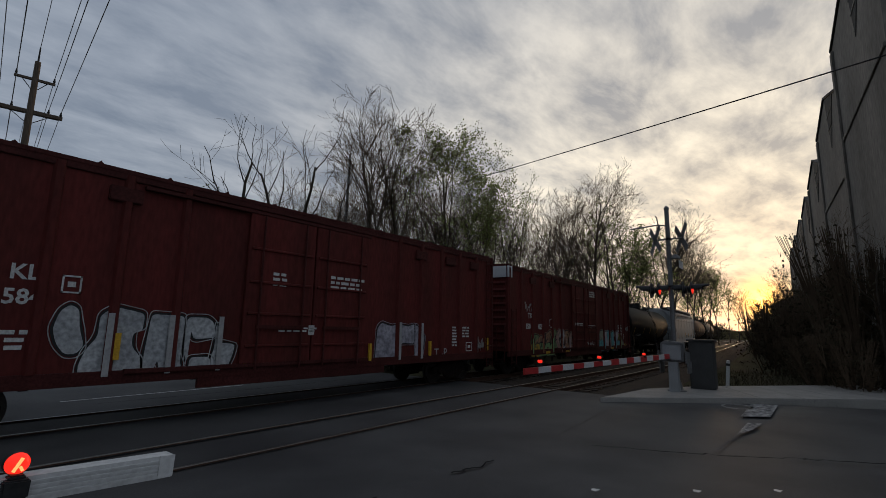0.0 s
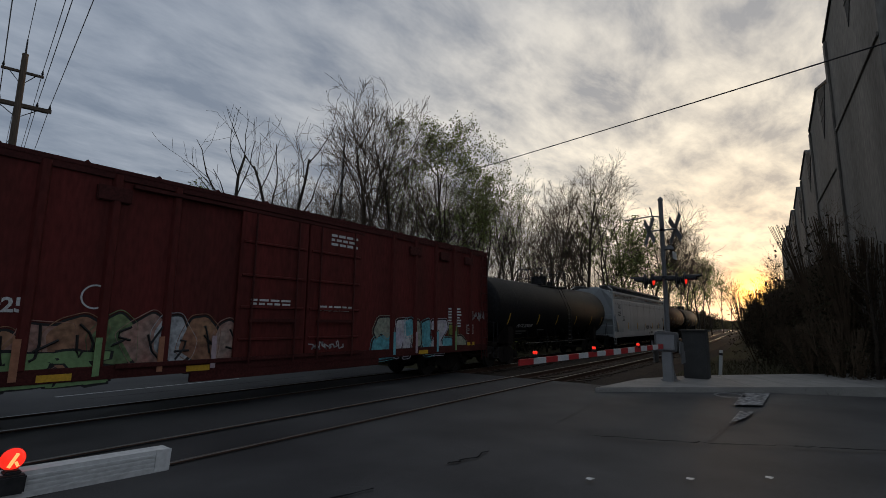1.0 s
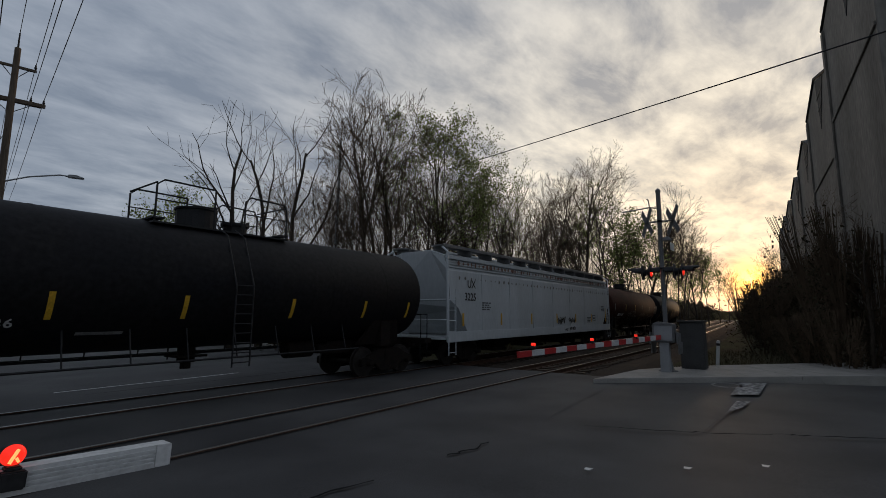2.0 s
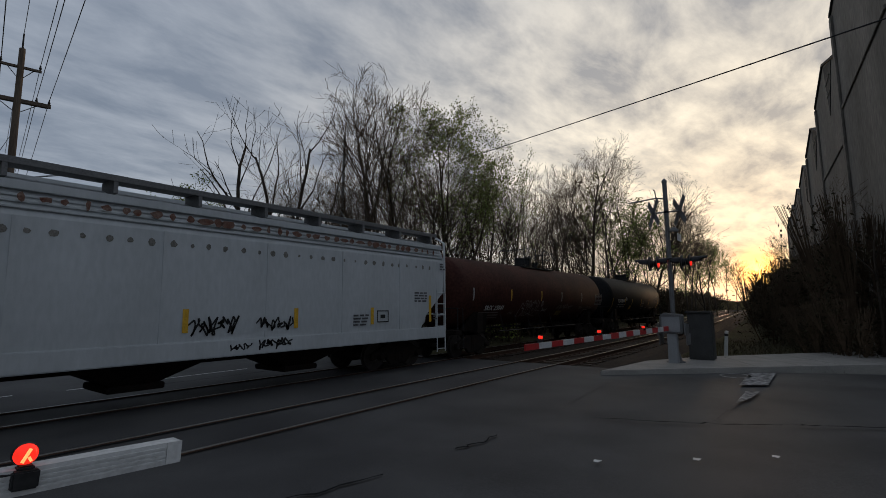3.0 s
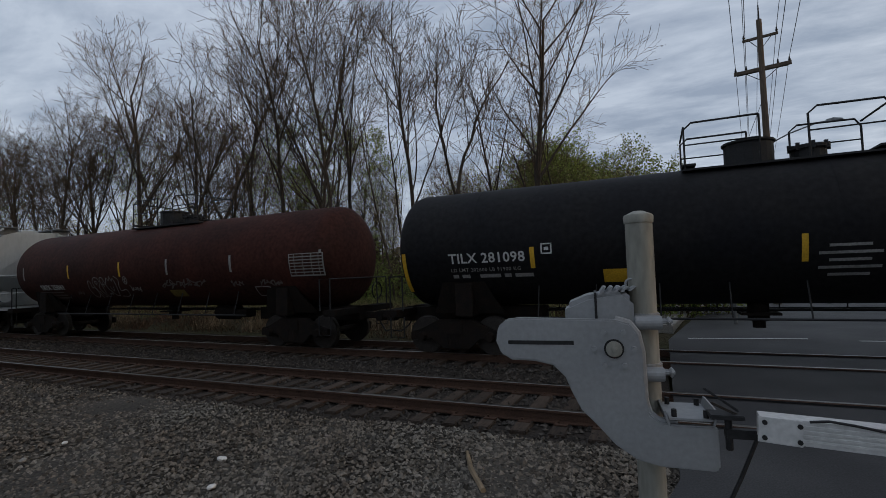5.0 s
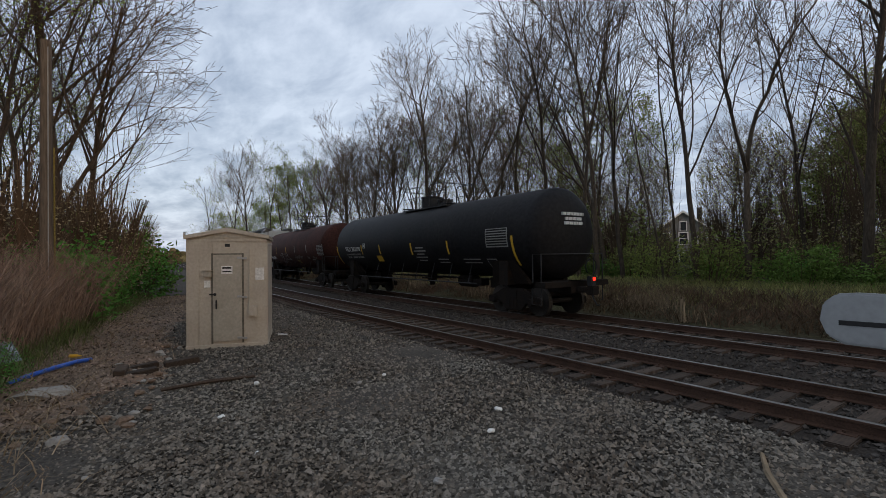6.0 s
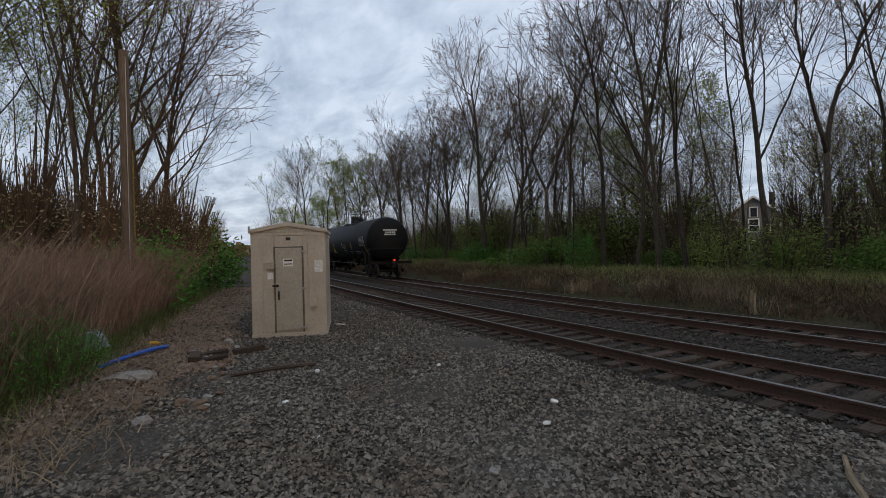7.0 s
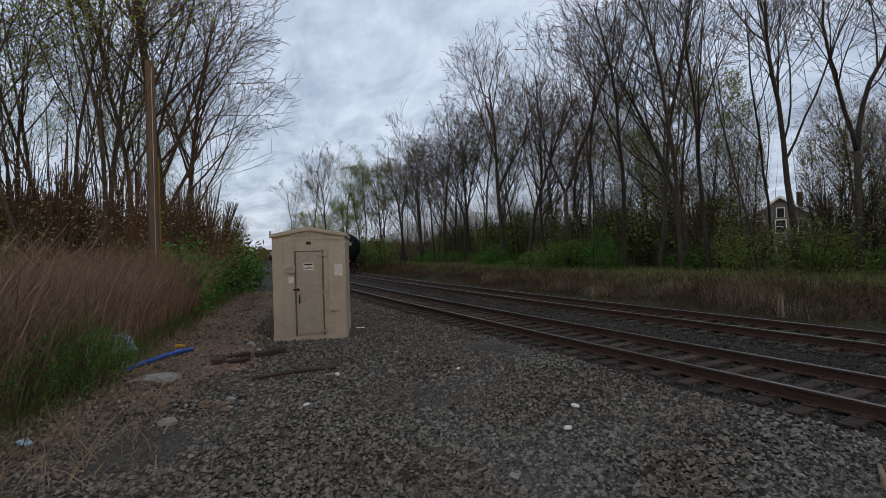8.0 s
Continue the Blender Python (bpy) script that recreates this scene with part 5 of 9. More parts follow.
# ---- the crossing's near gate, a broken-off arm on its mechanism ----
def build_gate():
    g = thing("crossing_gate", "grey cast gate mechanism with a short broken white arm", "crossing gate", at=pose(-0.164, 2.967, 0.174, 0, 0, 7.1))
    g.scale = (0.868, 0.868, 0.868)
    s = Shape().tube([(-0.03, 0, -0.36), (-0.03, 0, 2.44)], 0.086, 28)
    p = part("post", s, POSTPAINT, g, "round weathered cream-painted steel post", smooth=True)
    part("post_cap", Shape().tube([(-0.03, 0, 2.42), (-0.03, 0, 2.46), (-0.03, 0, 2.475), (-0.03, 0, 2.5)], [0.092, 0.095, 0.088, 0.03], 28), POSTPAINT, p, smooth=True)
    base = Shape().tube([(-0.05, 0, -0.4), (-0.05, 0, -0.33)], 0.24, 20).tube([(-0.05, 0, -0.33), (-0.05, 0, -0.1)], [0.14, 0.085], 20)
    part("base_flange", base, ALUMINIUM, g, "bolted base casting", 0.01)
    # mechanism housing behind the counterweight plate
    h = Shape().prism([(-0.52, 1.42), (-0.10, 1.42), (-0.10, 1.93), (-0.16, 1.99), (-0.38, 1.96), (-0.52, 1.90)], "y", -0.20, 0.12)
    hs = part("mechanism_case", h, ALUMINIUM, g, "cast machine case with a lid", 0.03)
    part("lid_seam", Shape().box(-0.335, -0.32, -0.212, 0.13, 1.43, 1.975), BLACKMETAL, hs)
    rb = Shape()
    for k in range(5):
        x = -0.31 + k * 0.045
        rb.prism([(x, 1.96 + k * 0.006), (x + 0.02, 1.96 + k * 0.006), (x + 0.05, 2.01), (x + 0.035, 2.01)], "y", -0.19, 0.1)
    part("lid_rib", rb, ALUMINIUM, hs)
    ring = Shape().tube([(-0.1 + 0.035 * math.cos(a * 0.6), -0.05, 2.02 + 0.035 * math.sin(a * 0.6)) for a in range(11)], 0.009, 6)
    part("lifting_ring", ring, ALUMINIUM, hs)
    for z in (1.78, 1.46):
        c = Shape().tube([(-0.10, -0.15, z), (0.06, -0.15, z)], 0.045, 16).tube([(-0.03, 0, z - 0.05), (-0.03, 0, z + 0.05)], 0.1, 20)
        c.tube([(0.05, -0.08, z), (0.13, -0.08, z)], 0.02, 8).tube([(0.10, -0.08, z), (0.12, -0.08, z)], 0.035, 6)
        part("post_clamp", c, ALUMINIUM, g, "round clamp with bolts", 0.006)
    # counterweight and arm casting: one plate, outline in x and z
    o = [(-0.93, 1.60), (-0.96, 1.68), (-0.945, 1.77), (-0.89, 1.82), (-0.80, 1.83), (-0.22, 1.815), (-0.14, 1.79), (-0.095, 1.73), (-0.075, 1.62), (-0.07, 1.33),
         (-0.05, 1.25), (0.0, 1.21), (0.10, 1.20), (0.30, 1.20), (0.31, 1.18), (0.31, 0.96), (0.28, 0.945), (0.0, 0.95), (-0.13, 0.98), (-0.25, 1.06), (-0.34, 1.16), (-0.44, 1.26), (-0.49, 1.36), (-0.53, 1.46), (-0.60, 1.53), (-0.72, 1.555), (-0.86, 1.56)]
    pl = Shape().prism(o, "y", -0.30, -0.255)
    plate = part("counterweight_arm", pl, ALUMINIUM, g, "flat grey steel arm plate with a slot", 0.01)
    fl = Shape()
    rim = [(-0.22, 1.815), (-0.14, 1.79), (-0.095, 1.73), (-0.075, 1.62), (-0.07, 1.33), (-0.05, 1.25), (0.0, 1.21), (0.10, 1.20)]
    fl.tube([(x, -0.25, z) for x, z in rim], 0.022, 8)
    part("rim", fl, ALUMINIUM, plate, smooth=True)
    part("slot", Shape().box(-0.88, -0.47, -0.303, -0.298, 1.66, 1.685), BLACKMETAL, plate, "dark adjusting slot")
    part("hub_ring", Shape().tube([(-0.235, -0.315, 1.64), (-0.235, -0.25, 1.64)], 0.058, 24), BLACKMETAL, plate, "dark gap round the shaft")
    part("pivot_hub", Shape().tube([(-0.235, -0.335, 1.64), (-0.235, -0.25, 1.64)], 0.047, 24).tube([(-0.235, -0.35, 1.64), (-0.235, -0.33, 1.64)], 0.02, 6), POSTPAINT, plate, "greasy shaft end with a nut", 0.006)
    bolt = Shape().tube([(0, -0.02, 0), (0, 0.01, 0)], 0.017, 6).mesh("bolt", ALUMINIUM)
    for k in range(6):
        a = math.radians(60 * k + 0)
        part("bolt", bolt, ALUMINIUM, plate).matrix_basis = pose(-0.235 + 0.115 * math.cos(a), -0.305, 1.64 + 0.115 * math.sin(a))
    # channel bracket that held the arm
    ch = Shape()
    m = pose(0.18, -0.22, 1.235, 0, 0, 0)
    ch.box(-0.13, 0.10, -0.10, 0.25, 0, 0.012, m)
    ch.box(-0.142, -0.13, -0.10, 0.25, 0, 0.085, m @ pose(0, 0, 0, 0, -14, 0)).box(0.10, 0.112, -0.10, 0.25, 0, 0.085, m @ pose(0, 0, 0, 0, 14, 0))
    part("arm_bracket", ch, ALUMINIUM, g, "pale channel bracket with bolts")
    for dx, dy in ((-0.1, -0.07), (0.07, -0.07), (-0.1, 0.2), (0.07, 0.2)):
        part("bracket_bolt", Shape().tube([(0.18 + dx, -0.22 + dy, 1.24), (0.18 + dx, -0.22 + dy, 1.29)], 0.016, 6), BLACKMETAL, g)
    brk = Shape().box(0.30, 0.47, -0.10, 0.02, 1.20, 1.225).tube([(0.30, -0.12, 1.3), (0.46, -0.04, 1.21)], 0.008, 6).tube([(0.30, 0.04, 1.34), (0.46, -0.02, 1.23)], 0.008, 6)
    brk.tube([(0.40, -0.04, 1.2), (0.40, -0.04, 1.02)], 0.02, 8).box(0.38, 0.60, -0.07, -0.02, 1.09, 1.14)
    brk.v = [(x - 0.05, y - 0.30, z + 0.07) for x, y, z in brk.v]
    part("breakaway_joint", brk, BLACKMETAL, g, "torn shear bracket and wire stays", 0.004)
    arm = Shape().prism([(-0.055, 1.10), (-0.045, 1.10), (-0.045, 1.215), (0.045, 1.215), (0.045, 1.10), (0.055, 1.10), (0.055, 1.228), (-0.055, 1.228)], "x", 0.56, 1.95)
    arm.v = [(x, y - 0.03, z + 0.035 * (x - 0.56) / 1.4) for x, y, z in arm.v]
    a = part("gate_arm", arm, ARMWHITE, g, "short white ribbed aluminium arm")
    for z in (1.122, 1.146, 1.170, 1.194):
        rib = Shape().box(0.74, 1.91, -0.062, -0.053, z, z + 0.011)
        rib.v = [(x, y - 0.03, q + 0.035 * (x - 0.56) / 1.4) for x, y, q in rib.v]
        part("rib", rib, ARMWHITE, a)
    part("tip_plate", Shape().box(1.87, 1.955, -0.097, -0.091, 1.14, 1.262), ARMWHITE, a)
    swing = Matrix.Translation((0.475, -0.415, 1.253)) @ pose(0, 0, 0, 0, 3.0, -9.0) @ Matrix.Diagonal((0.985, 1, 1, 1)) @ Matrix.Translation((-0.56, 0.03, -1.16))
    a.matrix_basis = swing
    ep = Shape().box(0.55, 0.75, -0.1, -0.088, 1.10, 1.232)
    part("end_plate", ep, ARMWHITE, a, "", 0.003)
    for x in (0.58, 0.735):
        for z in (1.125, 1.205):
            part("plate_bolt", Shape().tube([(x, -0.108, z), (x, -0.085, z)], 0.013, 8), BLACKMETAL, a)
    lamp = Shape().box(1.19, 1.30, -0.13, -0.03, 1.15, 1.24).box(1.21, 1.28, -0.11, -0.04, 1.235, 1.26)
    lp = part("arm_lamp", lamp, BLACKMETAL, g, "red warning lamp clipped to the arm", 0.008)
    lp.matrix_basis = swing @ Matrix.Translation((-0.045, 0, 0))
    body = Shape().tube([(1.245, -0.055, 1.305), (1.245, -0.03, 1.305), (1.245, 0.0, 1.305)], [0.055, 0.058, 0.045], 24)
    part("lamp_ring", body, BLACKMETAL, lp, smooth=True)
    lens = Shape().tube([(1.245, -0.055, 1.305), (1.245, -0.075, 1.305), (1.245, -0.09, 1.305)], [0.053, 0.045, 0.02], 24)
    part("lens", lens, LAMPRED, lp, "glowing red lens", smooth=True)
    cr = Shape().box(-0.007, 0.007, -0.004, 0.004, -0.034, 0.036, pose(1.24, -0.095, 1.305, 0, 25, 0)).box(-0.006, 0.006, -0.004, 0.004, -0.012, 0.012, pose(1.257, -0.095, 1.287, 0, -30, 0))
    part("filament", cr, LAMPHOT, lp, "bright streak in the lens")
    part("lamp_wire", Shape().tube([(1.2, -0.08, 1.22), (1.0, -0.1, 1.245), (0.9, -0.1, 1.25), (0.82, -0.1, 1.235)], 0.007, 6), BLACKMETAL, lp)
    wire = Shape().tube([(0.56, -0.1, 1.1), (0.45, -0.12, 0.85), (0.3, -0.15, 0.55), (0.1, -0.12, 0.0), (0.0, -0.1, -0.3)], 0.012, 6)
    part("cable", wire, BLACKMETAL, g, "hanging black cable")


# ---- crossing signal on the far kerb ----
def build_signal(m, arm=True, lit=True):
    c = thing("crossing_signal", "aluminium crossing signal mast with crossbucks and red lights", "crossing signal", "crossing signals", at=m)
    part("mast", Shape().tube([(0, 0, 0), (0, 0, 6.2)], 0.075, 16), GALV, c, smooth=True)
    part("mast_cap", Shape().tube([(0, 0, 6.2), (0, 0, 6.26), (0, 0, 6.34)], [0.09, 0.09, 0.02], 14), GALV, c, smooth=True)
    part("base_casting", Shape().tube([(0, 0, 0), (0, 0, 0.06), (0, 0, 0.1), (0, 0, 0.5)], [0.3, 0.3, 0.2, 0.1], 16), GALV, c, smooth=True)
    for y, tilt in ((-0.42, 34), (0.42, 34)):
        for a in (-45, 45):
            s = Shape().box(-0.61, 0.61, -0.006, 0.006, -0.115, 0.115, pose(0, y, 5.15, 0, 0, tilt + 90 - 90) @ pose(0, 0, 0, 0, a, 0))
            part("crossbuck_blade", s, GALV if y > 0 else GALV, c, "white reflective crossbuck board")
        part("sign_bracket", Shape().tube([(0, 0, 5.15), (0, y, 5.15)], 0.03, 8), GALV, c)
        part("sign_band", Shape().tube([(0, 0, 5.11), (0, 0, 5.19)], 0.09, 14), BLACKMETAL, c)
    part("track_sign", Shape().box(-0.3, 0.3, -0.36, -0.35, 4.1, 4.35), ARMWHITE, c, "small plate under the crossbuck", 0.003)
    part("wind_arm", Shape().tube([(0, 0, 5.62), (-0.02, 0.3, 5.68), (-0.03, 1.25, 5.62)], 0.025, 8).tube([(-0.02, 0.3, 5.68), (-0.02, 0.33, 5.95), (-0.02, 0.38, 6.0)], 0.02, 8), GALV, c, "thin bracket arm")
    part("bell", Shape().tube([(0, -0.2, 4.45), (0, -0.2, 4.5), (0, -0.2, 4.6)], [0.16, 0.15, 0.05], 16).tube([(0, 0, 4.56), (0, -0.2, 4.56)], 0.02, 6), GALV, c, "signal bell", smooth=True)
    part("crossarm", Shape().tube([(0, -0.75, 3.45), (0, 0.75, 3.45)], 0.035, 10), BLACKMETAL, c)
    for y, face in ((-0.62, -1), (0.62, 1), (-0.40, 1), (0.40, -1)):
        u = Shape().tube([(0, y - face * 0.1, 3.38), (0, y + face * 0.02, 3.38)], [0.1, 0.16], 18).tube([(0, y, 3.38), (0, y + face * 0.03, 3.38)], 0.26, 20)
        lp = part("flasher", u, BLACKMETAL, c, "black flashing light unit", smooth=True)
        hood = Shape()
        n = 12
        pts = []
        for k in range(n + 1):
            a = math.pi * (0.0 + k / n)
            for d in (0.02, 0.52 if 2 < k < 10 else 0.35):
                pts.append((0.17 * math.cos(a), y + face * d, 3.38 + 0.17 * math.sin(a)))
        hood.add(pts, [(2 * k, 2 * k + 1, 2 * k + 3, 2 * k + 2) for k in range(n)])
        hm = part("hood", hood, BLACKMETAL, lp)
        hm.modifiers.new("thick", "SOLIDIFY").thickness = 0.012
        on = lit and y in (-0.62, 0.40)
        part("lens", Shape().tube([(0, y + face * 0.03, 3.38), (0, y + face * 0.06, 3.38)], [0.15, 0.11], 18), LAMPRED if on else ARMRED, lp, "red glass lens", smooth=True)
    # gate machine, cabinet
    part("gate_machine", Shape().prism([(-0.35, 1.0), (0.35, 1.0), (0.35, 1.6), (0.2, 1.68), (-0.35, 1.62)], "x", -0.45, -0.1), GALV, c, "grey gate machine case", 0.03)
    part("machine_pedestal", Shape().box(-0.40, -0.16, -0.15, 0.15, 0.02, 1.0), ALUMINIUM, c, "pale steel pedestal under the gate machine", 0.02)
    part("case_door", Shape().box(-0.47, -0.45, -0.28, 0.28, 1.06, 1.56), ALUMINIUM, c, "pale machine case door", 0.01)
    for y in (-0.42, 0.42):
        cw = Shape().prism([(-0.5, 0.95), (0.1, 1.0), (0.1, 1.3), (-0.45, 1.35)], "y", y - 0.02, y + 0.02).box(-0.3, 0.3, y - 0.02, y + 0.02, 0.62, 1.0, pose(0, 0, 0))
        part("counterweight", cw, GALV, c, "", 0.01)
    if arm:
        n = 17
        L = 8.6
        for k in range(n):
            x0, x1 = -0.5 - L * k / n, -0.5 - L * (k + 1) / n
            h = 0.075 if k < 9 else 0.06
            zz = 1.17 - 0.003 * k
            s = Shape().box(x1, x0, 0.08 - 0.02, 0.08 + 0.02, zz - h, zz + h)
            s.v = [(x, y + 0.09 * (-0.5 - x), z) for x, y, z in s.v]
            part("arm_stripe", s, ARMRED if k % 2 == 0 else ARMWHITE, c)
        for d in (2.2, 5.2, 8.0):
            y = 0.08 + 0.09 * d
            lb = part("arm_lamp", Shape().box(-0.5 - d - 0.05, -0.5 - d + 0.05, y - 0.05, y + 0.05, 1.2, 1.26), BLACKMETAL, c, "small red lamp on the arm")
            part("lens", Shape().tube([(-0.5 - d, y - 0.04, 1.295), (-0.5 - d, y + 0.04, 1.295)], 0.032, 12), LAMPRED, lb, "red lens")
    return c


def build_far_light():
    c = thing("crossing_light", "short mast with a lit red crossing light beyond the tracks", "crossing signal", at=pose(2.25, 18.9, -0.1))
    part("mast", Shape().tube([(0, 0, 0), (0, 0, 3.6)], 0.06, 12), GALV, c, smooth=True)
    part("machine_case", Shape().box(-0.45, -0.1, -0.25, 0.25, 0.9, 1.5), GALV, c, "grey machine case", 0.03)
    part("crossarm", Shape().tube([(-0.6, 0, 3.0), (0.6, 0, 3.0)], 0.03, 8), BLACKMETAL, c)
    for x in (-0.5, 0.5):
        f = part("flasher", Shape().tube([(x, -0.04, 2.95), (x, 0.02, 2.95)], 0.24, 20), BLACKMETAL, c, "round black light board")
        part("lens", Shape().tube([(x, -0.07, 2.95), (x, -0.04, 2.95)], [0.1, 0.14], 16), LAMPRED if x < 0 else ARMRED, f, "red lens")


def build_cabinet():
    c = thing("relay_cabinet", "small grey steel signal cabinet behind the mast", "cabinet", at=pose(19.35, 2.95, -0.05))
    part("case", Shape().box(-0.3, 0.3, -0.38, 0.38, 0.15, 1.75), CABGREY, c, "", 0.02)
    part("roof", Shape().box(-0.36, 0.36, -0.44, 0.44, 1.75, 1.82), CABGREY, c, "", 0.02)
    part("door", Shape().box(-0.32, -0.3, -0.34, 0.34, 0.25, 1.68), CABGREY, c, "", 0.006)
    part("plinth", Shape().box(-0.3, 0.3, -0.4, 0.4, 0.0, 0.15), CONCRETE, c)


# ---- signal shed ----
def build_shed():
    w, d, h = 1.62, 2.1, 2.12
    g = thing("signal_shed", "beige steel railway equipment shed with one door", "shed", at=pose(-12.24, 2.38, -0.16, 0, 0, 71.3))
    g.scale = (1.083, 1.05, 1.215)
    # local -y faces the camera's side of the yard
    b = Shape().box(-w / 2, w / 2, 0, d, 0.06, h)
    body = part("body", b, SHEDPAINT, g, "beige painted steel walls", 0.01)
    roof = Shape().prism([(-w / 2 - 0.04, h - 0.02), (-w / 2 - 0.04, h + 0.05), (0, h + 0.2), (w / 2 + 0.04, h + 0.05), (w / 2 + 0.04, h - 0.02), (0, h + 0.12)], "y", -0.06, d + 0.06)
    part("roof", roof, SHEDPAINT, g, "shallow gabled steel roof", 0.006)
    part("gable", Shape().prism([(-w / 2, h), (w / 2, h), (0, h + 0.125)], "y", -0.01, 0.02), SHEDDARK, g)
    part("header_strip", Shape().box(-0.47, w / 2 - 0.02, -0.02, 0.0, h - 0.07, h - 0.01), SHEDPAINT, body, "", 0.004)
    for x in (-0.565, -0.31, 0.30, 0.56):
        part("wall_seam", Shape().box(x - 0.008, x + 0.008, -0.014, 0.0, 0.1, h - 0.08), SHEDPAINT, body)
    part("base_rail", Shape().box(-w / 2 - 0.01, w / 2 + 0.01, -0.03, d, 0.0, 0.085), SHEDPAINT, g, "", 0.006)
    door = part("door", Shape().box(-0.285, 0.285, -0.032, -0.008, 0.14, 1.80), SHEDDARK, g, "plain steel door", 0.006)
    part("transom", Shape().box(-0.29, 0.29, -0.022, -0.004, 1.82, h - 0.09), SHEDPAINT, g, "", 0.005)
    part("vent_grille", Shape().box(-0.05, 0.05, -0.03, -0.02, 1.95, 2.01), BLACKMETAL, g, "small dark vent")
    fr = Shape()
    for x in (-0.305, 0.305):
        fr.box(x - 0.018, x + 0.018, -0.02, -0.004, 0.1, 1.83)
    fr.box(-0.32, 0.32, -0.02, -0.004, 1.80, 1.83)
    part("door_frame", fr, DOORGAP, g, "dark door gap")
    for z in (1.74, 0.99, 0.20):
        part("hinge", Shape().box(0.19, 0.29, -0.05, -0.03, z - 0.02, z + 0.02).box(0.29, 0.39, -0.05, -0.012, z - 0.035, z + 0.005), ALUMINIUM, door, "bright strap hinge", 0.004)
    part("latch", Shape().box(-0.36, -0.22, -0.06, -0.03, 1.03, 1.06).tube([(-0.25, -0.07, 1.045), (-0.25, -0.03, 1.045)], 0.03, 10), BLACKMETAL, door, "lever latch with a padlock", 0.003)
    part("handle", Shape().box(-0.235, -0.205, -0.075, -0.035, 0.76, 0.94), BLACKMETAL, door, "dark pull handle", 0.008)
    lb = part("notice", Shape().box(-0.12, 0.10, -0.038, -0.032, 1.43, 1.58), WHITEPAINT, door, "warning plate with a dark heading")
    nb = Shape().box(-0.10, 0.08, -0.042, -0.038, 1.53, 1.565)
    nb.box(-0.10, 0.08, -0.042, -0.038, 1.465, 1.485)
    part("notice_bar", nb, BLACKMETAL, lb)
    part("meter_box", Shape().box(-0.47, -0.31, -0.1, -0.0, 1.38, 1.49).box(-0.49, -0.29, -0.12, 0, 1.49, 1.51), SHEDDARK, g, "small hooded box", 0.008)
    part("label_plate", Shape().box(-0.46, -0.34, -0.02, -0.013, 1.18, 1.31), WHITEPAINT, g, "small white plate")
    part("paper_notice", Shape().box(0.56, 0.74, -0.02, -0.01, 1.30, 1.54), WHITEPAINT, g, "white paper notice")
    part("junction_box", Shape().box(0.42, 0.60, -0.08, 0.0, 0.60, 0.80), SHEDPAINT, g, "small square junction box", 0.008)
    part("conduit", Shape().tube([(0.43, -0.03, 0.8), (0.43, -0.03, 1.9)], 0.012, 8), SHEDPAINT, g)
    for x in (-w / 2 - 0.03, w / 2 + 0.02):
        part("lifting_lug", Shape().box(x - 0.02, x + 0.02, 0.0, 0.04, h + 0.03, h + 0.12), ALUMINIUM, g)
    part("side_lug", Shape().box(w / 2, w / 2 + 0.1, 0.1, 0.14, h - 0.14, h - 0.10), ALUMINIUM, g)


DOORGAP = material("door_gap", (0.12, 0.11, 0.09), 0.8, scale=3, vary=0.2, fine=20, bump=0)


# ---- poles and wires ----
def sag(a, b, drop, n=14):
    a, b = Vector(a), Vector(b)
    return [a.lerp(b, i / n) - Vector((0, 0, drop * 4 * (i / n) * (1 - i / n))) for i in range(n + 1)]


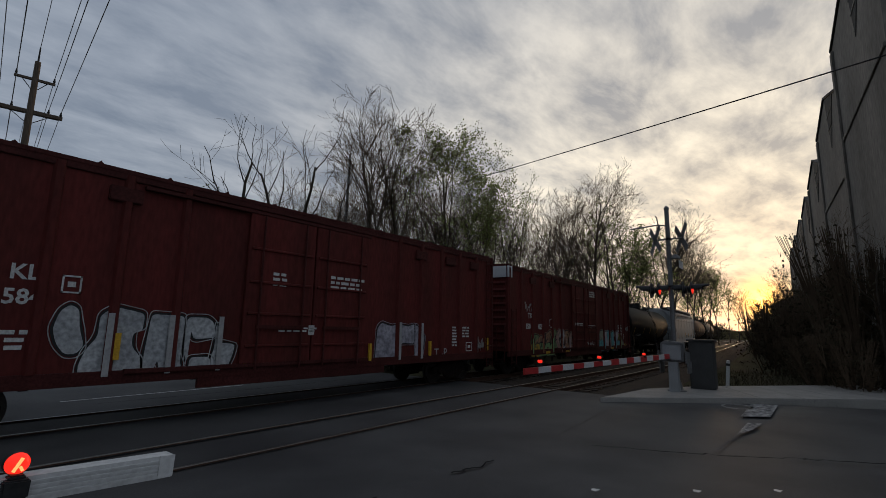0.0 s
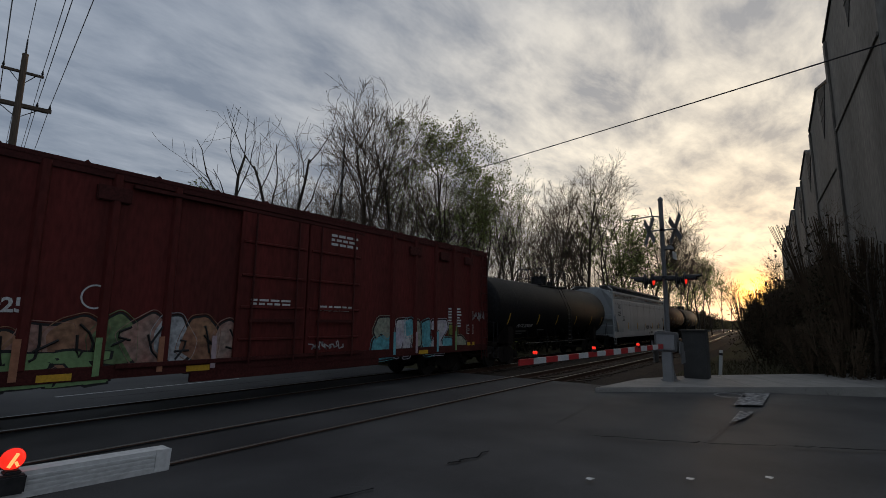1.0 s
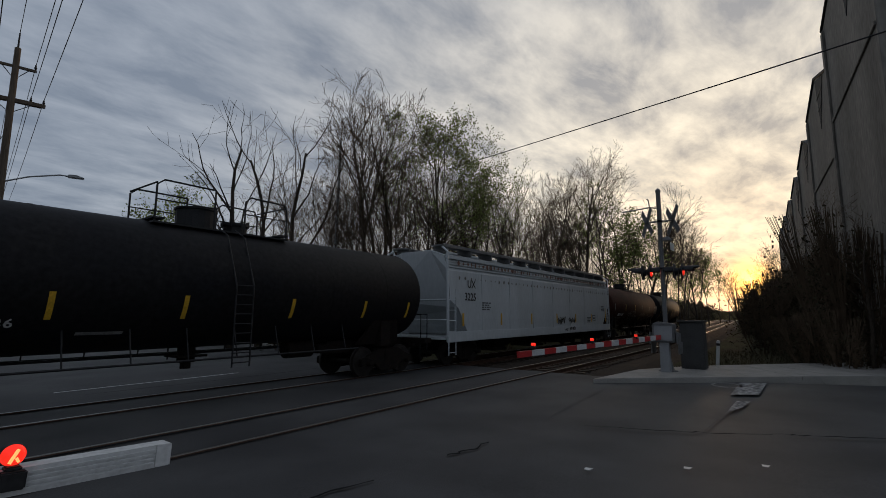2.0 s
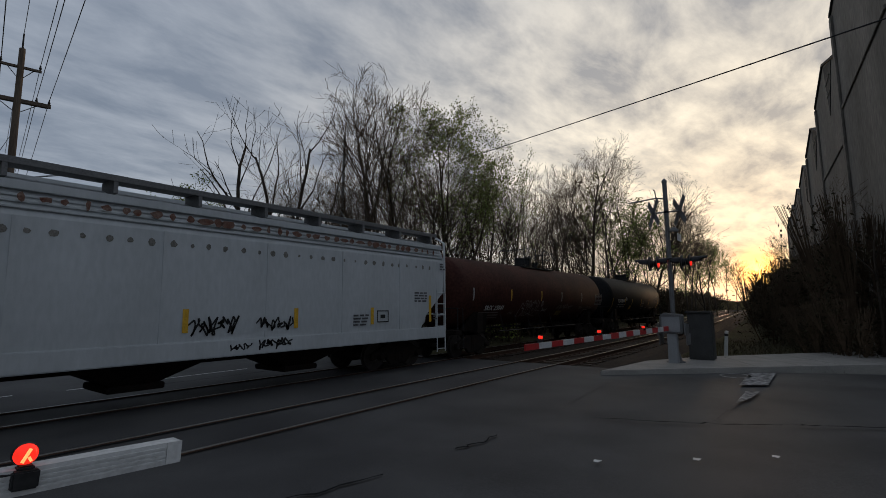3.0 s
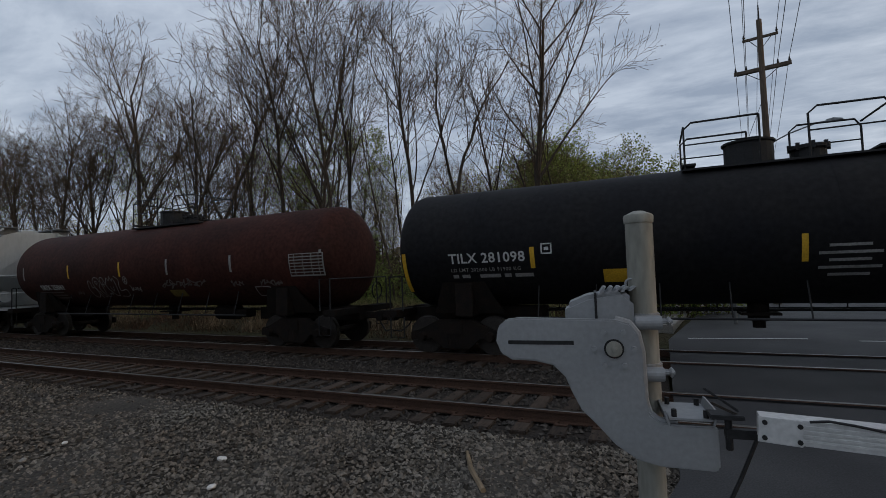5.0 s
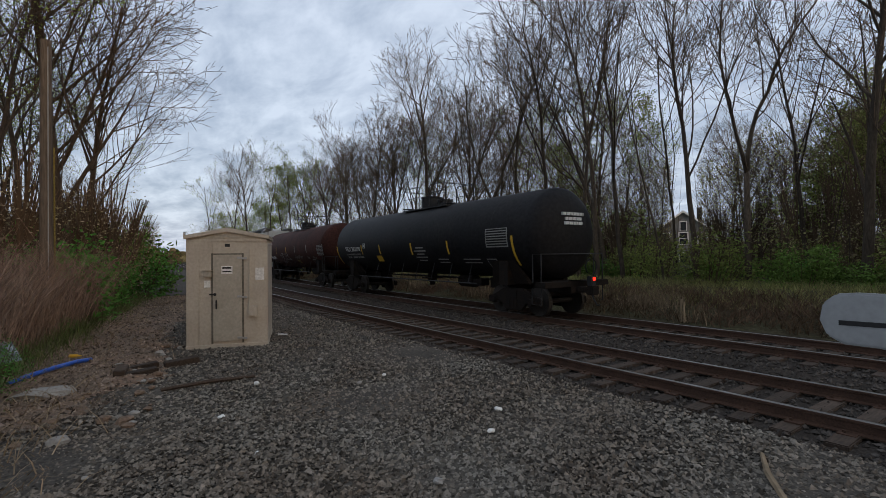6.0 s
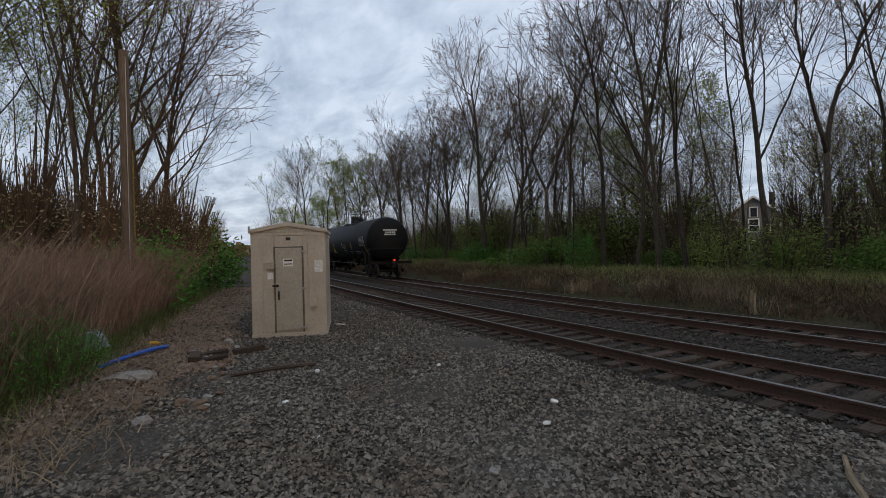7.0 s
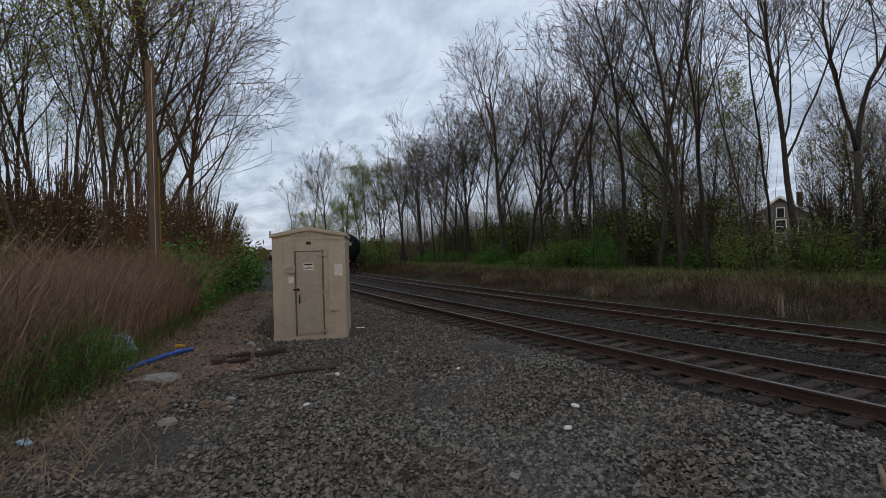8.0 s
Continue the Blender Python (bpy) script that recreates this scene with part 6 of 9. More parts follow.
def build_utility_pole():
    px, py = 5.2, 28.0
    g = thing("utility_pole", "weathered wooden utility pole with two crossarms and a street lamp", "utility pole", at=pose(px, py, -0.4, 0, 0, -12))
    top = 14.5
    part("pole", Shape().tube([(0, 0, 0), (0, 0, top)], [0.19, 0.12], 14), POLEWOOD, g, smooth=True)
    for z, w in ((top - 2.5, 1.2), (top - 0.9, 0.75)):
        part("crossarm", Shape().box(-w, w, -0.06, 0.06, z - 0.09, z + 0.09).box(-w * 0.9, w * 0.9, 0.14, 0.2, z - 0.07, z + 0.07) if w > 1 else Shape().box(-w, w, -0.05, 0.05, z - 0.06, z + 0.06), POLEWOOD, g, "wooden crossarm", 0.01)
        ins = []
        for x in ((-w + 0.08, -w * 0.55, w * 0.55, w - 0.08) if w > 1 else (-w + 0.06, w - 0.06)):
            part("insulator", Shape().tube([(x, 0, z + 0.08), (x, 0, z + 0.16), (x, 0, z + 0.2), (x, 0, z + 0.3)], [0.03, 0.06, 0.04, 0.03], 10), BLACKMETAL, g)
        part("brace", Shape().tube([(-w * 0.6, 0.05, z - 0.05), (0, 0.08, z - 0.6), (w * 0.6, 0.05, z - 0.05)], 0.02, 6), BLACKMETAL, g)
    part("ridge_pin", Shape().tube([(0, 0, top), (0, 0, top + 0.75)], [0.04, 0.03], 8), BLACKMETAL, g)
    la = part("lamp_arm", Shape().tube([(0.12, 0, 8.2), (0.9, 0, 8.55), (2.0, 0, 8.85), (2.35, 0, 8.85)], 0.035, 8), ALUMINIUM, g, "curved street lamp bracket")
    part("lamp_head", Shape().prism([(2.3, 8.78), (2.95, 8.8), (2.95, 8.86), (2.6, 8.96), (2.3, 8.92)], "y", -0.12, 0.12), ALUMINIUM, la, "cobra-head lamp, unlit", 0.03)
    pv = part("solar_panel", Shape().box(-0.75, 0.75, -0.45, 0.45, 0, 0.05, pose(0.3, -0.35, 6.6, -28, 8, 0)), BLACKMETAL, g, "small tilted solar panel", 0.008)
    part("panel_bracket", Shape().tube([(0.05, -0.1, 6.3), (0.3, -0.35, 6.58)], 0.03, 6), BLACKMETAL, pv)
    d = Vector((math.sin(radians(9)), math.cos(radians(9)), 0))
    q = Vector((d.y, -d.x, 0))
    base = Vector((px, py, -0.4))
    wires = [(-1.12, top - 2.2), (-0.66, top - 2.2), (0.66, top - 2.2), (1.12, top - 2.2), (-0.69, top - 0.6), (0.69, top - 0.6), (0, top + 0.75)]
    for k, (o, z) in enumerate(wires):
        a = base + q * o + Vector((0, 0, z))
        near = a - d * 46 + Vector((0, 0, 0.3))
        far = a + d * 42
        w = Shape().tube(sag(near, a, 0.5), 0.014, 5, False).tube(sag(a, far, 0.6), 0.014, 5, False)
        tagged(part("power_line", w, BLACKMETAL), "thin black overhead power line along the road", "wire", "overhead wires")
    # a lower cable bundle and a guy
    a = base + Vector((0, 0, 7.4))
    tagged(part("guy_wire", Shape().tube([base + Vector((-3.5, 6, 0.3)), base + Vector((0, 0, 10.6))], 0.012, 5), BLACKMETAL), "thin steel guy wire to the pole", "wire")
    pole2 = thing("utility_pole", "distant wooden utility pole beside the road", "utility pole", at=pose(px + d.x * 42, py + d.y * 42, -0.4, 0, 0, -12))
    part("pole", Shape().tube([(0, 0, 0), (0, 0, 14.2)], [0.19, 0.12], 10), POLEWOOD, pole2, smooth=True)
    part("crossarm", Shape().box(-1.2, 1.2, -0.06, 0.06, 11.6, 11.8), POLEWOOD, pole2)
    back = thing("utility_pole", "wooden utility pole behind the viewer beside the road", "utility pole", at=pose(px - d.x * 46, py - d.y * 46, -0.3, 0, 0, -12))
    part("pole", Shape().tube([(0, 0, 0), (0, 0, 14.2)], [0.19, 0.12], 10), POLEWOOD, back, smooth=True)
    part("crossarm", Shape().box(-1.2, 1.2, -0.06, 0.06, 11.6, 11.8), POLEWOOD, back)


def ray_at(az, el, dist):
    a, e = radians(az), radians(el)
    return Vector((-math.sin(a) * dist, math.cos(a) * dist, EYE + math.tan(e) * dist))


def build_cable_across():
    # single cable from a pole beyond the tracks over the road to one on the near side
    a, b = ray_at(-52.9, 16.8, 36), ray_at(-97.3, 24.1, 17)
    a, b = a + (a - b) * 0.4, b + (b - a) * 0.4
    tagged(part("overhead_cable", Shape().tube(sag(a, b, 0.15, 24), 0.022, 6, False), BLACKMETAL), "thick black cable crossing over the road and tracks", "wire")
    p = ray_at(-41.0, 20.3, 33)
    p = thing("slim_pole", "slim grey metal pole among the trees", "pole", at=pose(p.x, p.y, -0.4, 0, 1.5, 0))
    part("shaft", Shape().tube([(0, 0, 0), (0, 0, 14.5)], [0.15, 0.09], 10), ALUMINIUM, p, smooth=True)
    for e in (a, b):
        q = thing("utility_pole", "wooden utility pole that holds the crossing cable", "utility pole", at=pose(e.x, e.y, -0.3))
        part("pole", Shape().tube([(0, 0, 0), (0, 0, e.z + 1.0)], [0.17, 0.12], 10), POLEWOOD, q, smooth=True)


# ---- the old mill with a saw-tooth roof ----
def build_mill():
    g = thing("mill_building", "old grey stucco mill with a stepped saw-tooth roof line", "factory building", at=pose(0.28, -4.4, -0.4, 0, 0, 4))
    # local x runs away along the track, local y = 0 is the wall towards the track
    depth = 24.0
    ends = [20.5, 30.9, 40.6, 49.6, 58.4, 67.0, 75.5, 84.0]
    eaves = [19.4, 17.2, 15.6, 14.5, 13.8, 13.4, 13.2, 13.0]
    for k in range(1, len(ends)):
        x0, x1, low = ends[k - 1], ends[k], eaves[k]
        high, near = low + 0.85, low - 0.55
        prof = [(x0, 0), (x1, 0), (x1, low), (x1 - 5.2, high), (x0, near)]
        w = part("bay_wall", Shape().prism(prof, "y", -0.4, 0.0), STUCCO, g, "stained stucco wall of one bay")
        cap = [(x0, near), (x1 - 5.2, high), (x1 + 0.08, low), (x1 + 0.08, low + 0.14), (x1 - 5.2, high + 0.14), (x0, near + 0.14)]
        part("coping", Shape().prism(cap, "y", -0.46, 0.09), ROOFDARK, w, "dark metal coping", 0.01)
        part("roof_deck", Shape().prism([(x0, near - 0.25), (x1 - 5.2, high - 0.25), (x1, low - 0.25), (x1, low - 0.05), (x1 - 5.2, high - 0.05), (x0, near - 0.05)], "y", -depth, -0.4), ROOFDARK, g)
        part("step_wall", Shape().box(x0, x0 + 0.3, -depth, -0.4, 0 if k == 1 else low - 3.5, near - 0.25), STUCCO, g)
        part("end_face", Shape().box(x1 - 0.3, x1, -depth, -0.4, low - 3.5, low - 0.25), STUCCO, g)
        # hanging wedge of old glazing under the roof line
        tri = [(x1 - 8.3, high - 0.95), (x1 - 5.4, high - 0.22), (x1 - 6.2, high - 3.4)]
        gl = part("wall_light", Shape().prism(tri, "y", 0.004, 0.03), SOOTGLASS, w, "dark wedge-shaped glazing")
        bars = Shape()
        for a in (0.3, 0.6):
            bars.box(x1 - 7.9 + 1.5 * a, x1 - 5.5 - 0.6 * a, 0.03, 0.06, high - 0.7 - 2.6 * a, high - 0.62 - 2.6 * a)
        part("glazing_bar", bars, STUCCO, gl)
        for z, h2 in ((low - 5.2, 0.16), (4.6, 0.2)):
            part("string_course", Shape().box(x0 + 0.02, x1 - 0.02, 0.0, 0.07, z, z + h2), STUCCO, w, "", 0.02)
        part("pilaster", Shape().box(x1 - 0.62, x1 - 0.02, 0.0, 0.11, 0, low - 0.2), STUCCO, w, "", 0.03)
    part("end_wall", Shape().box(ends[-1], ends[-1] + 0.4, -depth, 0, 0, 12.6), STUCCO, g)
    part("rear_wall", Shape().box(ends[0], ends[-1], -depth - 0.4, -depth, 0, 12.8), STUCCO, g)


# ---- kerbs, pavements, markings ----
def build_pavements():
    # concrete corner with a raised kerb on the far side of the road
    kerb = [(14.5, 4.9), (17.2, 2.0), (21.0, -2.4), (27.0, -9.0), (60, -45)]
    back = [(63, -42), (30.5, -6.4), (24.2, -0.2), (20.2, 3.3), (17.9, 4.5)]
    out = kerb + back
    p = setting("pavement", Shape().prism(out, "z", -0.3, 0.09), CONCRETE, "pale concrete pavement slab beside the crossing", "pavement", bevel=0.02)
    jn = Shape()
    for t in (0.18, 0.42, 0.66, 0.9):
        a = Vector((kerb[1][0], kerb[1][1])).lerp(Vector(kerb[2]), t)
        b = Vector((20.2, 3.3)).lerp(Vector((24.2, -0.2)), t)
        d = (b - a).normalized()
        nrm = Vector((-d.y, d.x)) * 0.012
        jn.add([(*(a + nrm), 0.0935), (*(a - nrm), 0.0935), (*(b - nrm), 0.0935), (*(b + nrm), 0.0935)], [(0, 1, 2, 3)])
    part("joint", jn, ASPHALT, p, "dark slab joints")
    # island by the gate and pavement along the near side
    isl = [(0.75, 4.35), (1.0, 4.62), (1.6, 4.78), (2.25, 4.72), (2.62, 4.4), (2.9, 3.6), (3.1, 1.0), (3.0, -6), (-0.2, -6), (-0.1, 1.5), (0.2, 3.4)]
    setting("kerb_island", Shape().prism(isl, "z", -0.3, 0.07), CONCRETE, "worn concrete pavement end near the gate", "pavement", bevel=0.02)
    setting("kerb_stone", Shape().prism([(2.25, 4.80), (2.45, 4.72), (3.28, 2.5), (3.42, -6), (3.15, -6), (3.02, 2.4)], "z", -0.3, 0.10), CONCRETE, "lighter kerb stone at the road edge", "kerb", bevel=0.015)
    # far pavement beyond the tracks
    setting("pavement_far", Shape().prism([(-1.2, 18.2), (0.3, 18.0), (2.2, 30), (6.5, 58), (4.8, 58), (-0.8, 30)], "z", -0.45, -0.02), CONCRETE, "pale pavement on the other side of the tracks", "pavement", bevel=0.02)
    setting("pavement_far_east", Shape().prism([(18.2, 21), (19.8, 21), (20.9, 30), (25.0, 58), (23.2, 58), (18.9, 30)], "z", -0.45, -0.02), CONCRETE, "pale pavement beside the far road edge", "pavement", bevel=0.02)

    def strip(name, a, b, w, label, mat=WHITEPAINT, z=-0.022):
        a, b = Vector(a), Vector(b)
        d = (b - a).normalized()
        nrm = Vector((-d.y, d.x)) * w / 2
        sh = Shape()
        n = max(1, int((b - a).length / 0.5))
        for i in range(n):
            p0, p1 = a.lerp(b, i / n), a.lerp(b, (i + 1) / n)
            sh.add([(*(p0 + nrm), z), (*(p0 - nrm), z), (*(p1 - nrm), z), (*(p1 + nrm), z)], [(0, 1, 2, 3)])
        return setting(name, sh, mat, label, "road marking")
    # worn stop block, manhole ring and thin seams
    mk = Shape().add([(14.48, 1.40, -0.02), (14.89, 0.82, -0.02), (17.58, 0.78, -0.02), (17.16, 1.42, -0.02)], [(0, 1, 2, 3)])
    setting("stop_block", mk, WORNPAINT, "worn white painted block on the road", "road marking")
    mk = Shape().add([(11.85, 1.21, -0.02), (12.68, 1.0, -0.02), (13.72, 0.91, -0.02), (13.62, 1.18, -0.02)], [(0, 1, 2, 3)])
    setting("worn_mark", mk, WORNPAINT, "scuffed remnant of white road paint", "road marking")
    ring = Shape()
    n = 40
    vs = []
    for k in range(n):
        a = 2 * math.pi * k / n
        for r in (0.36, 0.44):
            vs.append((16.35 + r * 1.15 * math.cos(a), 1.68 + r * 0.9 * math.sin(a), -0.02))
    ring.add(vs, [(2 * k, 2 * k + 1, 2 * ((k + 1) % n) + 1, 2 * ((k + 1) % n)) for k in range(n)])
    setting("manhole_ring", ring, WORNPAINT, "pale ring round a manhole cover in the road", "manhole")
    strip("lane_line", (9.9, 1.31), (12.5, 1.17), 0.03, "faint worn lane line", FAINTLINE)
    strip("lane_line", (9.5, 4.0), (14.0, 4.3), 0.022, "faint worn lane line", FAINTLINE)
    strip("lane_line", (15.23, 0.76), (16.2, -1.6), 0.05, "faint worn lane line", FAINTLINE)
    strip("edge_line", (0.6, 14.9), (3.4, 15.3), 0.10, "thin white line beyond the tracks")
    strip("edge_line", (4.4, 15.1), (9.5, 15.3), 0.10, "thin white line beyond the tracks")
    # tar seams and cracks
    rng = random.Random(12)
    for pts in (((9.0, 3.1), (9.28, 2.41), (9.57, 1.62), (9.94, 0.89), (10.37, 0.2), (10.62, -0.25), (11.4, -1.8)), ((6.0, 4.02), (6.5, 3.9), (7.18, 3.96)), ((3.2, 4.5), (3.88, 4.29), (4.81, 4.11)), ((4.8, 14.2), (9.5, 14.1), (14, 14.4))):
        sh = Shape()
        line = []
        for a, b in zip(pts, pts[1:]):
            for i in range(6):
                q = Vector(a).lerp(Vector(b), i / 6)
                line.append((q.x + rng.uniform(-0.05, 0.05), q.y + rng.uniform(-0.05, 0.05), -0.024))
        vs = []
        for i, q in enumerate(line):
            w = rng.uniform(0.010, 0.034)
            vs += [(q[0] + w * 0.7, q[1] + w * 0.7, q[2]), (q[0] - w * 0.7, q[1] - w * 0.7, q[2])]
        sh.add(vs, [(2 * i, 2 * i + 1, 2 * i + 3, 2 * i + 2) for i in range(len(line) - 1)])
        setting("tar_seam", sh, TAR, "dark tar-filled crack in the asphalt", "road crack")
    for x, y in ((7.42, 1.17), (8.14, 0.35), (6.6, 2.2)):
        setting("paint_fleck", Shape().add([(x - 0.05, y - 0.03, -0.02), (x + 0.06, y - 0.05, -0.02), (x + 0.05, y + 0.05, -0.02), (x - 0.04, y + 0.04, -0.02)], [(0, 1, 2, 3)]), WHITEPAINT, "small white fleck of paint on the asphalt", "road marking")
    # flangeway gaps beside the rails in the road
    for lane in (NEAR_Y, FAR_Y):
        for o, wd in ((-0.7535 + 0.075, 0.07), (0.7535 - 0.075, 0.07), (-0.7535 - 0.06, 0.03), (0.7535 + 0.06, 0.03)):
            sh = sweep([(o - wd / 2, -0.02), (o + wd / 2, -0.02)], along(lane, ROAD_W, ROAD_E, 1), None, False)
            setting("flangeway", sh, TAR, "black rubber-lined gap beside the rail", "rail gap")
    mk = thing("marker_post", "thin white marker post leaning in the ballast", "post", at=pose(22.8, 2.7, -0.2, 6, -8, 0))
    part("post", Shape().box(-0.05, 0.05, -0.06, 0.06, 0, 1.15), ARMWHITE, mk, "", 0.01)
    part("band", Shape().box(-0.054, 0.054, -0.064, 0.064, 0.95, 1.05), BLACKMETAL, mk)


# ---- road traffic far beyond the tracks ----
def build_sedan(m, mat, lights=True):
    c = thing("car", "small car waiting far up the road with its headlights on", "car", "waiting cars", at=m)
    side = [(-2.1, 0.35), (-2.15, 0.75), (-1.9, 0.92), (-1.2, 0.98), (-0.6, 1.42), (0.7, 1.45), (1.5, 1.0), (2.1, 0.9), (2.15, 0.35)]
    part("body", Shape().prism(side, "y", -0.85, 0.85), mat, c, "", 0.06)
    part("windscreen", Shape().add([(-1.2, -0.7, 1.0), (-1.2, 0.7, 1.0), (-0.62, 0.62, 1.43), (-0.62, -0.62, 1.43)], [(0, 1, 2, 3)]), GLASSDARK, c)
    for s in (-1, 1):
        part("side_window", Shape().box(-0.7, 0.9, s * 0.86 - 0.01, s * 0.86 + 0.01, 1.0, 1.36), GLASSDARK, c)
        hl = Shape().box(-2.2, -2.14, s * 0.6 - 0.17, s * 0.6 + 0.17, 0.62, 0.78)
        part("headlight", hl, HEADLIGHT if lights else GLASSDARK, c, "lit headlight")
        for x in (-1.35, 1.35):
            wh = part("wheel", Shape().tube([(x, s * 0.72, 0.32), (x, s * 0.88, 0.32)], 0.32, 18), BLACKMETAL, c)
            part("rim", Shape().tube([(x, s * 0.875, 0.32), (x, s * 0.89, 0.32)], 0.2, 14), ALUMINIUM, wh)
    part("bumper", Shape().box(-2.22, -2.12, -0.8, 0.8, 0.35, 0.52), BLACKMETAL, c, "", 0.02)


# ---- houses far behind the trees ----
def build_house(m, w, d, h, gable, wall, label, front_windows=True):
    g = thing("house", label, "house", "houses behind the trees", at=m)
    bd = part("wall", Shape().prism([(-w / 2, 0), (w / 2, 0), (w / 2, h), (0, h + gable), (-w / 2, h)], "y", 0, d), wall, g, "clapboard siding walls")
    for s in (-1, 1):
        part("roof", Shape().prism([(s * (w / 2 + 0.35), h - 0.25), (s * (w / 2 + 0.35), h - 0.05), (0, h + gable + 0.2), (0, h + gable)], "y", -0.35, d + 0.3), ROOFDARK, g, "dark shingle roof")
        part("bargeboard", Shape().prism([(s * (w / 2 + 0.37), h - 0.3), (s * (w / 2 + 0.37), h - 0.02), (0, h + gable + 0.24), (0, h + gable - 0.05)], "y", -0.42, -0.34), HOUSEWHITE, g, "white bargeboard")
    xs = [-w * 0.3, 0, w * 0.3]
    for z in ((1.0, 3.7) if h > 4 else (1.0,)):
        for x in xs:
            wn = part("window", Shape().box(x - 0.5, x + 0.5, -0.05, 0.02, z, z + 1.5), GLASSDARK, g, "dark sash window")
            fr = Shape()
            for a, b, c, e in ((-0.6, -0.48, -0.1, 1.6), (0.48, 0.6, -0.1, 1.6), (-0.6, 0.6, -0.12, 0.0), (-0.6, 0.6, 1.5, 1.62), (-0.5, 0.5, 0.72, 0.78)):
                fr.box(x + a, x + b, -0.1, -0.03, z + c, z + e)
            part("window_frame", fr, HOUSEWHITE, wn)
    wn = part("window", Shape().box(-0.35, 0.35, -0.05, 0.02, h + 0.4, h + 1.5), GLASSDARK, g, "attic window")
    part("window_frame", Shape().box(-0.45, -0.35, -0.1, -0.03, h + 0.3, h + 1.6).box(0.35, 0.45, -0.1, -0.03, h + 0.3, h + 1.6).box(-0.45, 0.45, -0.1, -0.03, h + 1.5, h + 1.6), HOUSEWHITE, wn)
    part("chimney", Shape().box(w * 0.2, w * 0.2 + 0.7, d * 0.5, d * 0.5 + 0.7, h, h + gable + 1.0), ROOFDARK, g)


WORNPAINT = material("worn_road_paint", (0.36, 0.36, 0.35), 0.85, scale=7, vary=0.3, fine=30, bump=0.2, second=(0.075, 0.075, 0.077), spots=0.6, spec=0.1)
FAINTLINE = material("faint_road_line", (0.12, 0.12, 0.118), 0.9, scale=6, vary=0.3, fine=30, bump=0.2, second=(0.055, 0.055, 0.056), spec=0.1)
TAR = material("tar", (0.017, 0.017, 0.018), 0.95, scale=3, vary=0.3, fine=30, bump=0.2, spec=0.05)
HEADLIGHT = material("headlight_glow", (0.9, 0.9, 0.85), 0.3, emit=(1.0, 0.95, 0.85), strength=6.0, bump=0)
CARPAINT = material("car_paint", (0.30, 0.31, 0.33), 0.3, metal=0.3, scale=2, vary=0.08, fine=40, bump=0, coat=0.5)
CARDARK = material("car_paint_dark", (0.04, 0.045, 0.055), 0.3, metal=0.3, scale=2, vary=0.08, fine=40, bump=0, coat=0.5)

build_pavements()
build_gate()
build_signal(pose(18.0, 3.55, 0.05))
build_far_light()
build_cabinet()
build_shed()
build_utility_pole()
build_cable_across()
build_mill()
for k, (x, y) in enumerate(((14.2, 60), (17.4, 66), (15.8, 76), (19.5, 84))):
    build_sedan(pose(x, y, -0.1, 0, 0, 80), (CARPAINT, CARDARK)[k % 2])
build_house(pose(-33.6, 64, -0.6, 0, 0, 25), 7.5, 11, 5.2, 2.8, HOUSEGREY, "grey two-storey house with white window trim behind the trees")
build_house(pose(-41, 71, 0.4, 0, 0, 25), 10, 8, 3.0, 2.6, HOUSEWHITE, "low white house behind the trees")


BRUSH = material("brown_brush", (0.30, 0.235, 0.165), 0.9, scale=0.5, vary=0.35, fine=5, bump=0, island=0.4, second=(0.17, 0.15, 0.075))
# leaf colour darkened for backlit shade, opaque so no sunset comes through
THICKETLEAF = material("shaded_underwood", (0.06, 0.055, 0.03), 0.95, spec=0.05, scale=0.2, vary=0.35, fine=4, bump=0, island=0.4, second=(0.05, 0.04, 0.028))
MIDLEAF = material("budding_leaf", (0.30, 0.30, 0.12), 0.85, spec=0.05, through_light=0.5, scale=0.12, vary=0.35, fine=3, bump=0, island=0.45, second=(0.14, 0.115, 0.06))
BRAMBLE = material("bramble", (0.11, 0.066, 0.045), 0.95, spec=0.05, scale=0.35, vary=0.4, fine=3, bump=0, island=0.45, second=(0.085, 0.062, 0.038))
LIPGRASS = material("bank_grass_blade", (0.21, 0.225, 0.08), 0.85, spec=0.05, through_light=0.3, scale=0.3, vary=0.35, fine=3, bump=0, island=0.45, second=(0.20, 0.165, 0.09))
BRIGHTLEAF = material("bright_shrub_leaf", (0.11, 0.27, 0.055), 0.7, spec=0.1, through_light=0.4, scale=0.5, vary=0.3, fine=5, bump=0, island=0.4)


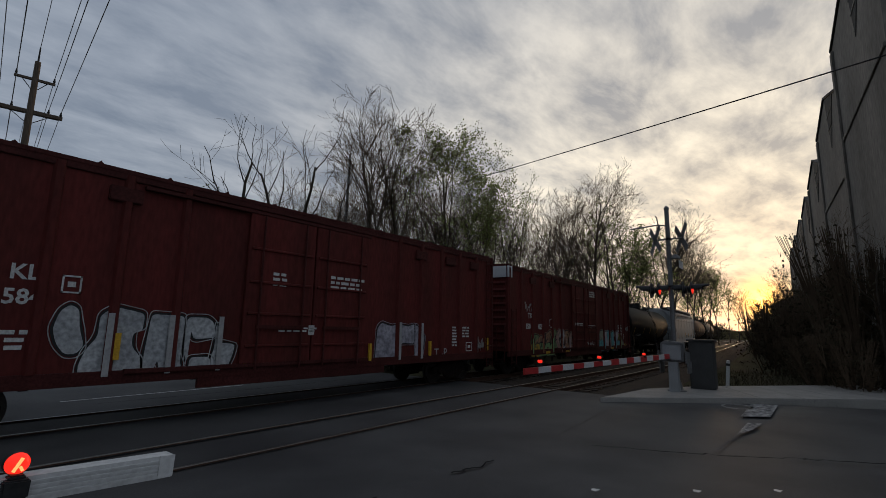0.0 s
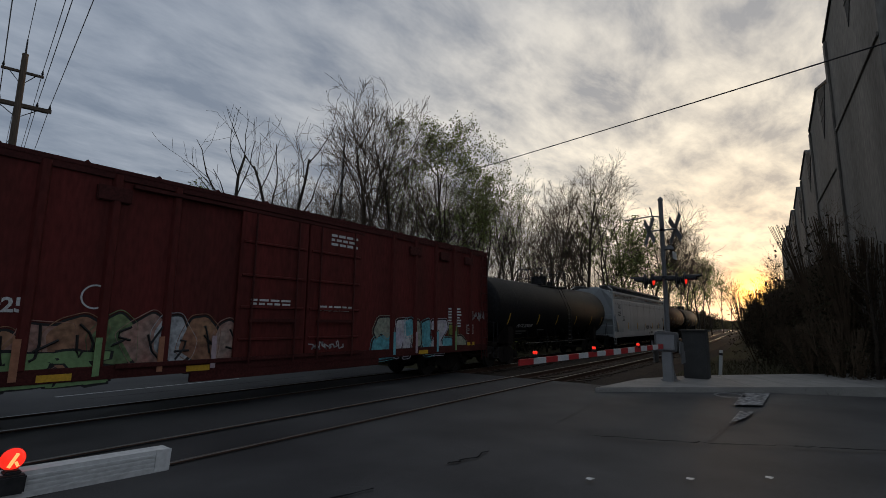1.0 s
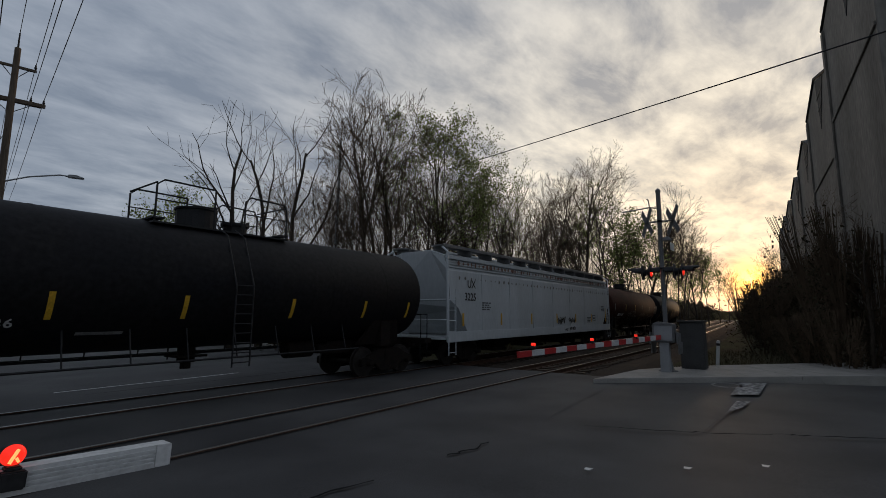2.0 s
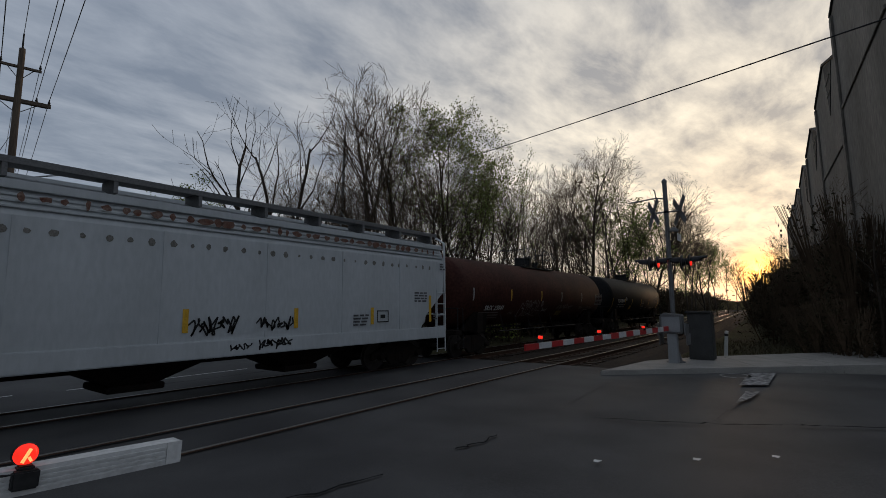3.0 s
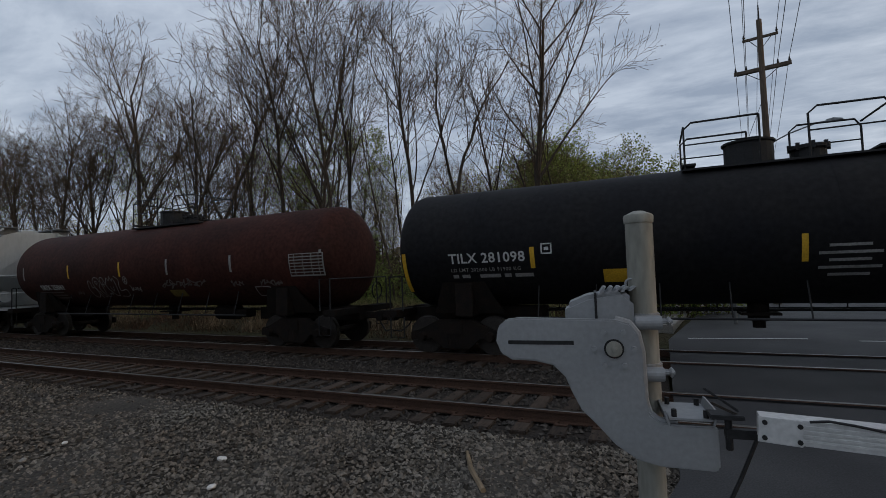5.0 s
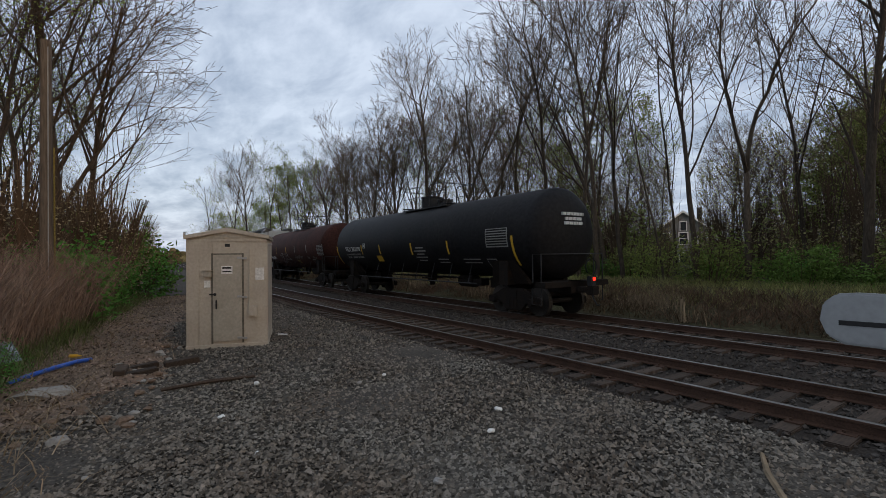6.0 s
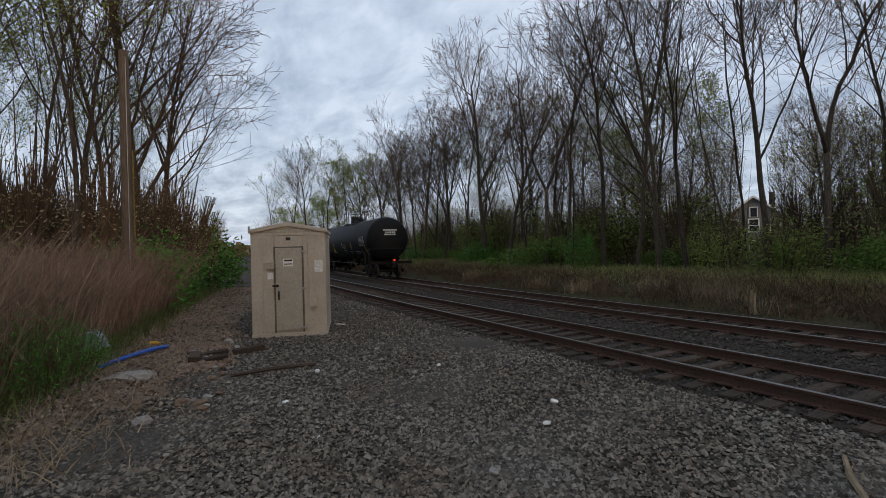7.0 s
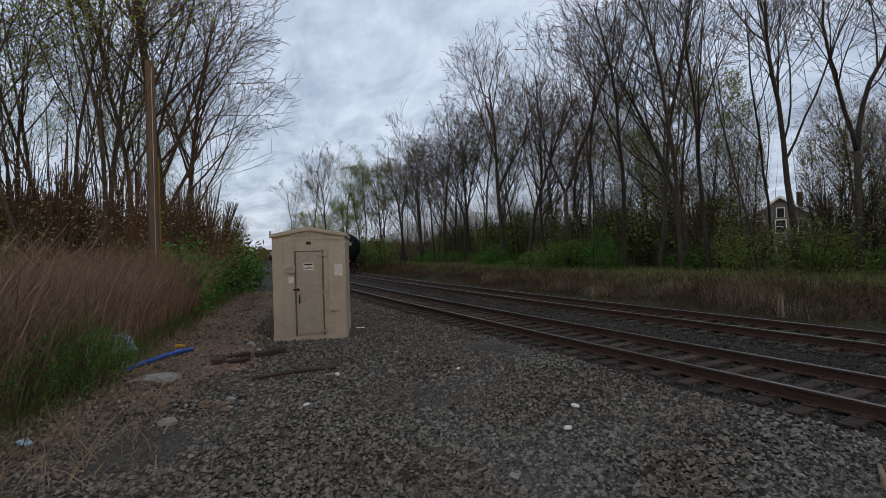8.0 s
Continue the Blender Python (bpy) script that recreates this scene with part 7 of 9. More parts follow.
# ---- trees ----
def branchwork(rng, height, r0, spread=0.5, first=0.3, density=1.0, fork=None, crook=0.15, depth=4, min_len=0.45, droop=0.0, leafiness=0, leaf=0.07):
    """Tapered trunk and limbs, then twigs, and optionally young leaves. Returns three shapes."""
    trunk, crown, leaves = Shape(), Shape(), Shape()

    def limb(p, d, length, r, level):
        n = max(2, min(9, int(length / (0.9 if level < 2 else 0.6)) + 1))
        pts, rad, dirs = [p.copy()], [r], [d.copy()]
        for i in range(n):
            k = Vector((rng.uniform(-1, 1), rng.uniform(-1, 1), rng.uniform(-0.7, 0.9) + 0.25 - droop * level * 0.3))
            d = (d + k * (crook if level else crook * 0.68)).normalized()
            p = p + d * length / n
            pts.append(p.copy())
            dirs.append(d.copy())
            rad.append(max(0.0105, r * (1 - 0.75 * (i + 1) / n) if level else r * (1 - 0.7 * (i + 1) / n)))
        (trunk if level < 2 else crown).tube(pts, rad, 7 if level == 0 else 5 if level == 1 else 3, level == 0)
        if leafiness and level >= 2:
            for q in pts[1:]:
                for _ in range(leafiness):
                    o = q + Vector((rng.gauss(0, 0.22), rng.gauss(0, 0.22), rng.gauss(0, 0.18)))
                    u = Vector((rng.uniform(-1, 1), rng.uniform(-1, 1), rng.uniform(-1, 1))).normalized() * leaf
                    v = u.cross(Vector((rng.uniform(-1, 1), rng.uniform(-1, 1), rng.uniform(-1, 1)))).normalized() * leaf * 0.6
                    leaves.add([o - u, o + v, o + u, o - v], [(0, 1, 2, 3)])
        if level >= depth:
            return
        start = first if level == 0 else 0.22
        count = int({0: 12, 1: 7, 2: 5, 3: 2.6}[level] * density * rng.uniform(0.8, 1.2))
        if level:
            count = max(2, int(count * min(1.3, length / (5.0 if level == 1 else 2.2 if level == 2 else 1.0))))
        for j in range(count):
            t = start + (1 - start) * ((j + rng.random()) / count) ** 0.85
            i = min(n - 1, int(t * n))
            q = pts[i].lerp(pts[i + 1], t * n - i) if t < 1 else pts[-1]
            axis = dirs[i].orthogonal().normalized()
            axis.rotate(Matrix.Rotation(rng.uniform(0, 6.283), 3, dirs[i]))
            nd = dirs[i].copy()
            ang = rng.uniform(0.32, 0.75) * (0.65 + spread) if level == 0 else rng.uniform(0.4, 0.95) * (0.6 + spread)
            nd.rotate(Matrix.Rotation(ang, 3, axis))
            ln = length * rng.uniform(0.42, 0.8) * (1.05 - 0.62 * t)
            if ln > min_len:
                limb(q, nd, ln, max(0.011, rad[i] * rng.uniform(0.36, 0.62)), level + 1)

    if fork:
        trunk.tube([(0, 0, -0.3), (0.05, 0, fork * 0.5), (0, 0, fork)], [r0, r0 * 0.85, r0 * 0.8], 8)
        for s in (-1, 1):
            limb(Vector((0, 0, fork - 0.1)), Vector((0.34 * s + 0.05, 0.12 * s, 1)).normalized(), (height - fork) * (1.0 if s > 0 else 0.82), r0 * (0.72 if s > 0 else 0.6), 0)
    else:
        limb(Vector((0, 0, -0.3)), Vector((rng.uniform(-0.06, 0.06), rng.uniform(-0.06, 0.06), 1)).normalized(), height, r0, 0)
    return trunk, crown, leaves


def quick_mesh(name, sh, mat, smooth=False):
    me = bpy.data.meshes.new(name)
    me.from_pydata(sh.v, [], sh.f)
    me.materials.append(mat)
    if smooth:
        me.polygons.foreach_set("use_smooth", [True] * len(me.polygons))
    return me


def make_tree(name, seed, label, category="tree", leafmat=None, **kw):
    rng = random.Random(seed)
    t, c, l = branchwork(rng, **kw)
    g = thing(name, label, category, "trees along the railway")
    part("trunk", quick_mesh("trunk", t, BARK, True), BARK, g)
    part("crown", quick_mesh("crown", c, TWIG), TWIG, g, "fine bare twigs")
    if l.f:
        part("foliage", quick_mesh("foliage", l, leafmat or LEAF), leafmat or LEAF, g, "sparse young green leaves")
    return g


BARE = "tall bare tree with fine grey-brown twigs"
BUDDING = "tree with thin young green spring leaves"


def build_woods():
    kinds = {
        "bare_a": make_tree("tree", 11, BARE, height=18, r0=0.17, spread=0.35, first=0.35, crook=0.13, density=1.15),
        "bare_b": make_tree("tree", 22, BARE, height=18, r0=0.16, spread=0.32, first=0.4, crook=0.16),
        "bare_c": make_tree("tree", 33, BARE, height=18, r0=0.24, spread=0.5, first=0.3, density=1.15, crook=0.14),
        "fan": make_tree("tree", 44, "bare tree with a wide fan of fine twigs", height=18, r0=0.26, spread=0.45, first=0.25, density=1.2, crook=0.08),
        "fork": make_tree("tree", 55, "bare tree whose trunk forks into two bent limbs", height=19, r0=0.19, spread=0.4, first=0.2, fork=7.0, crook=0.30, density=1.0),
        "snag": make_tree("tree", 66, "half-dead tree with broken crooked branches", height=13, r0=0.22, spread=0.3, first=0.3, density=0.6, crook=0.24, depth=3),
        "green": make_tree("tree", 77, BUDDING, height=17, r0=0.22, spread=0.6, first=0.25, density=1.15, leafiness=5, leaf=0.085),
        "green_b": make_tree("tree", 88, BUDDING, height=11, r0=0.14, spread=0.7, first=0.15, density=1.1, leafiness=7, leaf=0.095),
        "thin_a": make_tree("tree", 101, "slender bare woodland tree", height=16, r0=0.085, spread=0.25, first=0.45, density=0.65, depth=3),
        "thin_b": make_tree("tree", 102, "slender bare woodland tree", height=16, r0=0.095, spread=0.3, first=0.35, density=0.7, depth=3, crook=0.17),
        "thin_g": make_tree("tree", 103, "slender woodland tree with a few young leaves", height=14, r0=0.1, spread=0.35, first=0.3, density=0.7, depth=3, leafiness=7, leaf=0.06),
    }
    base = {"bare_a": 18, "bare_b": 18, "bare_c": 18, "fan": 18, "fork": 19, "snag": 13, "green": 17, "green_b": 11, "thin_a": 16, "thin_b": 16, "thin_g": 14}
    used = set()
    rng = random.Random(9)

    def plant(kind, x, y, h, turn=None, lean=0.0):
        s = 0.86 * h / base[kind]
        m = pose(x, y, -0.3, lean, rng.uniform(-1.5, 1.5), rng.uniform(0, 360) if turn is None else turn)
        ob = kinds[kind]
        if kind not in used:
            used.add(kind)
            ob.matrix_world = m
        else:
            ob = copy_thing(ob, m)
        ob.scale = (s, s, s)
        return ob

    def polar(kind, az, dist, h, turn=None):
        plant(kind, -math.sin(radians(az)) * dist, math.cos(radians(az)) * dist, h, turn)

    # the skyline behind the crossing, sun side
    polar("green_b", -25.5, 36, 10.5)
    polar("snag", -30.5, 30, 14.6, 0)
    polar("snag", -33.2, 31, 14.0, 120)
    polar("snag", -36.3, 30, 14.6, 240)
    polar("thin_b", -38.5, 31, 13.5)
    polar("bare_c", -45.0, 29.5, 17.5, 40)
    polar("bare_a", -48.2, 31, 16.0)
    polar("thin_a", -42.0, 33, 12.0)
    polar("green", -54.0, 35, 16.2, 10)
    polar("bare_b", -52.0, 33, 13.0)
    polar("bare_c", -56.0, 38, 13.5)
    polar("bare_a", -46.6, 30.5, 15.0)
    for k in range(20):
        polar(rng.choice(("thin_a", "bare_a", "thin_b", "snag", "thin_b", "thin_g")), -41 - 1.9 * k + rng.uniform(-0.6, 0.6), 27 + 0.93 * k + rng.uniform(-1, 5) + (9 if k > 13 else 0), rng.uniform(9.5, 12.5))
    for k in range(7):
        polar(rng.choice(("thin_b", "snag", "thin_g", "thin_a")), -27 - 2.0 * k, rng.uniform(31, 40), rng.uniform(8.5, 11))
    polar("bare_a", -57.5, 37, 13.0)
    polar("thin_b", -59.0, 39, 13.5)
    polar("bare_b", -61.5, 41, 14.2)
    polar("thin_a", -64.0, 42, 13.5)
    polar("bare_a", -66.5, 46, 15.6)
    polar("fan", -70.0, 50, 17.5)
    polar("bare_b", -72.8, 54, 16.2)
    polar("green_b", -74.5, 58, 16.5)
    polar("bare_c", -76.5, 64, 17.0)
    polar("bare_a", -78.5, 74, 17.0)
    polar("bare_b", -80.0, 84, 16.5)
    polar("green_b", -81.3, 96, 15.5)
    polar("bare_a", -82.4, 110, 15.0)
    polar("bare_b", -83.4, 130, 14.5)
    polar("bare_a", -84.2, 160, 15.0)
    for k in range(14):
        polar(rng.choice(("bare_a", "snag", "bare_b", "thin_g", "thin_b")), -57 - 1.9 * k, 36 + 0.25 * k * k + rng.uniform(0, 6), rng.uniform(11, 14.5))
    for k in range(16):
        x = 20 + 3.3 * k + rng.uniform(-1, 1)
        plant(rng.choice(("thin_b", "bare_a", "thin_a")), x, track(x, FAR_Y)[0].y + rng.uniform(12, 20), rng.uniform(11, 13.5))
    for k in range(28):                       # deeper in the woods, sun side
        x = 24 + 3.4 * k + rng.uniform(-2, 2)
        y = track(x, FAR_Y)[0].y + rng.choice((9, 12, 15, 19)) + rng.uniform(-1.5, 1.5)
        plant(rng.choice(("thin_a", "thin_b", "thin_g", "thin_b")), x, y, rng.uniform(10.0, 13.0) if x < 70 else rng.uniform(9, 11.5))
    for k in range(14):                       # far along the line, both flanks
        x = 75 + 11 * k
        plant(rng.choice(("thin_b", "thin_g", "thin_a")), x, track(x, FAR_Y)[0].y + rng.uniform(5.5, 10), rng.uniform(12, 16))
        plant(rng.choice(("thin_b", "thin_g", "thin_a")), x, track(x, NEAR_Y)[0].y - rng.uniform(6, 10), rng.uniform(8, 11))
    # behind the crossing towards the road
    for az, dist, h, kind in ((3.6, 40, 12.5, "green_b"), (1.8, 44, 11.5, "green_b"), (6.5, 38, 12.0, "green_b"), (8.0, 39, 12.5, "green_b"), (10.5, 35, 12.5, "green_b"), (12.0, 33, 12.0, "green_b"), (9.0, 34, 12, "thin_g"), (14.5, 35, 10, "green_b"), (-16, 95, 13, "bare_a"), (-18.5, 100, 13, "fan"), (-13, 110, 12, "bare_b"), (-20.5, 80, 11, "thin_g"), (-22, 60, 10, "green_b")):
        polar(kind, az, dist, h)
    # the wood opposite, away from the sun
    polar("fan", 13.3, 25.5, 17.7, 80)
    polar("bare_b", 17.0, 29, 16.3)
    polar("fork", 22.2, 27.0, 19.1, 100)
    polar("bare_a", 26.6, 25.5, 18.1)
    polar("thin_b", 28.5, 29, 15.8)
    polar("bare_c", 35.6, 31, 15.8)
    polar("green", 37.0, 37, 14.4)
    polar("bare_b", 34.0, 27, 18.1)
    polar("bare_a", 36.8, 28, 19.1)
    polar("bare_b", 39.0, 30, 19.1)
    polar("bare_a", 42.5, 29, 18.1)
    polar("fork", 48.6, 32, 18.6, 70)
    polar("bare_b", 46.5, 36, 18.6)
    polar("thin_a", 50.6, 38, 16.7)
    polar("bare_c", 53.0, 40, 17.2)
    polar("fan", 55.8, 42, 18.6)
    polar("bare_b", 58.2, 44, 16.7)
    polar("bare_a", 60.5, 47, 15.8)
    polar("fan", 63.0, 51, 16.7)
    polar("bare_b", 65.2, 56, 17.2)
    polar("bare_c", 67.5, 60, 16.3)
    polar("green", 70.0, 68, 14.9)
    polar("bare_b", 72.5, 78, 14.4)
    polar("green_b", 74.5, 92, 14.0)
    polar("thin_g", 76.3, 110, 14.0)
    polar("green", 78.2, 135, 14.0)
    polar("bare_a", 80.0, 165, 14.0)
    polar("thin_g", 81.5, 200, 14.0)
    for k in range(30):
        x = -3 - 3.6 * k + rng.uniform(-1.5, 1.5)
        y = track(x, FAR_Y)[0].y + rng.choice((9.5, 12, 15, 18, 23)) + rng.uniform(-1.5, 1.5)
        if 25.6 < math.degrees(math.atan2(-x, y)) < 29.4:
            continue
        plant(rng.choice(("thin_a", "thin_b", "thin_g", "thin_a", "thin_b")), x, y, rng.uniform(10, 14.5))
    for k in range(33):                       # a closed row of crowns behind, away from the sun
        a = 16 + 2.0 * k + rng.uniform(-0.6, 0.6)
        d = 42 + 0.018 * max(0, a - 40) ** 2 + rng.uniform(0, 9)
        if 25.6 < a < 29.4:
            continue
        polar(rng.choice(("fan", "bare_b", "bare_a", "fan", "thin_g")), a, d, rng.uniform(13.5, 17.0) * (0.84 if a < 40 else 1.0))
    for k in range(20):                       # the same on the sun side
        a = -40 - 2.15 * k + rng.uniform(-0.5, 0.5)
        polar(rng.choice(("bare_b", "bare_a", "thin_b", "thin_a")), a, 40 + 0.05 * max(0, -a - 50) ** 2 + rng.uniform(0, 8), rng.uniform(12.0, 14.5))
    # the thicket behind the shed
    polar("fan", 92.6, 27, 19.5, 30)
    polar("bare_c", 91.0, 33, 17)
    polar("bare_b", 95.0, 26, 17)
    polar("bare_a", 97.8, 22, 16)
    polar("thin_g", 99.0, 17, 14)
    polar("thin_b", 103.0, 16, 13.5)
    polar("thin_g", 107.0, 15, 13)
    polar("bare_b", 109.5, 18, 15)
    polar("thin_g", 89.5, 40, 12)
    polar("thin_b", 88.2, 52, 10)
    for k in range(30):
        a, d = rng.uniform(92, 116), rng.uniform(20, 42)
        polar(rng.choice(("thin_a", "thin_g", "thin_b", "thin_g")), a, d, rng.uniform(12, 17))
    for k in range(12):
        x = -62 - 13.5 * k
        plant(rng.choice(("thin_g", "bare_b", "thin_b", "green_b")), x, track(x, FAR_Y)[0].y + rng.uniform(6.5, 14), rng.uniform(11, 15))
        plant(rng.choice(("thin_g", "bare_a", "thin_b")), x + 3, track(x, NEAR_Y)[0].y - rng.uniform(7.5, 13), rng.uniform(9, 13))
    # in front of the mill, and behind the viewer
    for x, y, h, kind in ((23.5, -2.2, 6.0, "snag"), (26, -2.2, 6.4, "bare_b"), (29, -1.9, 7.0, "bare_b"), (34, -1.4, 6.6, "bare_a"), (39, -0.9, 7, "bare_a"), (45, -0.4, 7.5, "bare_b"), (52, 0.8, 9, "thin_a"), (60, 1.2, 9, "bare_a"), (70, 2.0, 9, "thin_g"), (84, 3, 8.5, "bare_b"), (98, 3.5, 8, "thin_g"), (-18, -24, 14, "bare_b"), (-6, -28, 15, "bare_a"), (-30, -20, 15, "bare_c"), (34, -30, 13, "green")):
        plant(kind, x, y, h)


# ---- undergrowth ----
def leaf_clump(rng, n, w, h, size, stems=30):
    sh, st = Shape(), Shape()
    lobes = [(rng.uniform(-0.6, 0.6) * w, rng.uniform(-0.6, 0.6) * w, rng.uniform(0.15, 0.75) * h, rng.uniform(0.25, 0.5)) for _ in range(14)]
    for _ in range(n):
        a = rng.choice(lobes)
        v = Vector((rng.gauss(0, 1), rng.gauss(0, 1), rng.gauss(0, 1))).normalized() * rng.uniform(0.4, 1.0)
        o = Vector((a[0] + v.x * a[3] * w, a[1] + v.y * a[3] * w, max(0.05, a[2] + v.z * a[3] * h)))
        u = Vector((rng.uniform(-1, 1), rng.uniform(-1, 1), rng.uniform(-0.6, 0.6))).normalized() * size * rng.uniform(0.6, 1.3)
        q = u.cross(Vector((rng.uniform(-1, 1), rng.uniform(-1, 1), rng.uniform(-1, 1)))).normalized() * size * 0.5
        sh.add([o - u, o + q, o + u, o - q], [(0, 1, 2, 3)])
    for _ in range(stems):
        a = rng.choice(lobes)
        st.tube([(a[0] * 0.3, a[1] * 0.3, -0.2), (a[0] * 0.7, a[1] * 0.7, a[2] * 0.7), (a[0] + rng.uniform(-0.3, 0.3), a[1] + rng.uniform(-0.3, 0.3), a[2] + a[3] * h * 0.8)], [0.02, 0.014, 0.006], 3, False)
    return sh, st


def make_shrub(seed, n, w, h, size, mat, label, stems=30):
    rng = random.Random(seed)
    l, s = leaf_clump(rng, n, w, h, size, stems)
    g = thing("shrub", label, "shrub", "undergrowth shrubs")
    part("stem_tangle", quick_mesh("stem_tangle", s, TWIG), TWIG, g)
    part("foliage", quick_mesh("foliage", l, mat), mat, g)
    return g


def build_shrubs():
    kinds = [make_shrub(1, 2600, 1.9, 2.2, 0.085, SHRUB, "dense green honeysuckle shrub at the wood's edge"),
             make_shrub(2, 2600, 2.2, 1.8, 0.085, SHRUB, "dense green honeysuckle shrub at the wood's edge"),
             make_shrub(3, 1500, 1.8, 2.8, 0.08, LEAF, "loose shrub with yellow-green young leaves", 60),
             make_shrub(4, 1300, 1.6, 3.0, 0.035, BRUSH, "brown twiggy brush with few leaves", 190),
             make_shrub(5, 2600, 1.5, 2.2, 0.075, BRIGHTLEAF, "bright green leafy bush beside the thicket", 30),
             make_shrub(6, 1500, 1.9, 2.6, 0.045, BRIGHTLEAF, "low clump of bright green nettles", 40),
             make_shrub(7, 1100, 1.7, 3.0, 0.05, THICKETLEAF, "leafless brush by the line with shade worked into its dark colour", 260)]
    used = set()
    rng = random.Random(31)

    def put(k, x, y, z, s, sz=None):
        if y > 24 and 25.6 < math.degrees(math.atan2(-x, y)) < 29.4:
            return
        m = pose(x, y, z, 0, 0, rng.uniform(0, 360))
        ob = kinds[k]
        if k in used:
            ob = copy_thing(ob, m)
        else:
            used.add(k)
            ob.matrix_world = m
        ob.scale = (s, s, sz or s)
    for k in range(38):                                   # green band on the bank opposite
        x = -1.5 - 1.45 * k + rng.uniform(-0.5, 0.5)
        y = track(x, FAR_Y)[0].y + rng.uniform(8.8, 15)
        put(rng.choice((0, 1, 4, 1, 2, 0)), x, y, 0.3, rng.uniform(0.65, 1.3), rng.uniform(0.55, 1.15))
    for k in range(26):                                   # taller yellow-green and brown layer behind
        x = -1 - 2.4 * k + rng.uniform(-1, 1)
        y = track(x, FAR_Y)[0].y + rng.uniform(14, 19)
        put(rng.choice((2, 3, 2)), x, y, 0.3, rng.uniform(1.5, 2.1))
    for k in range(18):                                   # far along the line on that side
        x = -58 - 6 * k
        put(rng.choice((0, 2, 3)), x, track(x, FAR_Y)[0].y + rng.uniform(5.5, 8), -0.2, rng.uniform(1.3, 2.2))
    for k in range(34):                                   # under the trees, sun side
        x = 17 + 2.6 * k + rng.uniform(-1, 1)
        y = track(x, FAR_Y)[0].y + rng.uniform(6.5, 12)
        put(rng.choice((2, 6, 6, 6)), x, y, -0.2, rng.uniform(1.1, 1.6))
    for k in range(60):                                   # scrub close to the line, sun side, both flanks
        x = 30 + 3.0 * k + rng.uniform(-1, 1)
        put(rng.choice((6, 6, 3)), x, track(x, FAR_Y)[0].y + rng.uniform(4.6, 7.5), -0.4, rng.uniform(1.3, 2.2))
        if x > 34:
            put(6, x, track(x, NEAR_Y)[0].y - rng.uniform(5.2, 7.5), -0.4, rng.uniform(1.2, 2.0))
    for k in range(8):
        put(rng.choice((0, 2)), -3.5 + 0.8 * k + rng.uniform(-0.4, 0.4), 20 + rng.uniform(0, 5), -0.3, rng.uniform(0.8, 1.3))
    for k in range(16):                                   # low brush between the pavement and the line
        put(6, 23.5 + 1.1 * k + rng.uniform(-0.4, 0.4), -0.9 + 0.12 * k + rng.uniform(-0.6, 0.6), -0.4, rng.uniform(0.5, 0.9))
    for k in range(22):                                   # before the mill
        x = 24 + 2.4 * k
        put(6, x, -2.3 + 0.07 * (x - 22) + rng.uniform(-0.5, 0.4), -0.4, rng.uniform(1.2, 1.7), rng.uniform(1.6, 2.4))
    for x, y, s, k in ((-19.8, -1.2, 1.35, 4), (-29.5, 1.5, 1.3, 4), (-23.5, -0.6, 1.5, 3), (-25.5, -0.3, 1.7, 3), (-28, 0.1, 1.9, 3), (-32, 0.5, 1.9, 0), (-26.5, -0.4, 1.5, 2), (-22.5, -1.6, 1.6, 3), (-19.5, -2.8, 1.7, 3), (-24, 0.1, 1.0, 4), (-25, -1.4, 1.3, 3), (-19, -2.6, 0.8, 2), (-22.5, -3.4, 1.2, 3), (-27, -0.4, 1.2, 3), (-30, 0.2, 1.1, 2), (-29, -1.4, 1.4, 3), (-33, 0.4, 1.0, 0), (-36, 0.8, 1.2, 3), (-41, 1.4, 1.2, 3), (-47, 2.2, 1.2, 2), (-54, 3.2, 1.2, 3), (-62, 4.2, 1.2, 2), (-16, -4.5, 1.1, 2), (-13, -6, 1.3, 3), (-18, -6, 1.4, 2), (-11, -5.2, 1.2, 3)):
        put(k, x, y, -0.2, s)
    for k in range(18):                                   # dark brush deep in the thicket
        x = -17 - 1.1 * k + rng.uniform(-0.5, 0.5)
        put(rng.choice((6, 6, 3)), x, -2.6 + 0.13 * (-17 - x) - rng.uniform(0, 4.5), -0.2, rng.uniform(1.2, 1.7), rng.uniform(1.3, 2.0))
    for x, y, s in ((-8.9, -1.75, 0.42), (-9.6, -1.6, 0.40), (-8.3, -2.2, 0.48), (-10.2, -1.45, 0.3), (-7.6, -2.6, 0.42), (-16.0, -0.9, 0.25), (-9.3, -2.3, 0.55), (-10.0, -2.0, 0.45), (-8.6, -2.8, 0.5), (-8.8, -2.5, 0.5)):
        put(5, x, y, -0.1, s)


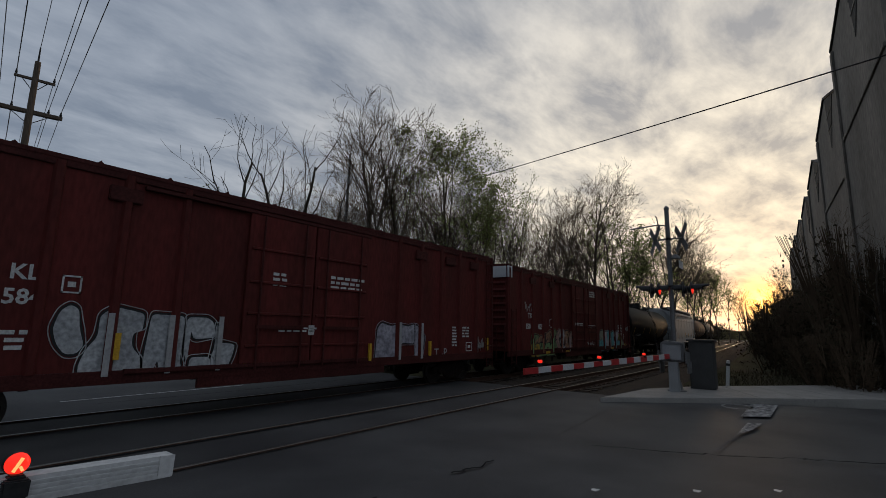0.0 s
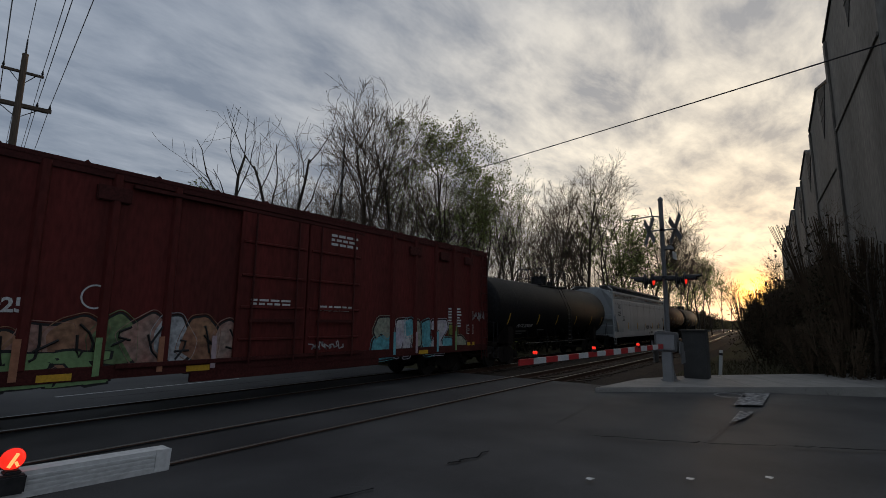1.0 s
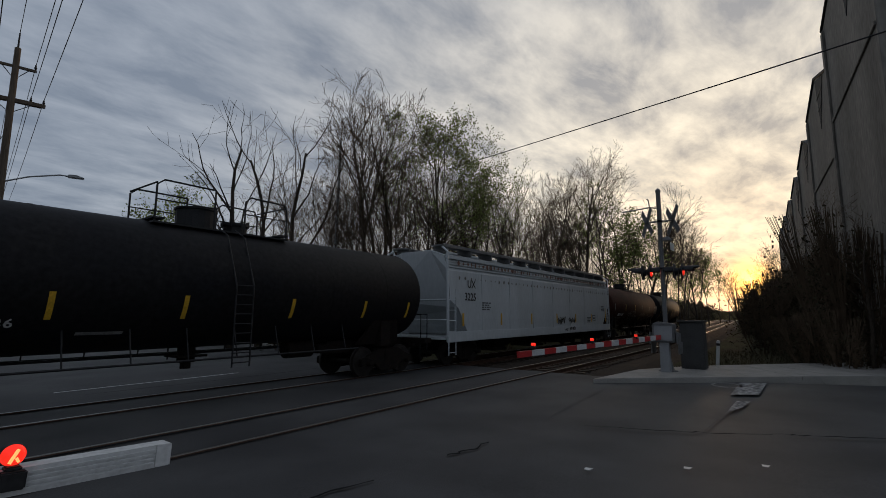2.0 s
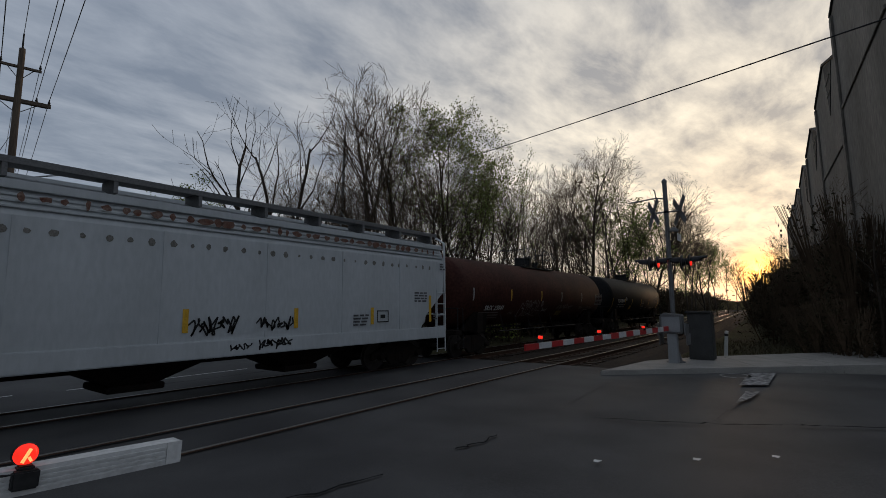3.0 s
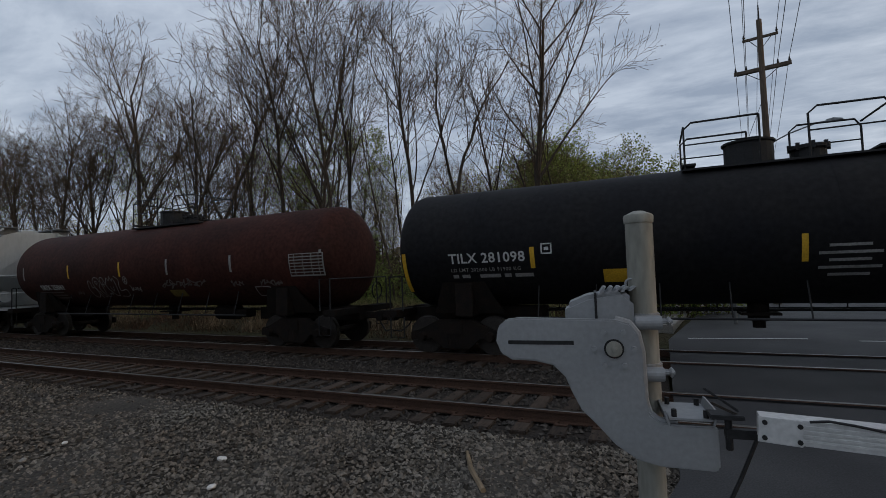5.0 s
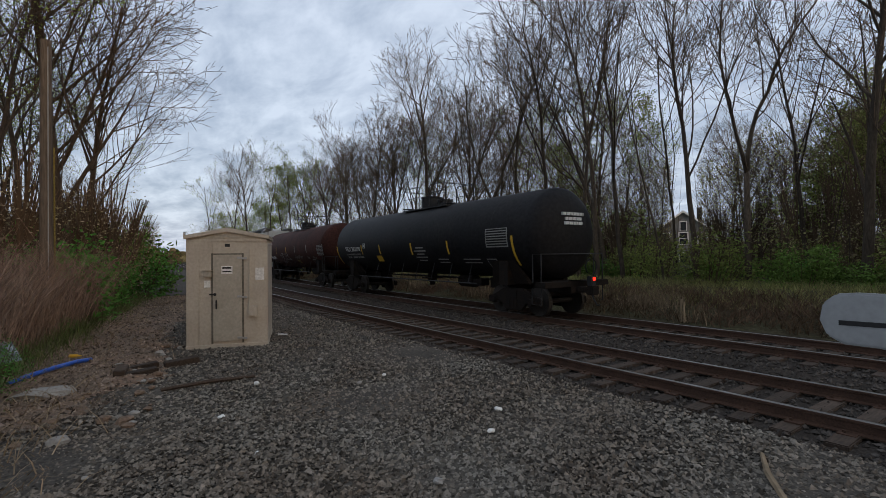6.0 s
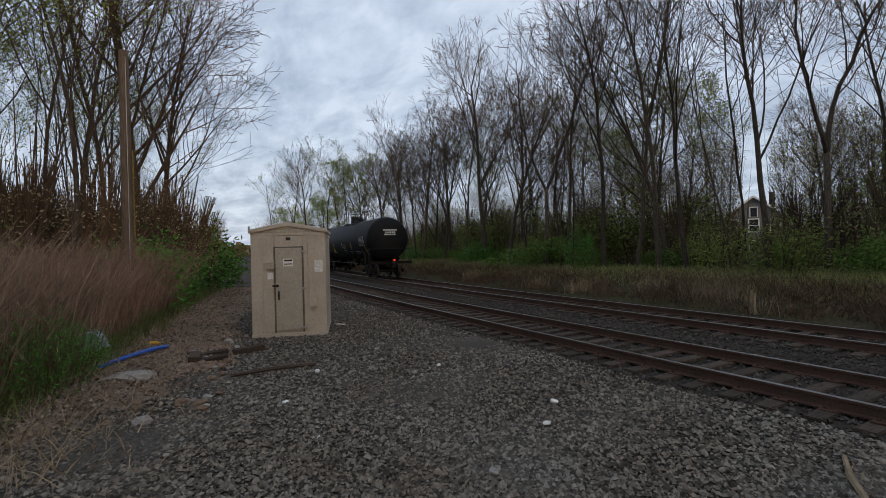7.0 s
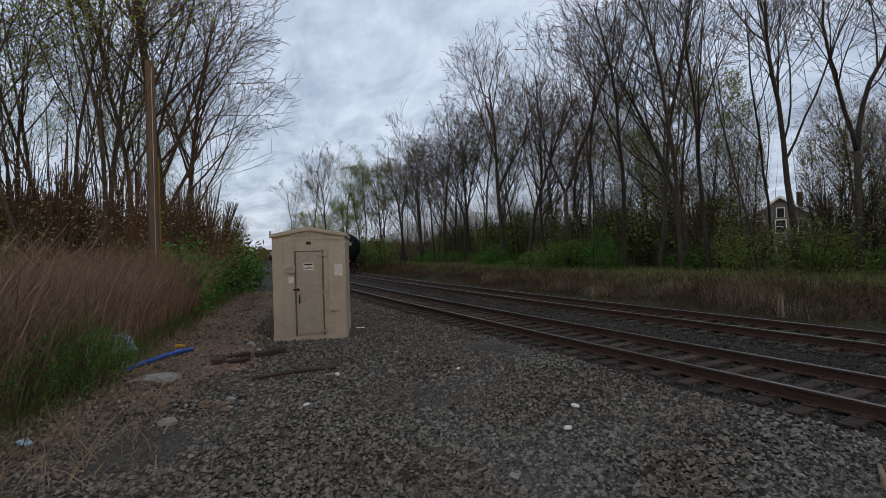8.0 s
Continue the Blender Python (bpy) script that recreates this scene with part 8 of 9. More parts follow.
def blades(rng, places, h0, h1, w, bend=0.35, segs=1):
    vs, fs = [], []
    for x, y, z in places:
        a = rng.uniform(0, 6.283)
        h = rng.uniform(h0, h1)
        dx, dy = math.cos(a) * w, math.sin(a) * w
        bx, by = rng.gauss(0, bend) * h, rng.gauss(0, bend) * h
        k = len(vs)
        if segs == 1:
            vs += [(x - dx, y - dy, z), (x + dx, y + dy, z), (x + bx, y + by, z + h)]
            fs.append((k, k + 1, k + 2))
        else:
            mx, my = x + bx * 0.35, y + by * 0.35
            vs += [(x - dx, y - dy, z), (x + dx, y + dy, z), (mx + dx * 0.8, my + dy * 0.8, z + h * 0.55), (mx - dx * 0.8, my - dy * 0.8, z + h * 0.55), (x + bx, y + by, z + h)]
            fs += [(k, k + 1, k + 2, k + 3), (k + 3, k + 2, k + 4)]
            for _ in range(3):      # side twigs
                t = rng.uniform(0.35, 0.9)
                px, py, pz = x + bx * t, y + by * t, z + h * t
                q, l = rng.uniform(0, 6.283), h * rng.uniform(0.1, 0.28)
                j = len(vs)
                vs += [(px, py, pz), (px + dx * 0.7, py + dy * 0.7, pz + w), (px + math.cos(q) * l * 0.7, py + math.sin(q) * l * 0.7, pz + l)]
                fs.append((j, j + 1, j + 2))
    return vs, fs


def build_grass():
    rng = random.Random(77)

    def bank_z(x, y):
        u = y - (track(x, FAR_Y)[0].y - FAR_Y)
        k = max(0, min(1, (u - 15.5) / 5.0))
        return -0.45 + (0.95 + 0.25 * noise.noise((x * 0.12, y * 0.2, 3))) * k * k * (3 - 2 * k) * max(0, min(1, (1.5 - x) / 5))
    pl = []
    for _ in range(21000):
        x = -1 - 62 * rng.random() ** 1.3
        y = track(x, FAR_Y)[0].y + rng.uniform(3.6, 7.2)
        if noise.noise((x * 0.45, y * 0.8, 11)) + 0.4 * noise.noise((x * 1.6, y * 1.6, 3)) < -0.12:
            continue
        pl.append((x, y, bank_z(x, y)))
    v, f = blades(rng, pl, 0.15, 0.62, 0.011, 0.95, 2)
    stuff("bank_brush", v, f, BRAMBLE, "low brown brush on the railway bank", "brush")
    pl = []
    for _ in range(24000):
        x = -1 - 75 * rng.random() ** 1.2
        y = track(x, FAR_Y)[0].y + rng.uniform(5.8, 10.5)
        pl.append((x, y, bank_z(x, y)))
    v, f = blades(rng, pl, 0.15, 0.48, 0.016, 0.5)
    stuff("bank_grass", v, f, LIPGRASS, "green grass along the top of the bank", "grass")
    pl = []
    for cx, cy, n in ((-16.8, 16.6, 260), (-11.0, 17.2, 240), (-10.2, 17.6, 200), (-20, 16.8, 120), (-27.5, 17.6, 150), (-8.3, 16.0, 60), (-13.5, 17.5, 150)):
        for _ in range(n):
            x, y = cx + rng.gauss(0, 0.35), cy + rng.gauss(0, 0.3)
            pl.append((x, y, bank_z(x, y)))
    v, f = blades(rng, pl, 0.4, 0.9, 0.014, 0.3)
    stuff("dry_tuft", v, f, DRYGRASS, "pale dry grass tufts on the bank", "grass")
    # reed-like thicket beside the yard
    pl = []
    for _ in range(9500):
        x = -7.2 - 15 * rng.random() ** 1.15
        edge = -2.3 + (-7.0 - x) * 0.18
        y = min(edge, 1.0) - 0.1 - abs(rng.gauss(0, 1.5))
        pl.append((x, y, -0.1))
    v, f = blades(rng, pl, 0.5, 2.6, 0.008, 0.34, 2)
    stuff("dry_thicket", v, f, REED, "dense thicket of reddish-brown dry stems", "thicket")
    pl = []
    for _ in range(5200):
        x = -6.6 - 24 * rng.random() ** 1.2
        edge = -2.2 + (-7.0 - x) * 0.19
        y = min(edge, 4.0) + rng.gauss(-0.2, 0.28)
        pl.append((x, y, -0.15))
    v, f = blades(rng, pl, 0.12, 0.6, 0.011, 0.5)
    stuff("verge_grass", v, f, GRASS, "ragged grass at the thicket's foot", "grass")
    pl = []
    for _ in range(2000):
        x = -5.6 - 22 * rng.random() ** 1.4
        edge = -1.75 + (-7.0 - x) * 0.19
        y = min(edge, 4.0) + rng.gauss(0.15, 0.65)
        pl.append((x, y, -0.14))
    v, f = blades(rng, pl, 0.1, 0.4, 0.007, 1.3, 2)
    stuff("dead_stalks", v, f, DRYGRASS, "flattened dry stalks along the verge", "grass")
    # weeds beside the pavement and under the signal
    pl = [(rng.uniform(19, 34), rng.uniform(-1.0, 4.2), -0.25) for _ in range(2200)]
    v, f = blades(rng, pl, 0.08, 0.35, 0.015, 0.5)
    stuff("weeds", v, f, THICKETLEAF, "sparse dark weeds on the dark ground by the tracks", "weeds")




def build_deep_woods():
    """The crowded stems and brush deep in the woods, and the far tree line."""
    rng = random.Random(404)
    vs, fs = [], []
    tv, tf = [], []

    def stem(x, y, h, w):
        if y > 24 and 26.2 < math.degrees(math.atan2(-x, y)) < 29.0:
            return
        a = rng.uniform(0, 3.14)
        dx, dy = math.cos(a) * w, math.sin(a) * w
        lx, ly = rng.gauss(0, 0.05) * h, rng.gauss(0, 0.05) * h
        k = len(vs)
        vs.extend([(x - dx, y - dy, -0.4), (x + dx, y + dy, -0.4), (x + lx + dx * 0.6, y + ly + dy * 0.6, h * 0.6), (x + lx - dx * 0.6, y + ly - dy * 0.6, h * 0.6), (x + lx * 1.6, y + ly * 1.6, h), (x + dy, y - dx, -0.4), (x - dy, y + dx, -0.4)])
        fs.extend([(k, k + 1, k + 2, k + 3), (k + 3, k + 2, k + 4), (k + 5, k + 6, k + 4)])
        for _ in range(9):
            t = rng.uniform(0.2, 0.95)
            px, py, pz = x + lx * t, y + ly * t, h * t
            q, l = rng.uniform(0, 6.283), h * rng.uniform(0.08, 0.26) * (1.1 - 0.6 * t)
            j = len(tv)
            tv.extend([(px, py, pz), (px, py, pz + w * 0.9), (px + math.cos(q) * l, py + math.sin(q) * l, pz + l * rng.uniform(0.5, 1.2))])
            tf.append((j, j + 1, j + 2))
    for _ in range(3000):
        x = -2 - 150 * rng.random() ** 1.2
        stem(x, track(max(x, -160), FAR_Y)[0].y + rng.uniform(13, 42), rng.uniform(3, 9), rng.uniform(0.015, 0.04))
    for _ in range(2000):
        x = 20 + 190 * rng.random() ** 1.1
        stem(x, track(min(x, 200), FAR_Y)[0].y + rng.uniform(7, 34), rng.uniform(3.5, 11), rng.uniform(0.03, 0.075))
    for _ in range(500):
        x = -15 - 110 * rng.random()
        stem(x, track(max(x, -160), NEAR_Y)[0].y - rng.uniform(9.5, 30), rng.uniform(4, 11), rng.uniform(0.02, 0.05))
    for _ in range(260):
        x = 26 + 150 * rng.random()
        stem(x, -2.6 + 0.075 * (x - 22) + rng.uniform(-0.8, 1.6), rng.uniform(2.5, 7.5), rng.uniform(0.012, 0.03))
    stuff("woodland_stems", vs, fs, BARK, "crowded thin trunks deep in the wood", "woodland")
    stuff("woodland_twigs", tv, tf, TWIG, "tangled bare branches deep in the wood", "woodland")
    lv, lf = [], []
    for _ in range(130000):
        side = rng.random()
        if side < 0.45:
            x = -2 - 150 * rng.random() ** 1.2
            y = track(max(x, -160), FAR_Y)[0].y + rng.uniform(13, 36)
            top = 5.5
        elif side < 0.85:
            x = 20 + 190 * rng.random() ** 1.1
            y = track(min(x, 200), FAR_Y)[0].y + rng.uniform(8, 26)
            top = 6.0
        else:
            x = -20 - 150 * rng.random()
            y = track(max(x, -160), NEAR_Y)[0].y - rng.uniform(9, 18)
            top = 3.6
        if y > 24 and 26.2 < math.degrees(math.atan2(-x, y)) < 29.0:
            continue
        g = 0.5 + 0.75 * noise.noise((x * 0.13, y * 0.13, 7))
        z = -0.3 + top * g * rng.random() ** 1.15
        s = rng.uniform(0.06, 0.15) if x < 0 else rng.uniform(0.10, 0.24)
        a, b = rng.uniform(0, 6.283), rng.uniform(-1, 1)
        k = len(lv)
        lv.extend([(x - s * math.cos(a), y - s * math.sin(a), z - s * b), (x + s * 0.5 * math.sin(a), y - s * 0.5 * math.cos(a), z + s * 0.4), (x + s * math.cos(a), y + s * math.sin(a), z + s * b), (x - s * 0.5 * math.sin(a), y + s * 0.5 * math.cos(a), z - s * 0.4)])
        lf.append((k, k + 1, k + 2, k + 3))
    stuff("woodland_leaves", lv, lf, UNDERWOOD, "brown-green undergrowth leaves deep in the wood", "woodland")
    # underwood behind the train on the sun side, backlit darkness put into its colour
    dv, df = [], []

    def quad(v, f, x, y, z, s, a, b):
        k = len(v)
        v.extend([(x - s * math.cos(a), y - s * math.sin(a), z - s * b), (x + s * 0.5 * math.sin(a), y - s * 0.5 * math.cos(a), z + s * 0.4), (x + s * math.cos(a), y + s * math.sin(a), z + s * b), (x - s * 0.5 * math.sin(a), y + s * 0.5 * math.cos(a), z - s * 0.4)])
        f.append((k, k + 1, k + 2, k + 3))
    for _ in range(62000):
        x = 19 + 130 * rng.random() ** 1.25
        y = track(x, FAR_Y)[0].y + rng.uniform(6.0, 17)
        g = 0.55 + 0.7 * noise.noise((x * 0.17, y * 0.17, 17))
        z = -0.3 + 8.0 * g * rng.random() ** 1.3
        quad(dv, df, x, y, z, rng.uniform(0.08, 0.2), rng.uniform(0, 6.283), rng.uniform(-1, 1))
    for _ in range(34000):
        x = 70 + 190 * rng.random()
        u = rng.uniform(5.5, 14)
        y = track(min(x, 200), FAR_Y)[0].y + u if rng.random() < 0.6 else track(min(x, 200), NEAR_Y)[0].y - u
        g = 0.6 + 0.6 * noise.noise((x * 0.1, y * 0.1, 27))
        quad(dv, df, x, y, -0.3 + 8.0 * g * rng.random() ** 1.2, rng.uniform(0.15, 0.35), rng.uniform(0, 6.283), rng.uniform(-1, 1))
    stuff("shaded_underwood", dv, df, THICKETLEAF, "brush and buds under the trees by the line, coloured dark as backlit", "woodland")
    # budding twigs at middle height in the wood opposite
    dv, df, uv, uf = [], [], [], []
    tries = 0
    while len(df) < 125000 and tries < 800000:
        tries += 1
        x = -1 - 85 * rng.random() ** 1.15
        y = track(x, FAR_Y)[0].y + rng.uniform(13, 34)
        if y > 24 and 26.4 < math.degrees(math.atan2(-x, y)) < 28.8:
            continue
        z = 0.4 + 9.0 * rng.random() ** 1.35
        n = noise.noise((x * 0.22, y * 0.22, z * 0.28)) + 0.35 * noise.noise((x * 0.9, y * 0.9, z * 0.9))
        if n < -0.08 + 0.03 * z:
            continue
        quad(dv, df, x, y, z, rng.uniform(0.04, 0.09), rng.uniform(0, 6.283), rng.uniform(-1, 1))
        if len(df) % 2 == 0:
            q, l = rng.uniform(0, 6.283), rng.uniform(0.5, 1.5)
            k = len(uv)
            uv.extend([(x, y, z - l * 0.6), (x + 0.012, y + 0.012, z - l * 0.6 + 0.02), (x + math.cos(q) * l * 0.5, y + math.sin(q) * l * 0.5, z + l * 0.4)])
            uf.append((k, k + 1, k + 2))
    stuff("budding_leaves", dv, df, MIDLEAF, "yellow-green buds and young leaves in the wood", "woodland")
    stuff("budding_twigs", uv, uf, TWIG, "fine twigs at middle height in the wood", "woodland")
    # far tree line: many ragged overlapping crowns round the horizon
    bv, bf = [], []
    for _ in range(2600):
        a = rng.uniform(0, 2 * math.pi)
        d = rng.uniform(230, 330)
        x, y = -math.sin(a) * d, math.cos(a) * d
        w = rng.uniform(1.5, 5)
        h = rng.uniform(5, 12) * (0.75 + 0.4 * noise.noise((x * 0.02, y * 0.02, 0)))
        if abs((math.degrees(a) - 274 + 180) % 360 - 180) < 4:
            h *= 0.45
        tx, ty = math.cos(a), math.sin(a)
        k = len(bv)
        ring = []
        for j in range(7):
            t = math.pi * j / 6
            ring.append((x + tx * w * math.cos(t) * rng.uniform(0.8, 1.2), y + ty * w * math.cos(t) * rng.uniform(0.8, 1.2), -0.5 + h * (0.25 + 0.75 * math.sin(t) * rng.uniform(0.8, 1.05))))
        bv.extend([(x - tx * w, y - ty * w, -0.6), (x + tx * w, y + ty * w, -0.6)] + ring)
        bf.append((k, k + 1, *range(k + 2, k + 9)))
    o = stuff("far_tree_line", bv, bf, UNDERWOOD, "dark distant tree line on the horizon", "woodland")


UNDERWOOD = material("underwood_leaf", (0.17, 0.145, 0.07), 0.9, spec=0.05, through_light=0.3, scale=0.15, vary=0.35, fine=3, bump=0, island=0.4, second=(0.12, 0.09, 0.055))


# ---- gravel and litter ----
def build_stones():
    rng = np.random.default_rng(5)
    n = 95000
    r = 2.2 + 24.0 * rng.random(n * 3) ** 1.7
    a = np.radians(-2 + 118 * rng.random(n * 3))
    x, y = -np.sin(a) * r, np.cos(a) * r
    edge = np.interp(-x, [0, 5, 7, 8.2, 9.6, 10.6, 13, 20, 27], [-4, -3, -2.0, -0.6, 0.2, 0.65, 1.1, 2.4, 3.8])
    keep = (x < 0.1) & (y < 6.1 + np.where(x < -5, (-5 - x) ** 2 / 900, 0)) & (y > edge + rng.normal(-0.2, 0.6, len(x)))
    x, y = x[keep][:n], y[keep][:n]
    n = len(x)
    s = rng.uniform(0.011, 0.032, n) * (1 + 0.6 * (rng.random(n) < 0.1))
    octa = np.array([[1, 0, 0], [-1, 0, 0], [0, 1, 0], [0, -1, 0], [0, 0, 1], [0, 0, -1]], float)
    v = octa[None] * rng.uniform(0.6, 1.3, (n, 6, 1)) + rng.uniform(-0.35, 0.35, (n, 6, 3))
    v[:, :, 2] *= 0.75
    v = v * s[:, None, None]
    z = np.array([-0.13 + 0.05 * noise.noise((px * 0.5, py * 0.5, 1)) for px, py in zip(x, y)]) + 0.012
    v += np.stack([x, y, z], 1)[:, None, :]
    tri = np.array([[0, 2, 4], [2, 1, 4], [1, 3, 4], [3, 0, 4], [2, 0, 5], [1, 2, 5], [3, 1, 5], [0, 3, 5]])
    f = (tri[None] + 6 * np.arange(n)[:, None, None]).reshape(-1, 3)
    me = bpy.data.meshes.new("gravel")
    me.from_pydata(v.reshape(-1, 3).tolist(), [], f.tolist())
    me.materials.append(STONE)
    tagged(new("gravel", me), "loose dark grey crushed stones", "gravel", "", "stuff")
    # ballast stones between and beside the rails
    m = 16000
    x = -0.2 - 24 * rng.random(m) ** 1.4
    u = rng.uniform(-2.6, 5.9, m)
    s = rng.uniform(0.02, 0.045, m)
    v = octa[None] * rng.uniform(0.6, 1.3, (m, 6, 1)) + rng.uniform(-0.35, 0.35, (m, 6, 3))
    v = v * s[:, None, None]
    y = np.array([track(px, NEAR_Y)[0].y for px in x]) + u
    v += np.stack([x, y, np.where((np.abs(u) < 1.45) | (np.abs(u - 4.15) < 1.45), -0.2, -0.17)], 1)[:, None, :]
    f = (tri[None] + 6 * np.arange(m)[:, None, None]).reshape(-1, 3)
    me = bpy.data.meshes.new("ballast_stones")
    me.from_pydata(v.reshape(-1, 3).tolist(), [], f.tolist())
    me.materials.append(BALSTONE)
    tagged(new("ballast_stones", me), "rust-stained ballast stones round the rails", "ballast", "", "stuff")


BALSTONE = material("ballast_stone", (0.072, 0.062, 0.054), 0.95, scale=1.0, vary=0.25, fine=25, bump=0.4, island=0.5)


def lump(seed, size, squash=(1, 1, 0.5), n=9, m=6):
    rng = random.Random(seed)
    s = Shape().ball((0, 0, 0), 1, n, m)
    s.v = [tuple(c * k * size * (1 + 0.35 * noise.noise((x * 1.3 + seed, y * 1.3, z * 1.3))) for c, k in zip((x, y, z), squash)) for x, y, z in s.v]
    return s


def build_litter():
    def thing_at(name, sh, mat, label, cat, m, group="", bevel=0.0, smooth=False):
        o = tagged(part(name, sh, mat, None, "", bevel, smooth), label, cat, group)
        o.matrix_world = m
        return o
    thing_at("hose", Shape().tube([(-10.45, -1.25, -0.02), (-10.6, -1.08, 0.03), (-11.0, -0.72, 0.06), (-11.45, -0.42, 0.05), (-11.96, -0.21, -0.02)], 0.04, 8), PLASTICBLUE, "blue plastic pipe lying in the dry grass", "pipe", pose(0, 0, 0), smooth=True)
    for k, (x, y, l, w, h, rz) in enumerate(((-10.31, 0.23, 0.42, 0.18, 0.2, 170), (-10.21, 0.54, 0.5, 0.18, 0.13, 95), (-10.89, 0.56, 0.6, 0.16, 0.1, 100), (-10.86, 1.25, 0.6, 0.2, 0.12, 95))):
        thing_at("timber_block", Shape().box(-l / 2, l / 2, -w / 2, w / 2, 0, h), TIE, "weathered offcut of a wooden sleeper", "timber", pose(x, y, -0.14, 3, -4, rz), "timber offcuts", 0.012)
    thing_at("plank", Shape().tube([(-0.7, 0, 0), (0, 0.04, 0.02), (0.7, 0, 0.01)], [0.03, 0.035, 0.025], 6), TIE, "thin dark branch on the gravel", "branch", pose(-8.85, 1.4, -0.1, 0, 0, 88))
    thing_at("plank", Shape().tube([(-0.5, 0, 0), (0, 0.04, 0.02), (0.5, 0, 0.01)], [0.03, 0.03, 0.02], 6), DRYGRASS, "pale dead branch in the gravel", "branch", pose(-2.0, 4.9, -0.1, 0, 0, 120))
    thing_at("concrete_slab", lump(5, 0.4, (1, 0.55, 0.22)), CONCRETE, "broken pale concrete slab", "rubble", pose(-9.58, -0.74, -0.06, 0, 0, 80))
    thing_at("paper_scrap", Shape().box(-0.12, 0.12, -0.05, 0.05, 0, 0.01), TRASHWHITE, "flat white scrap on the gravel", "litter", pose(-12.95, 3.87, -0.08, 0, 4, 70), "litter")
    for k, (x, y) in enumerate(((-3.75, 2.39), (-4.93, 4.2), (-6.88, 1.19), (-7.3, 3.34), (-5.4, 1.25), (-8.3, 2.0), (-9.4, 3.5), (-4.4, 3.6), (-7.5, 3.9), (-5.8, -0.2))):
        thing_at("white_stone", lump(20 + k, (0.06, 0.06, 0.05, 0.045, 0.04)[k % 5], (1, 0.7, 0.5)), TRASHWHITE if k % 3 else CONCRETE, "pale stone among the dark gravel", "stone", pose(x, y, -0.09, 0, 0, 37 * k), "pale stones")
    sh = Shape()
    rng = random.Random(3)
    n = 14
    sh.add([(i / n * 1.1 - 0.55, j / n * 0.8 - 0.4, 0.25 * math.cos((i / n - 0.5) * 3) * math.cos((j / n - 0.5) * 3) + 0.1 * noise.noise((i * 0.5, j * 0.5, 0)) + 0.25) for j in range(n + 1) for i in range(n + 1)],
           [(j * (n + 1) + i, j * (n + 1) + i + 1, (j + 1) * (n + 1) + i + 1, (j + 1) * (n + 1) + i) for j in range(n) for i in range(n)])
    o = thing_at("plastic_sheet", sh, PLASTICFILM, "crumpled translucent plastic sheet caught in the thicket", "litter", pose(-11.8, -1.5, 0.1, 12, 25, 20) @ Matrix.Diagonal((0.6, 0.6, 0.75, 1)), smooth=True)
    thing_at("bottle", Shape().tube([(0, 0, 0), (0.14, 0, 0), (0.17, 0, 0), (0.22, 0, 0)], [0.035, 0.035, 0.015, 0.013], 10), YELLOWPAINT, "orange plastic bottle in the grass", "litter", pose(-12.4, -0.55, 0.02, 0, 0, 60), "litter", smooth=True)
    thing_at("packet", Shape().box(-0.09, 0.09, -0.055, 0.055, 0, 0.02), TRASHBLUE, "crumpled blue and white packet", "litter", pose(-7.1, -1.85, -0.06, 5, 8, 30), "litter", 0.005)
    for k in range(80):
        x = rng.uniform(-14.5, -7)
        y = -1.3 + (-7 - x) * 0.2 + rng.uniform(0.0, 1.6)
        thing_at("rubble_stone", lump(50 + k, rng.uniform(0.03, 0.13), (1, 0.7, 0.45), 7, 5), CONCRETE if k % 3 == 0 else DIRT, "small lump of rubble on the bare soil", "rubble", pose(x, y, -0.1, 0, 0, 50 * k), "rubble on the soil")
    # uneven strip of soil between the gravel and the thicket
    dirt = Shape()
    cols, rows = 90, 14
    vs = []
    for i in range(cols + 1):
        x = -5.4 - 24 * (i / cols) ** 1.2
        inner = -2.1 + min(3.2, max(0, -6.0 - x) * 0.78) + max(0, -10.4 - x) * 0.16 + 0.35 * noise.noise((x * 0.9, 0, 5))
        outer = -3.0 + max(0, -7.0 - x) * 0.2
        for j in range(rows + 1):
            t = j / rows
            y = outer + (inner - outer) * t + 0.12 * noise.noise((x * 1.7, j * 0.6, 2))
            z = -0.05 + 0.07 * noise.noise((x * 0.8, y * 0.8, 1)) + 0.05 * noise.noise((x * 3.1, y * 3.1, 4)) - 0.12 * max(0, t - 0.75) * 4
            vs.append((x, y, z))
    w = rows + 1
    dirt.add(vs, [(i * w + j, i * w + j + 1, (i + 1) * w + j + 1, (i + 1) * w + j) for i in range(cols) for j in range(rows)])
    cv, cf = [], []
    octa = [(1, 0, 0), (-1, 0, 0), (0, 1, 0), (0, -1, 0), (0, 0, 1)]
    for _ in range(15000):
        i, j = int(cols * rng.random() ** 1.3), rng.randrange(rows)
        p = Vector(vs[i * w + j]).lerp(Vector(vs[(i + 1) * w + j + 1]), rng.random())
        s = rng.uniform(0.012, 0.04) * (2.0 if rng.random() < 0.04 else 1.0)
        k = len(cv)
        cv.extend((p.x + a * s * rng.uniform(0.5, 1.4) + rng.uniform(-0.06, 0.06), p.y + b * s * rng.uniform(0.5, 1.4), p.z + c * s * rng.uniform(0.5, 1.1)) for a, b, c in octa)
        cf.extend([(k, k + 2, k + 4), (k + 2, k + 1, k + 4), (k + 1, k + 3, k + 4), (k + 3, k, k + 4)])
    stuff("soil_clods", cv, cf, CLOD, "crumbled clods and grit on the bare soil", "soil")
    setting("bare_soil", dirt, DIRT, "bare brown soil between gravel and thicket", "soil")
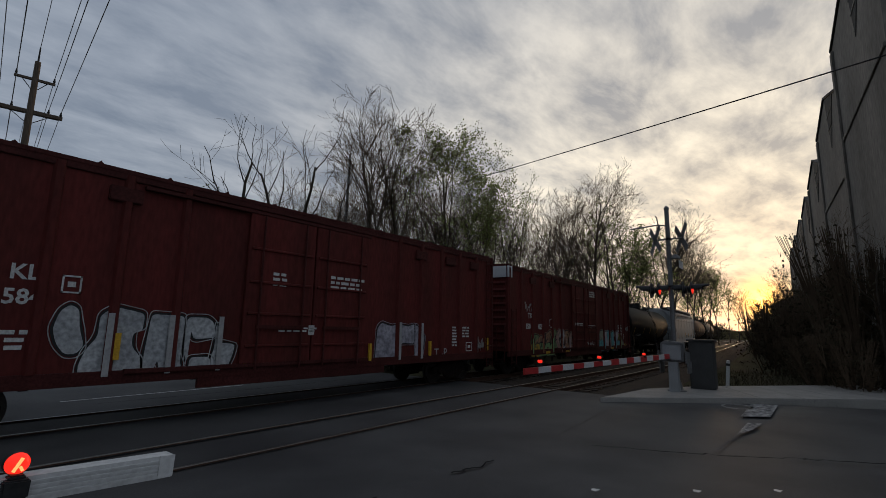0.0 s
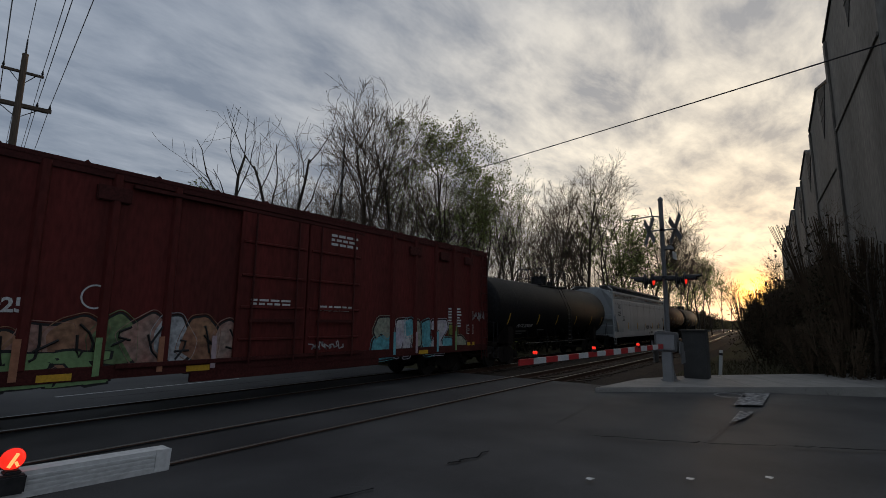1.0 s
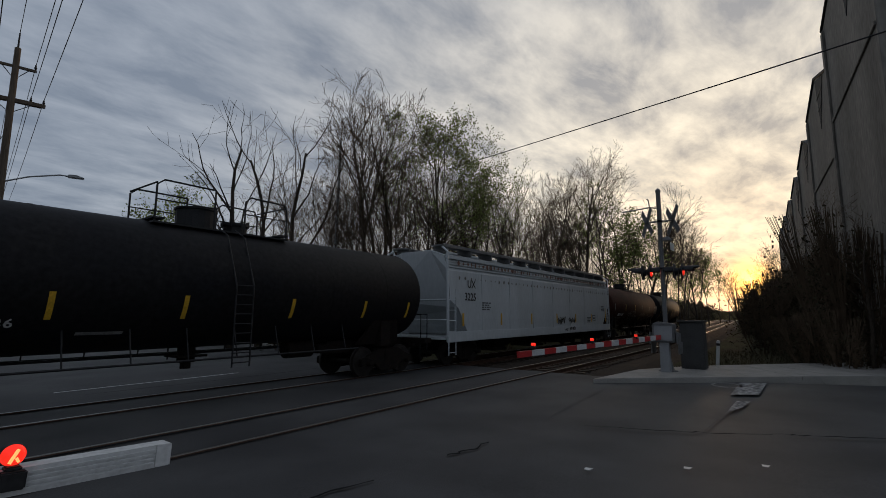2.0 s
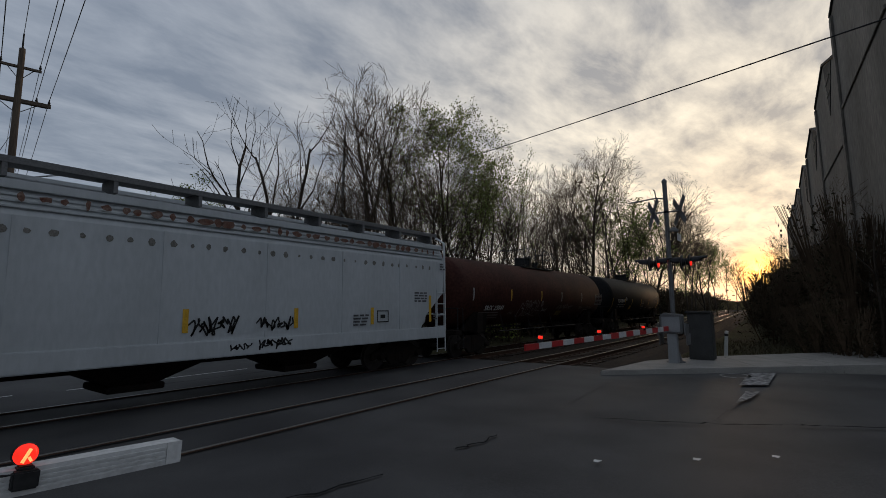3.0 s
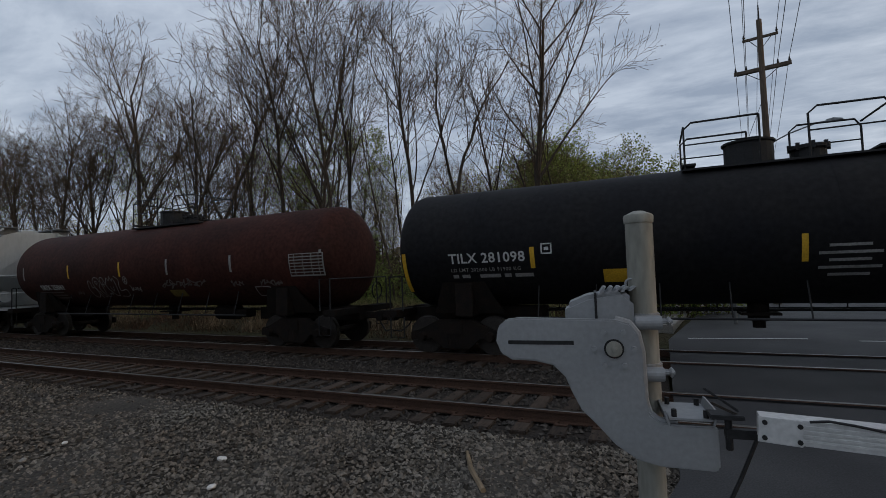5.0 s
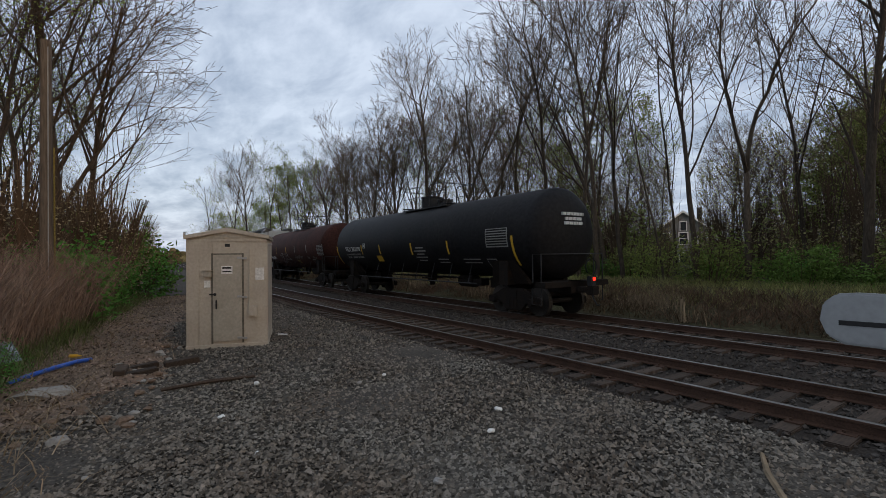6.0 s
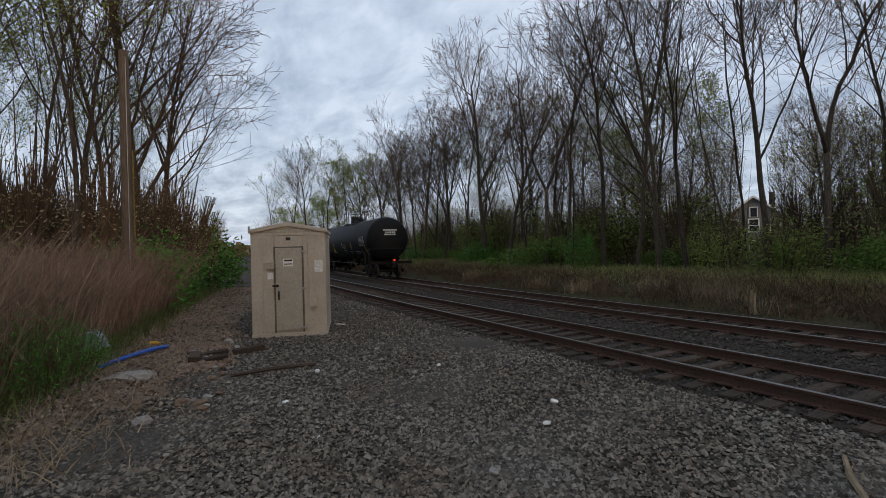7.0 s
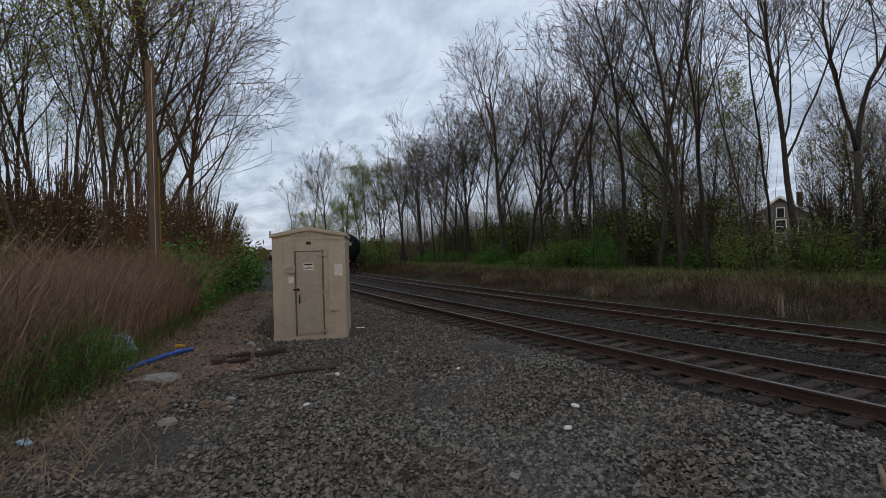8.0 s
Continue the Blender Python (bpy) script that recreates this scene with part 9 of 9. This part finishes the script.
    p = thing("wooden_post", "cut-off greyish wooden pole with a conduit strapped to it", "pole", at=pose(-17.6, -1.25, -0.3, 0, 0.5, 0))
    part("shaft", Shape().tube([(0, 0, 0), (0, 0, 4.2), (0.05, 0, 8.4)], [0.17, 0.15, 0.13], 14), POLEWOOD, p, smooth=True)
    part("conduit", Shape().tube([(0.14, 0.2, 0.2), (0.13, 0.18, 5.4)], 0.022, 8), FADEDYELLOW, p, "faded yellow conduit strapped to the pole")
    part("ground_wire", Shape().tube([(0.2, 0.06, 0), (0.16, 0.05, 8.2)], 0.012, 6), ALUMINIUM, p)
    for k, (x, y, hh) in enumerate(((-8.5, 15.6, 0.75), (-16.6, 15.9, 0.5), (-27.6, 16.9, 0.6))):
        thing_at("stump_stake", Shape().tube([(0, 0, 0), (0.03, 0, hh)], [0.05, 0.04], 7).tube([(0.12, 0, 0), (0.1, 0.02, hh * 0.9)], [0.04, 0.03], 7), DRYGRASS, "broken pale wooden stake beside the track", "stake", pose(x, y, -0.35), "stakes")


CLOD = material("soil_clod", (0.21, 0.16, 0.125), 0.95, spec=0.05, scale=0.8, vary=0.3, fine=20, bump=0.3, island=0.7, second=(0.13, 0.10, 0.08))
TRASHBLUE = material("packet_blue", (0.10, 0.35, 0.6), 0.5, scale=9, vary=0.2, fine=30, bump=0.1, second=(0.5, 0.55, 0.6))
build_woods()
build_shrubs()
build_deep_woods()
build_grass()
build_stones()
build_litter()


# ---- what moves ----
def motions():
    steps = [i * 0.25 for i in range(33)]
    for car, x_mid, reach in FLEET:
        rows = []
        for t in steps:
            x = x_mid - SPEED * t
            a, b = track(x - reach, FAR_Y)[0], track(x + reach, FAR_Y)[0]
            mid, d = (a + b) / 2, b - a
            rows.append((t, pose(mid.x, mid.y, 0, 0, 0, math.degrees(math.atan2(d.y, d.x)))))
        walk(car, rows)
    turn = math.degrees(SPEED / 30 / 0.457)
    for wheelset, x in WHEELS:
        walk(wheelset, [(i / 30, pose(x, 0, 0.457, 0, -turn * i, 0)) for i in range(241)])


motions()
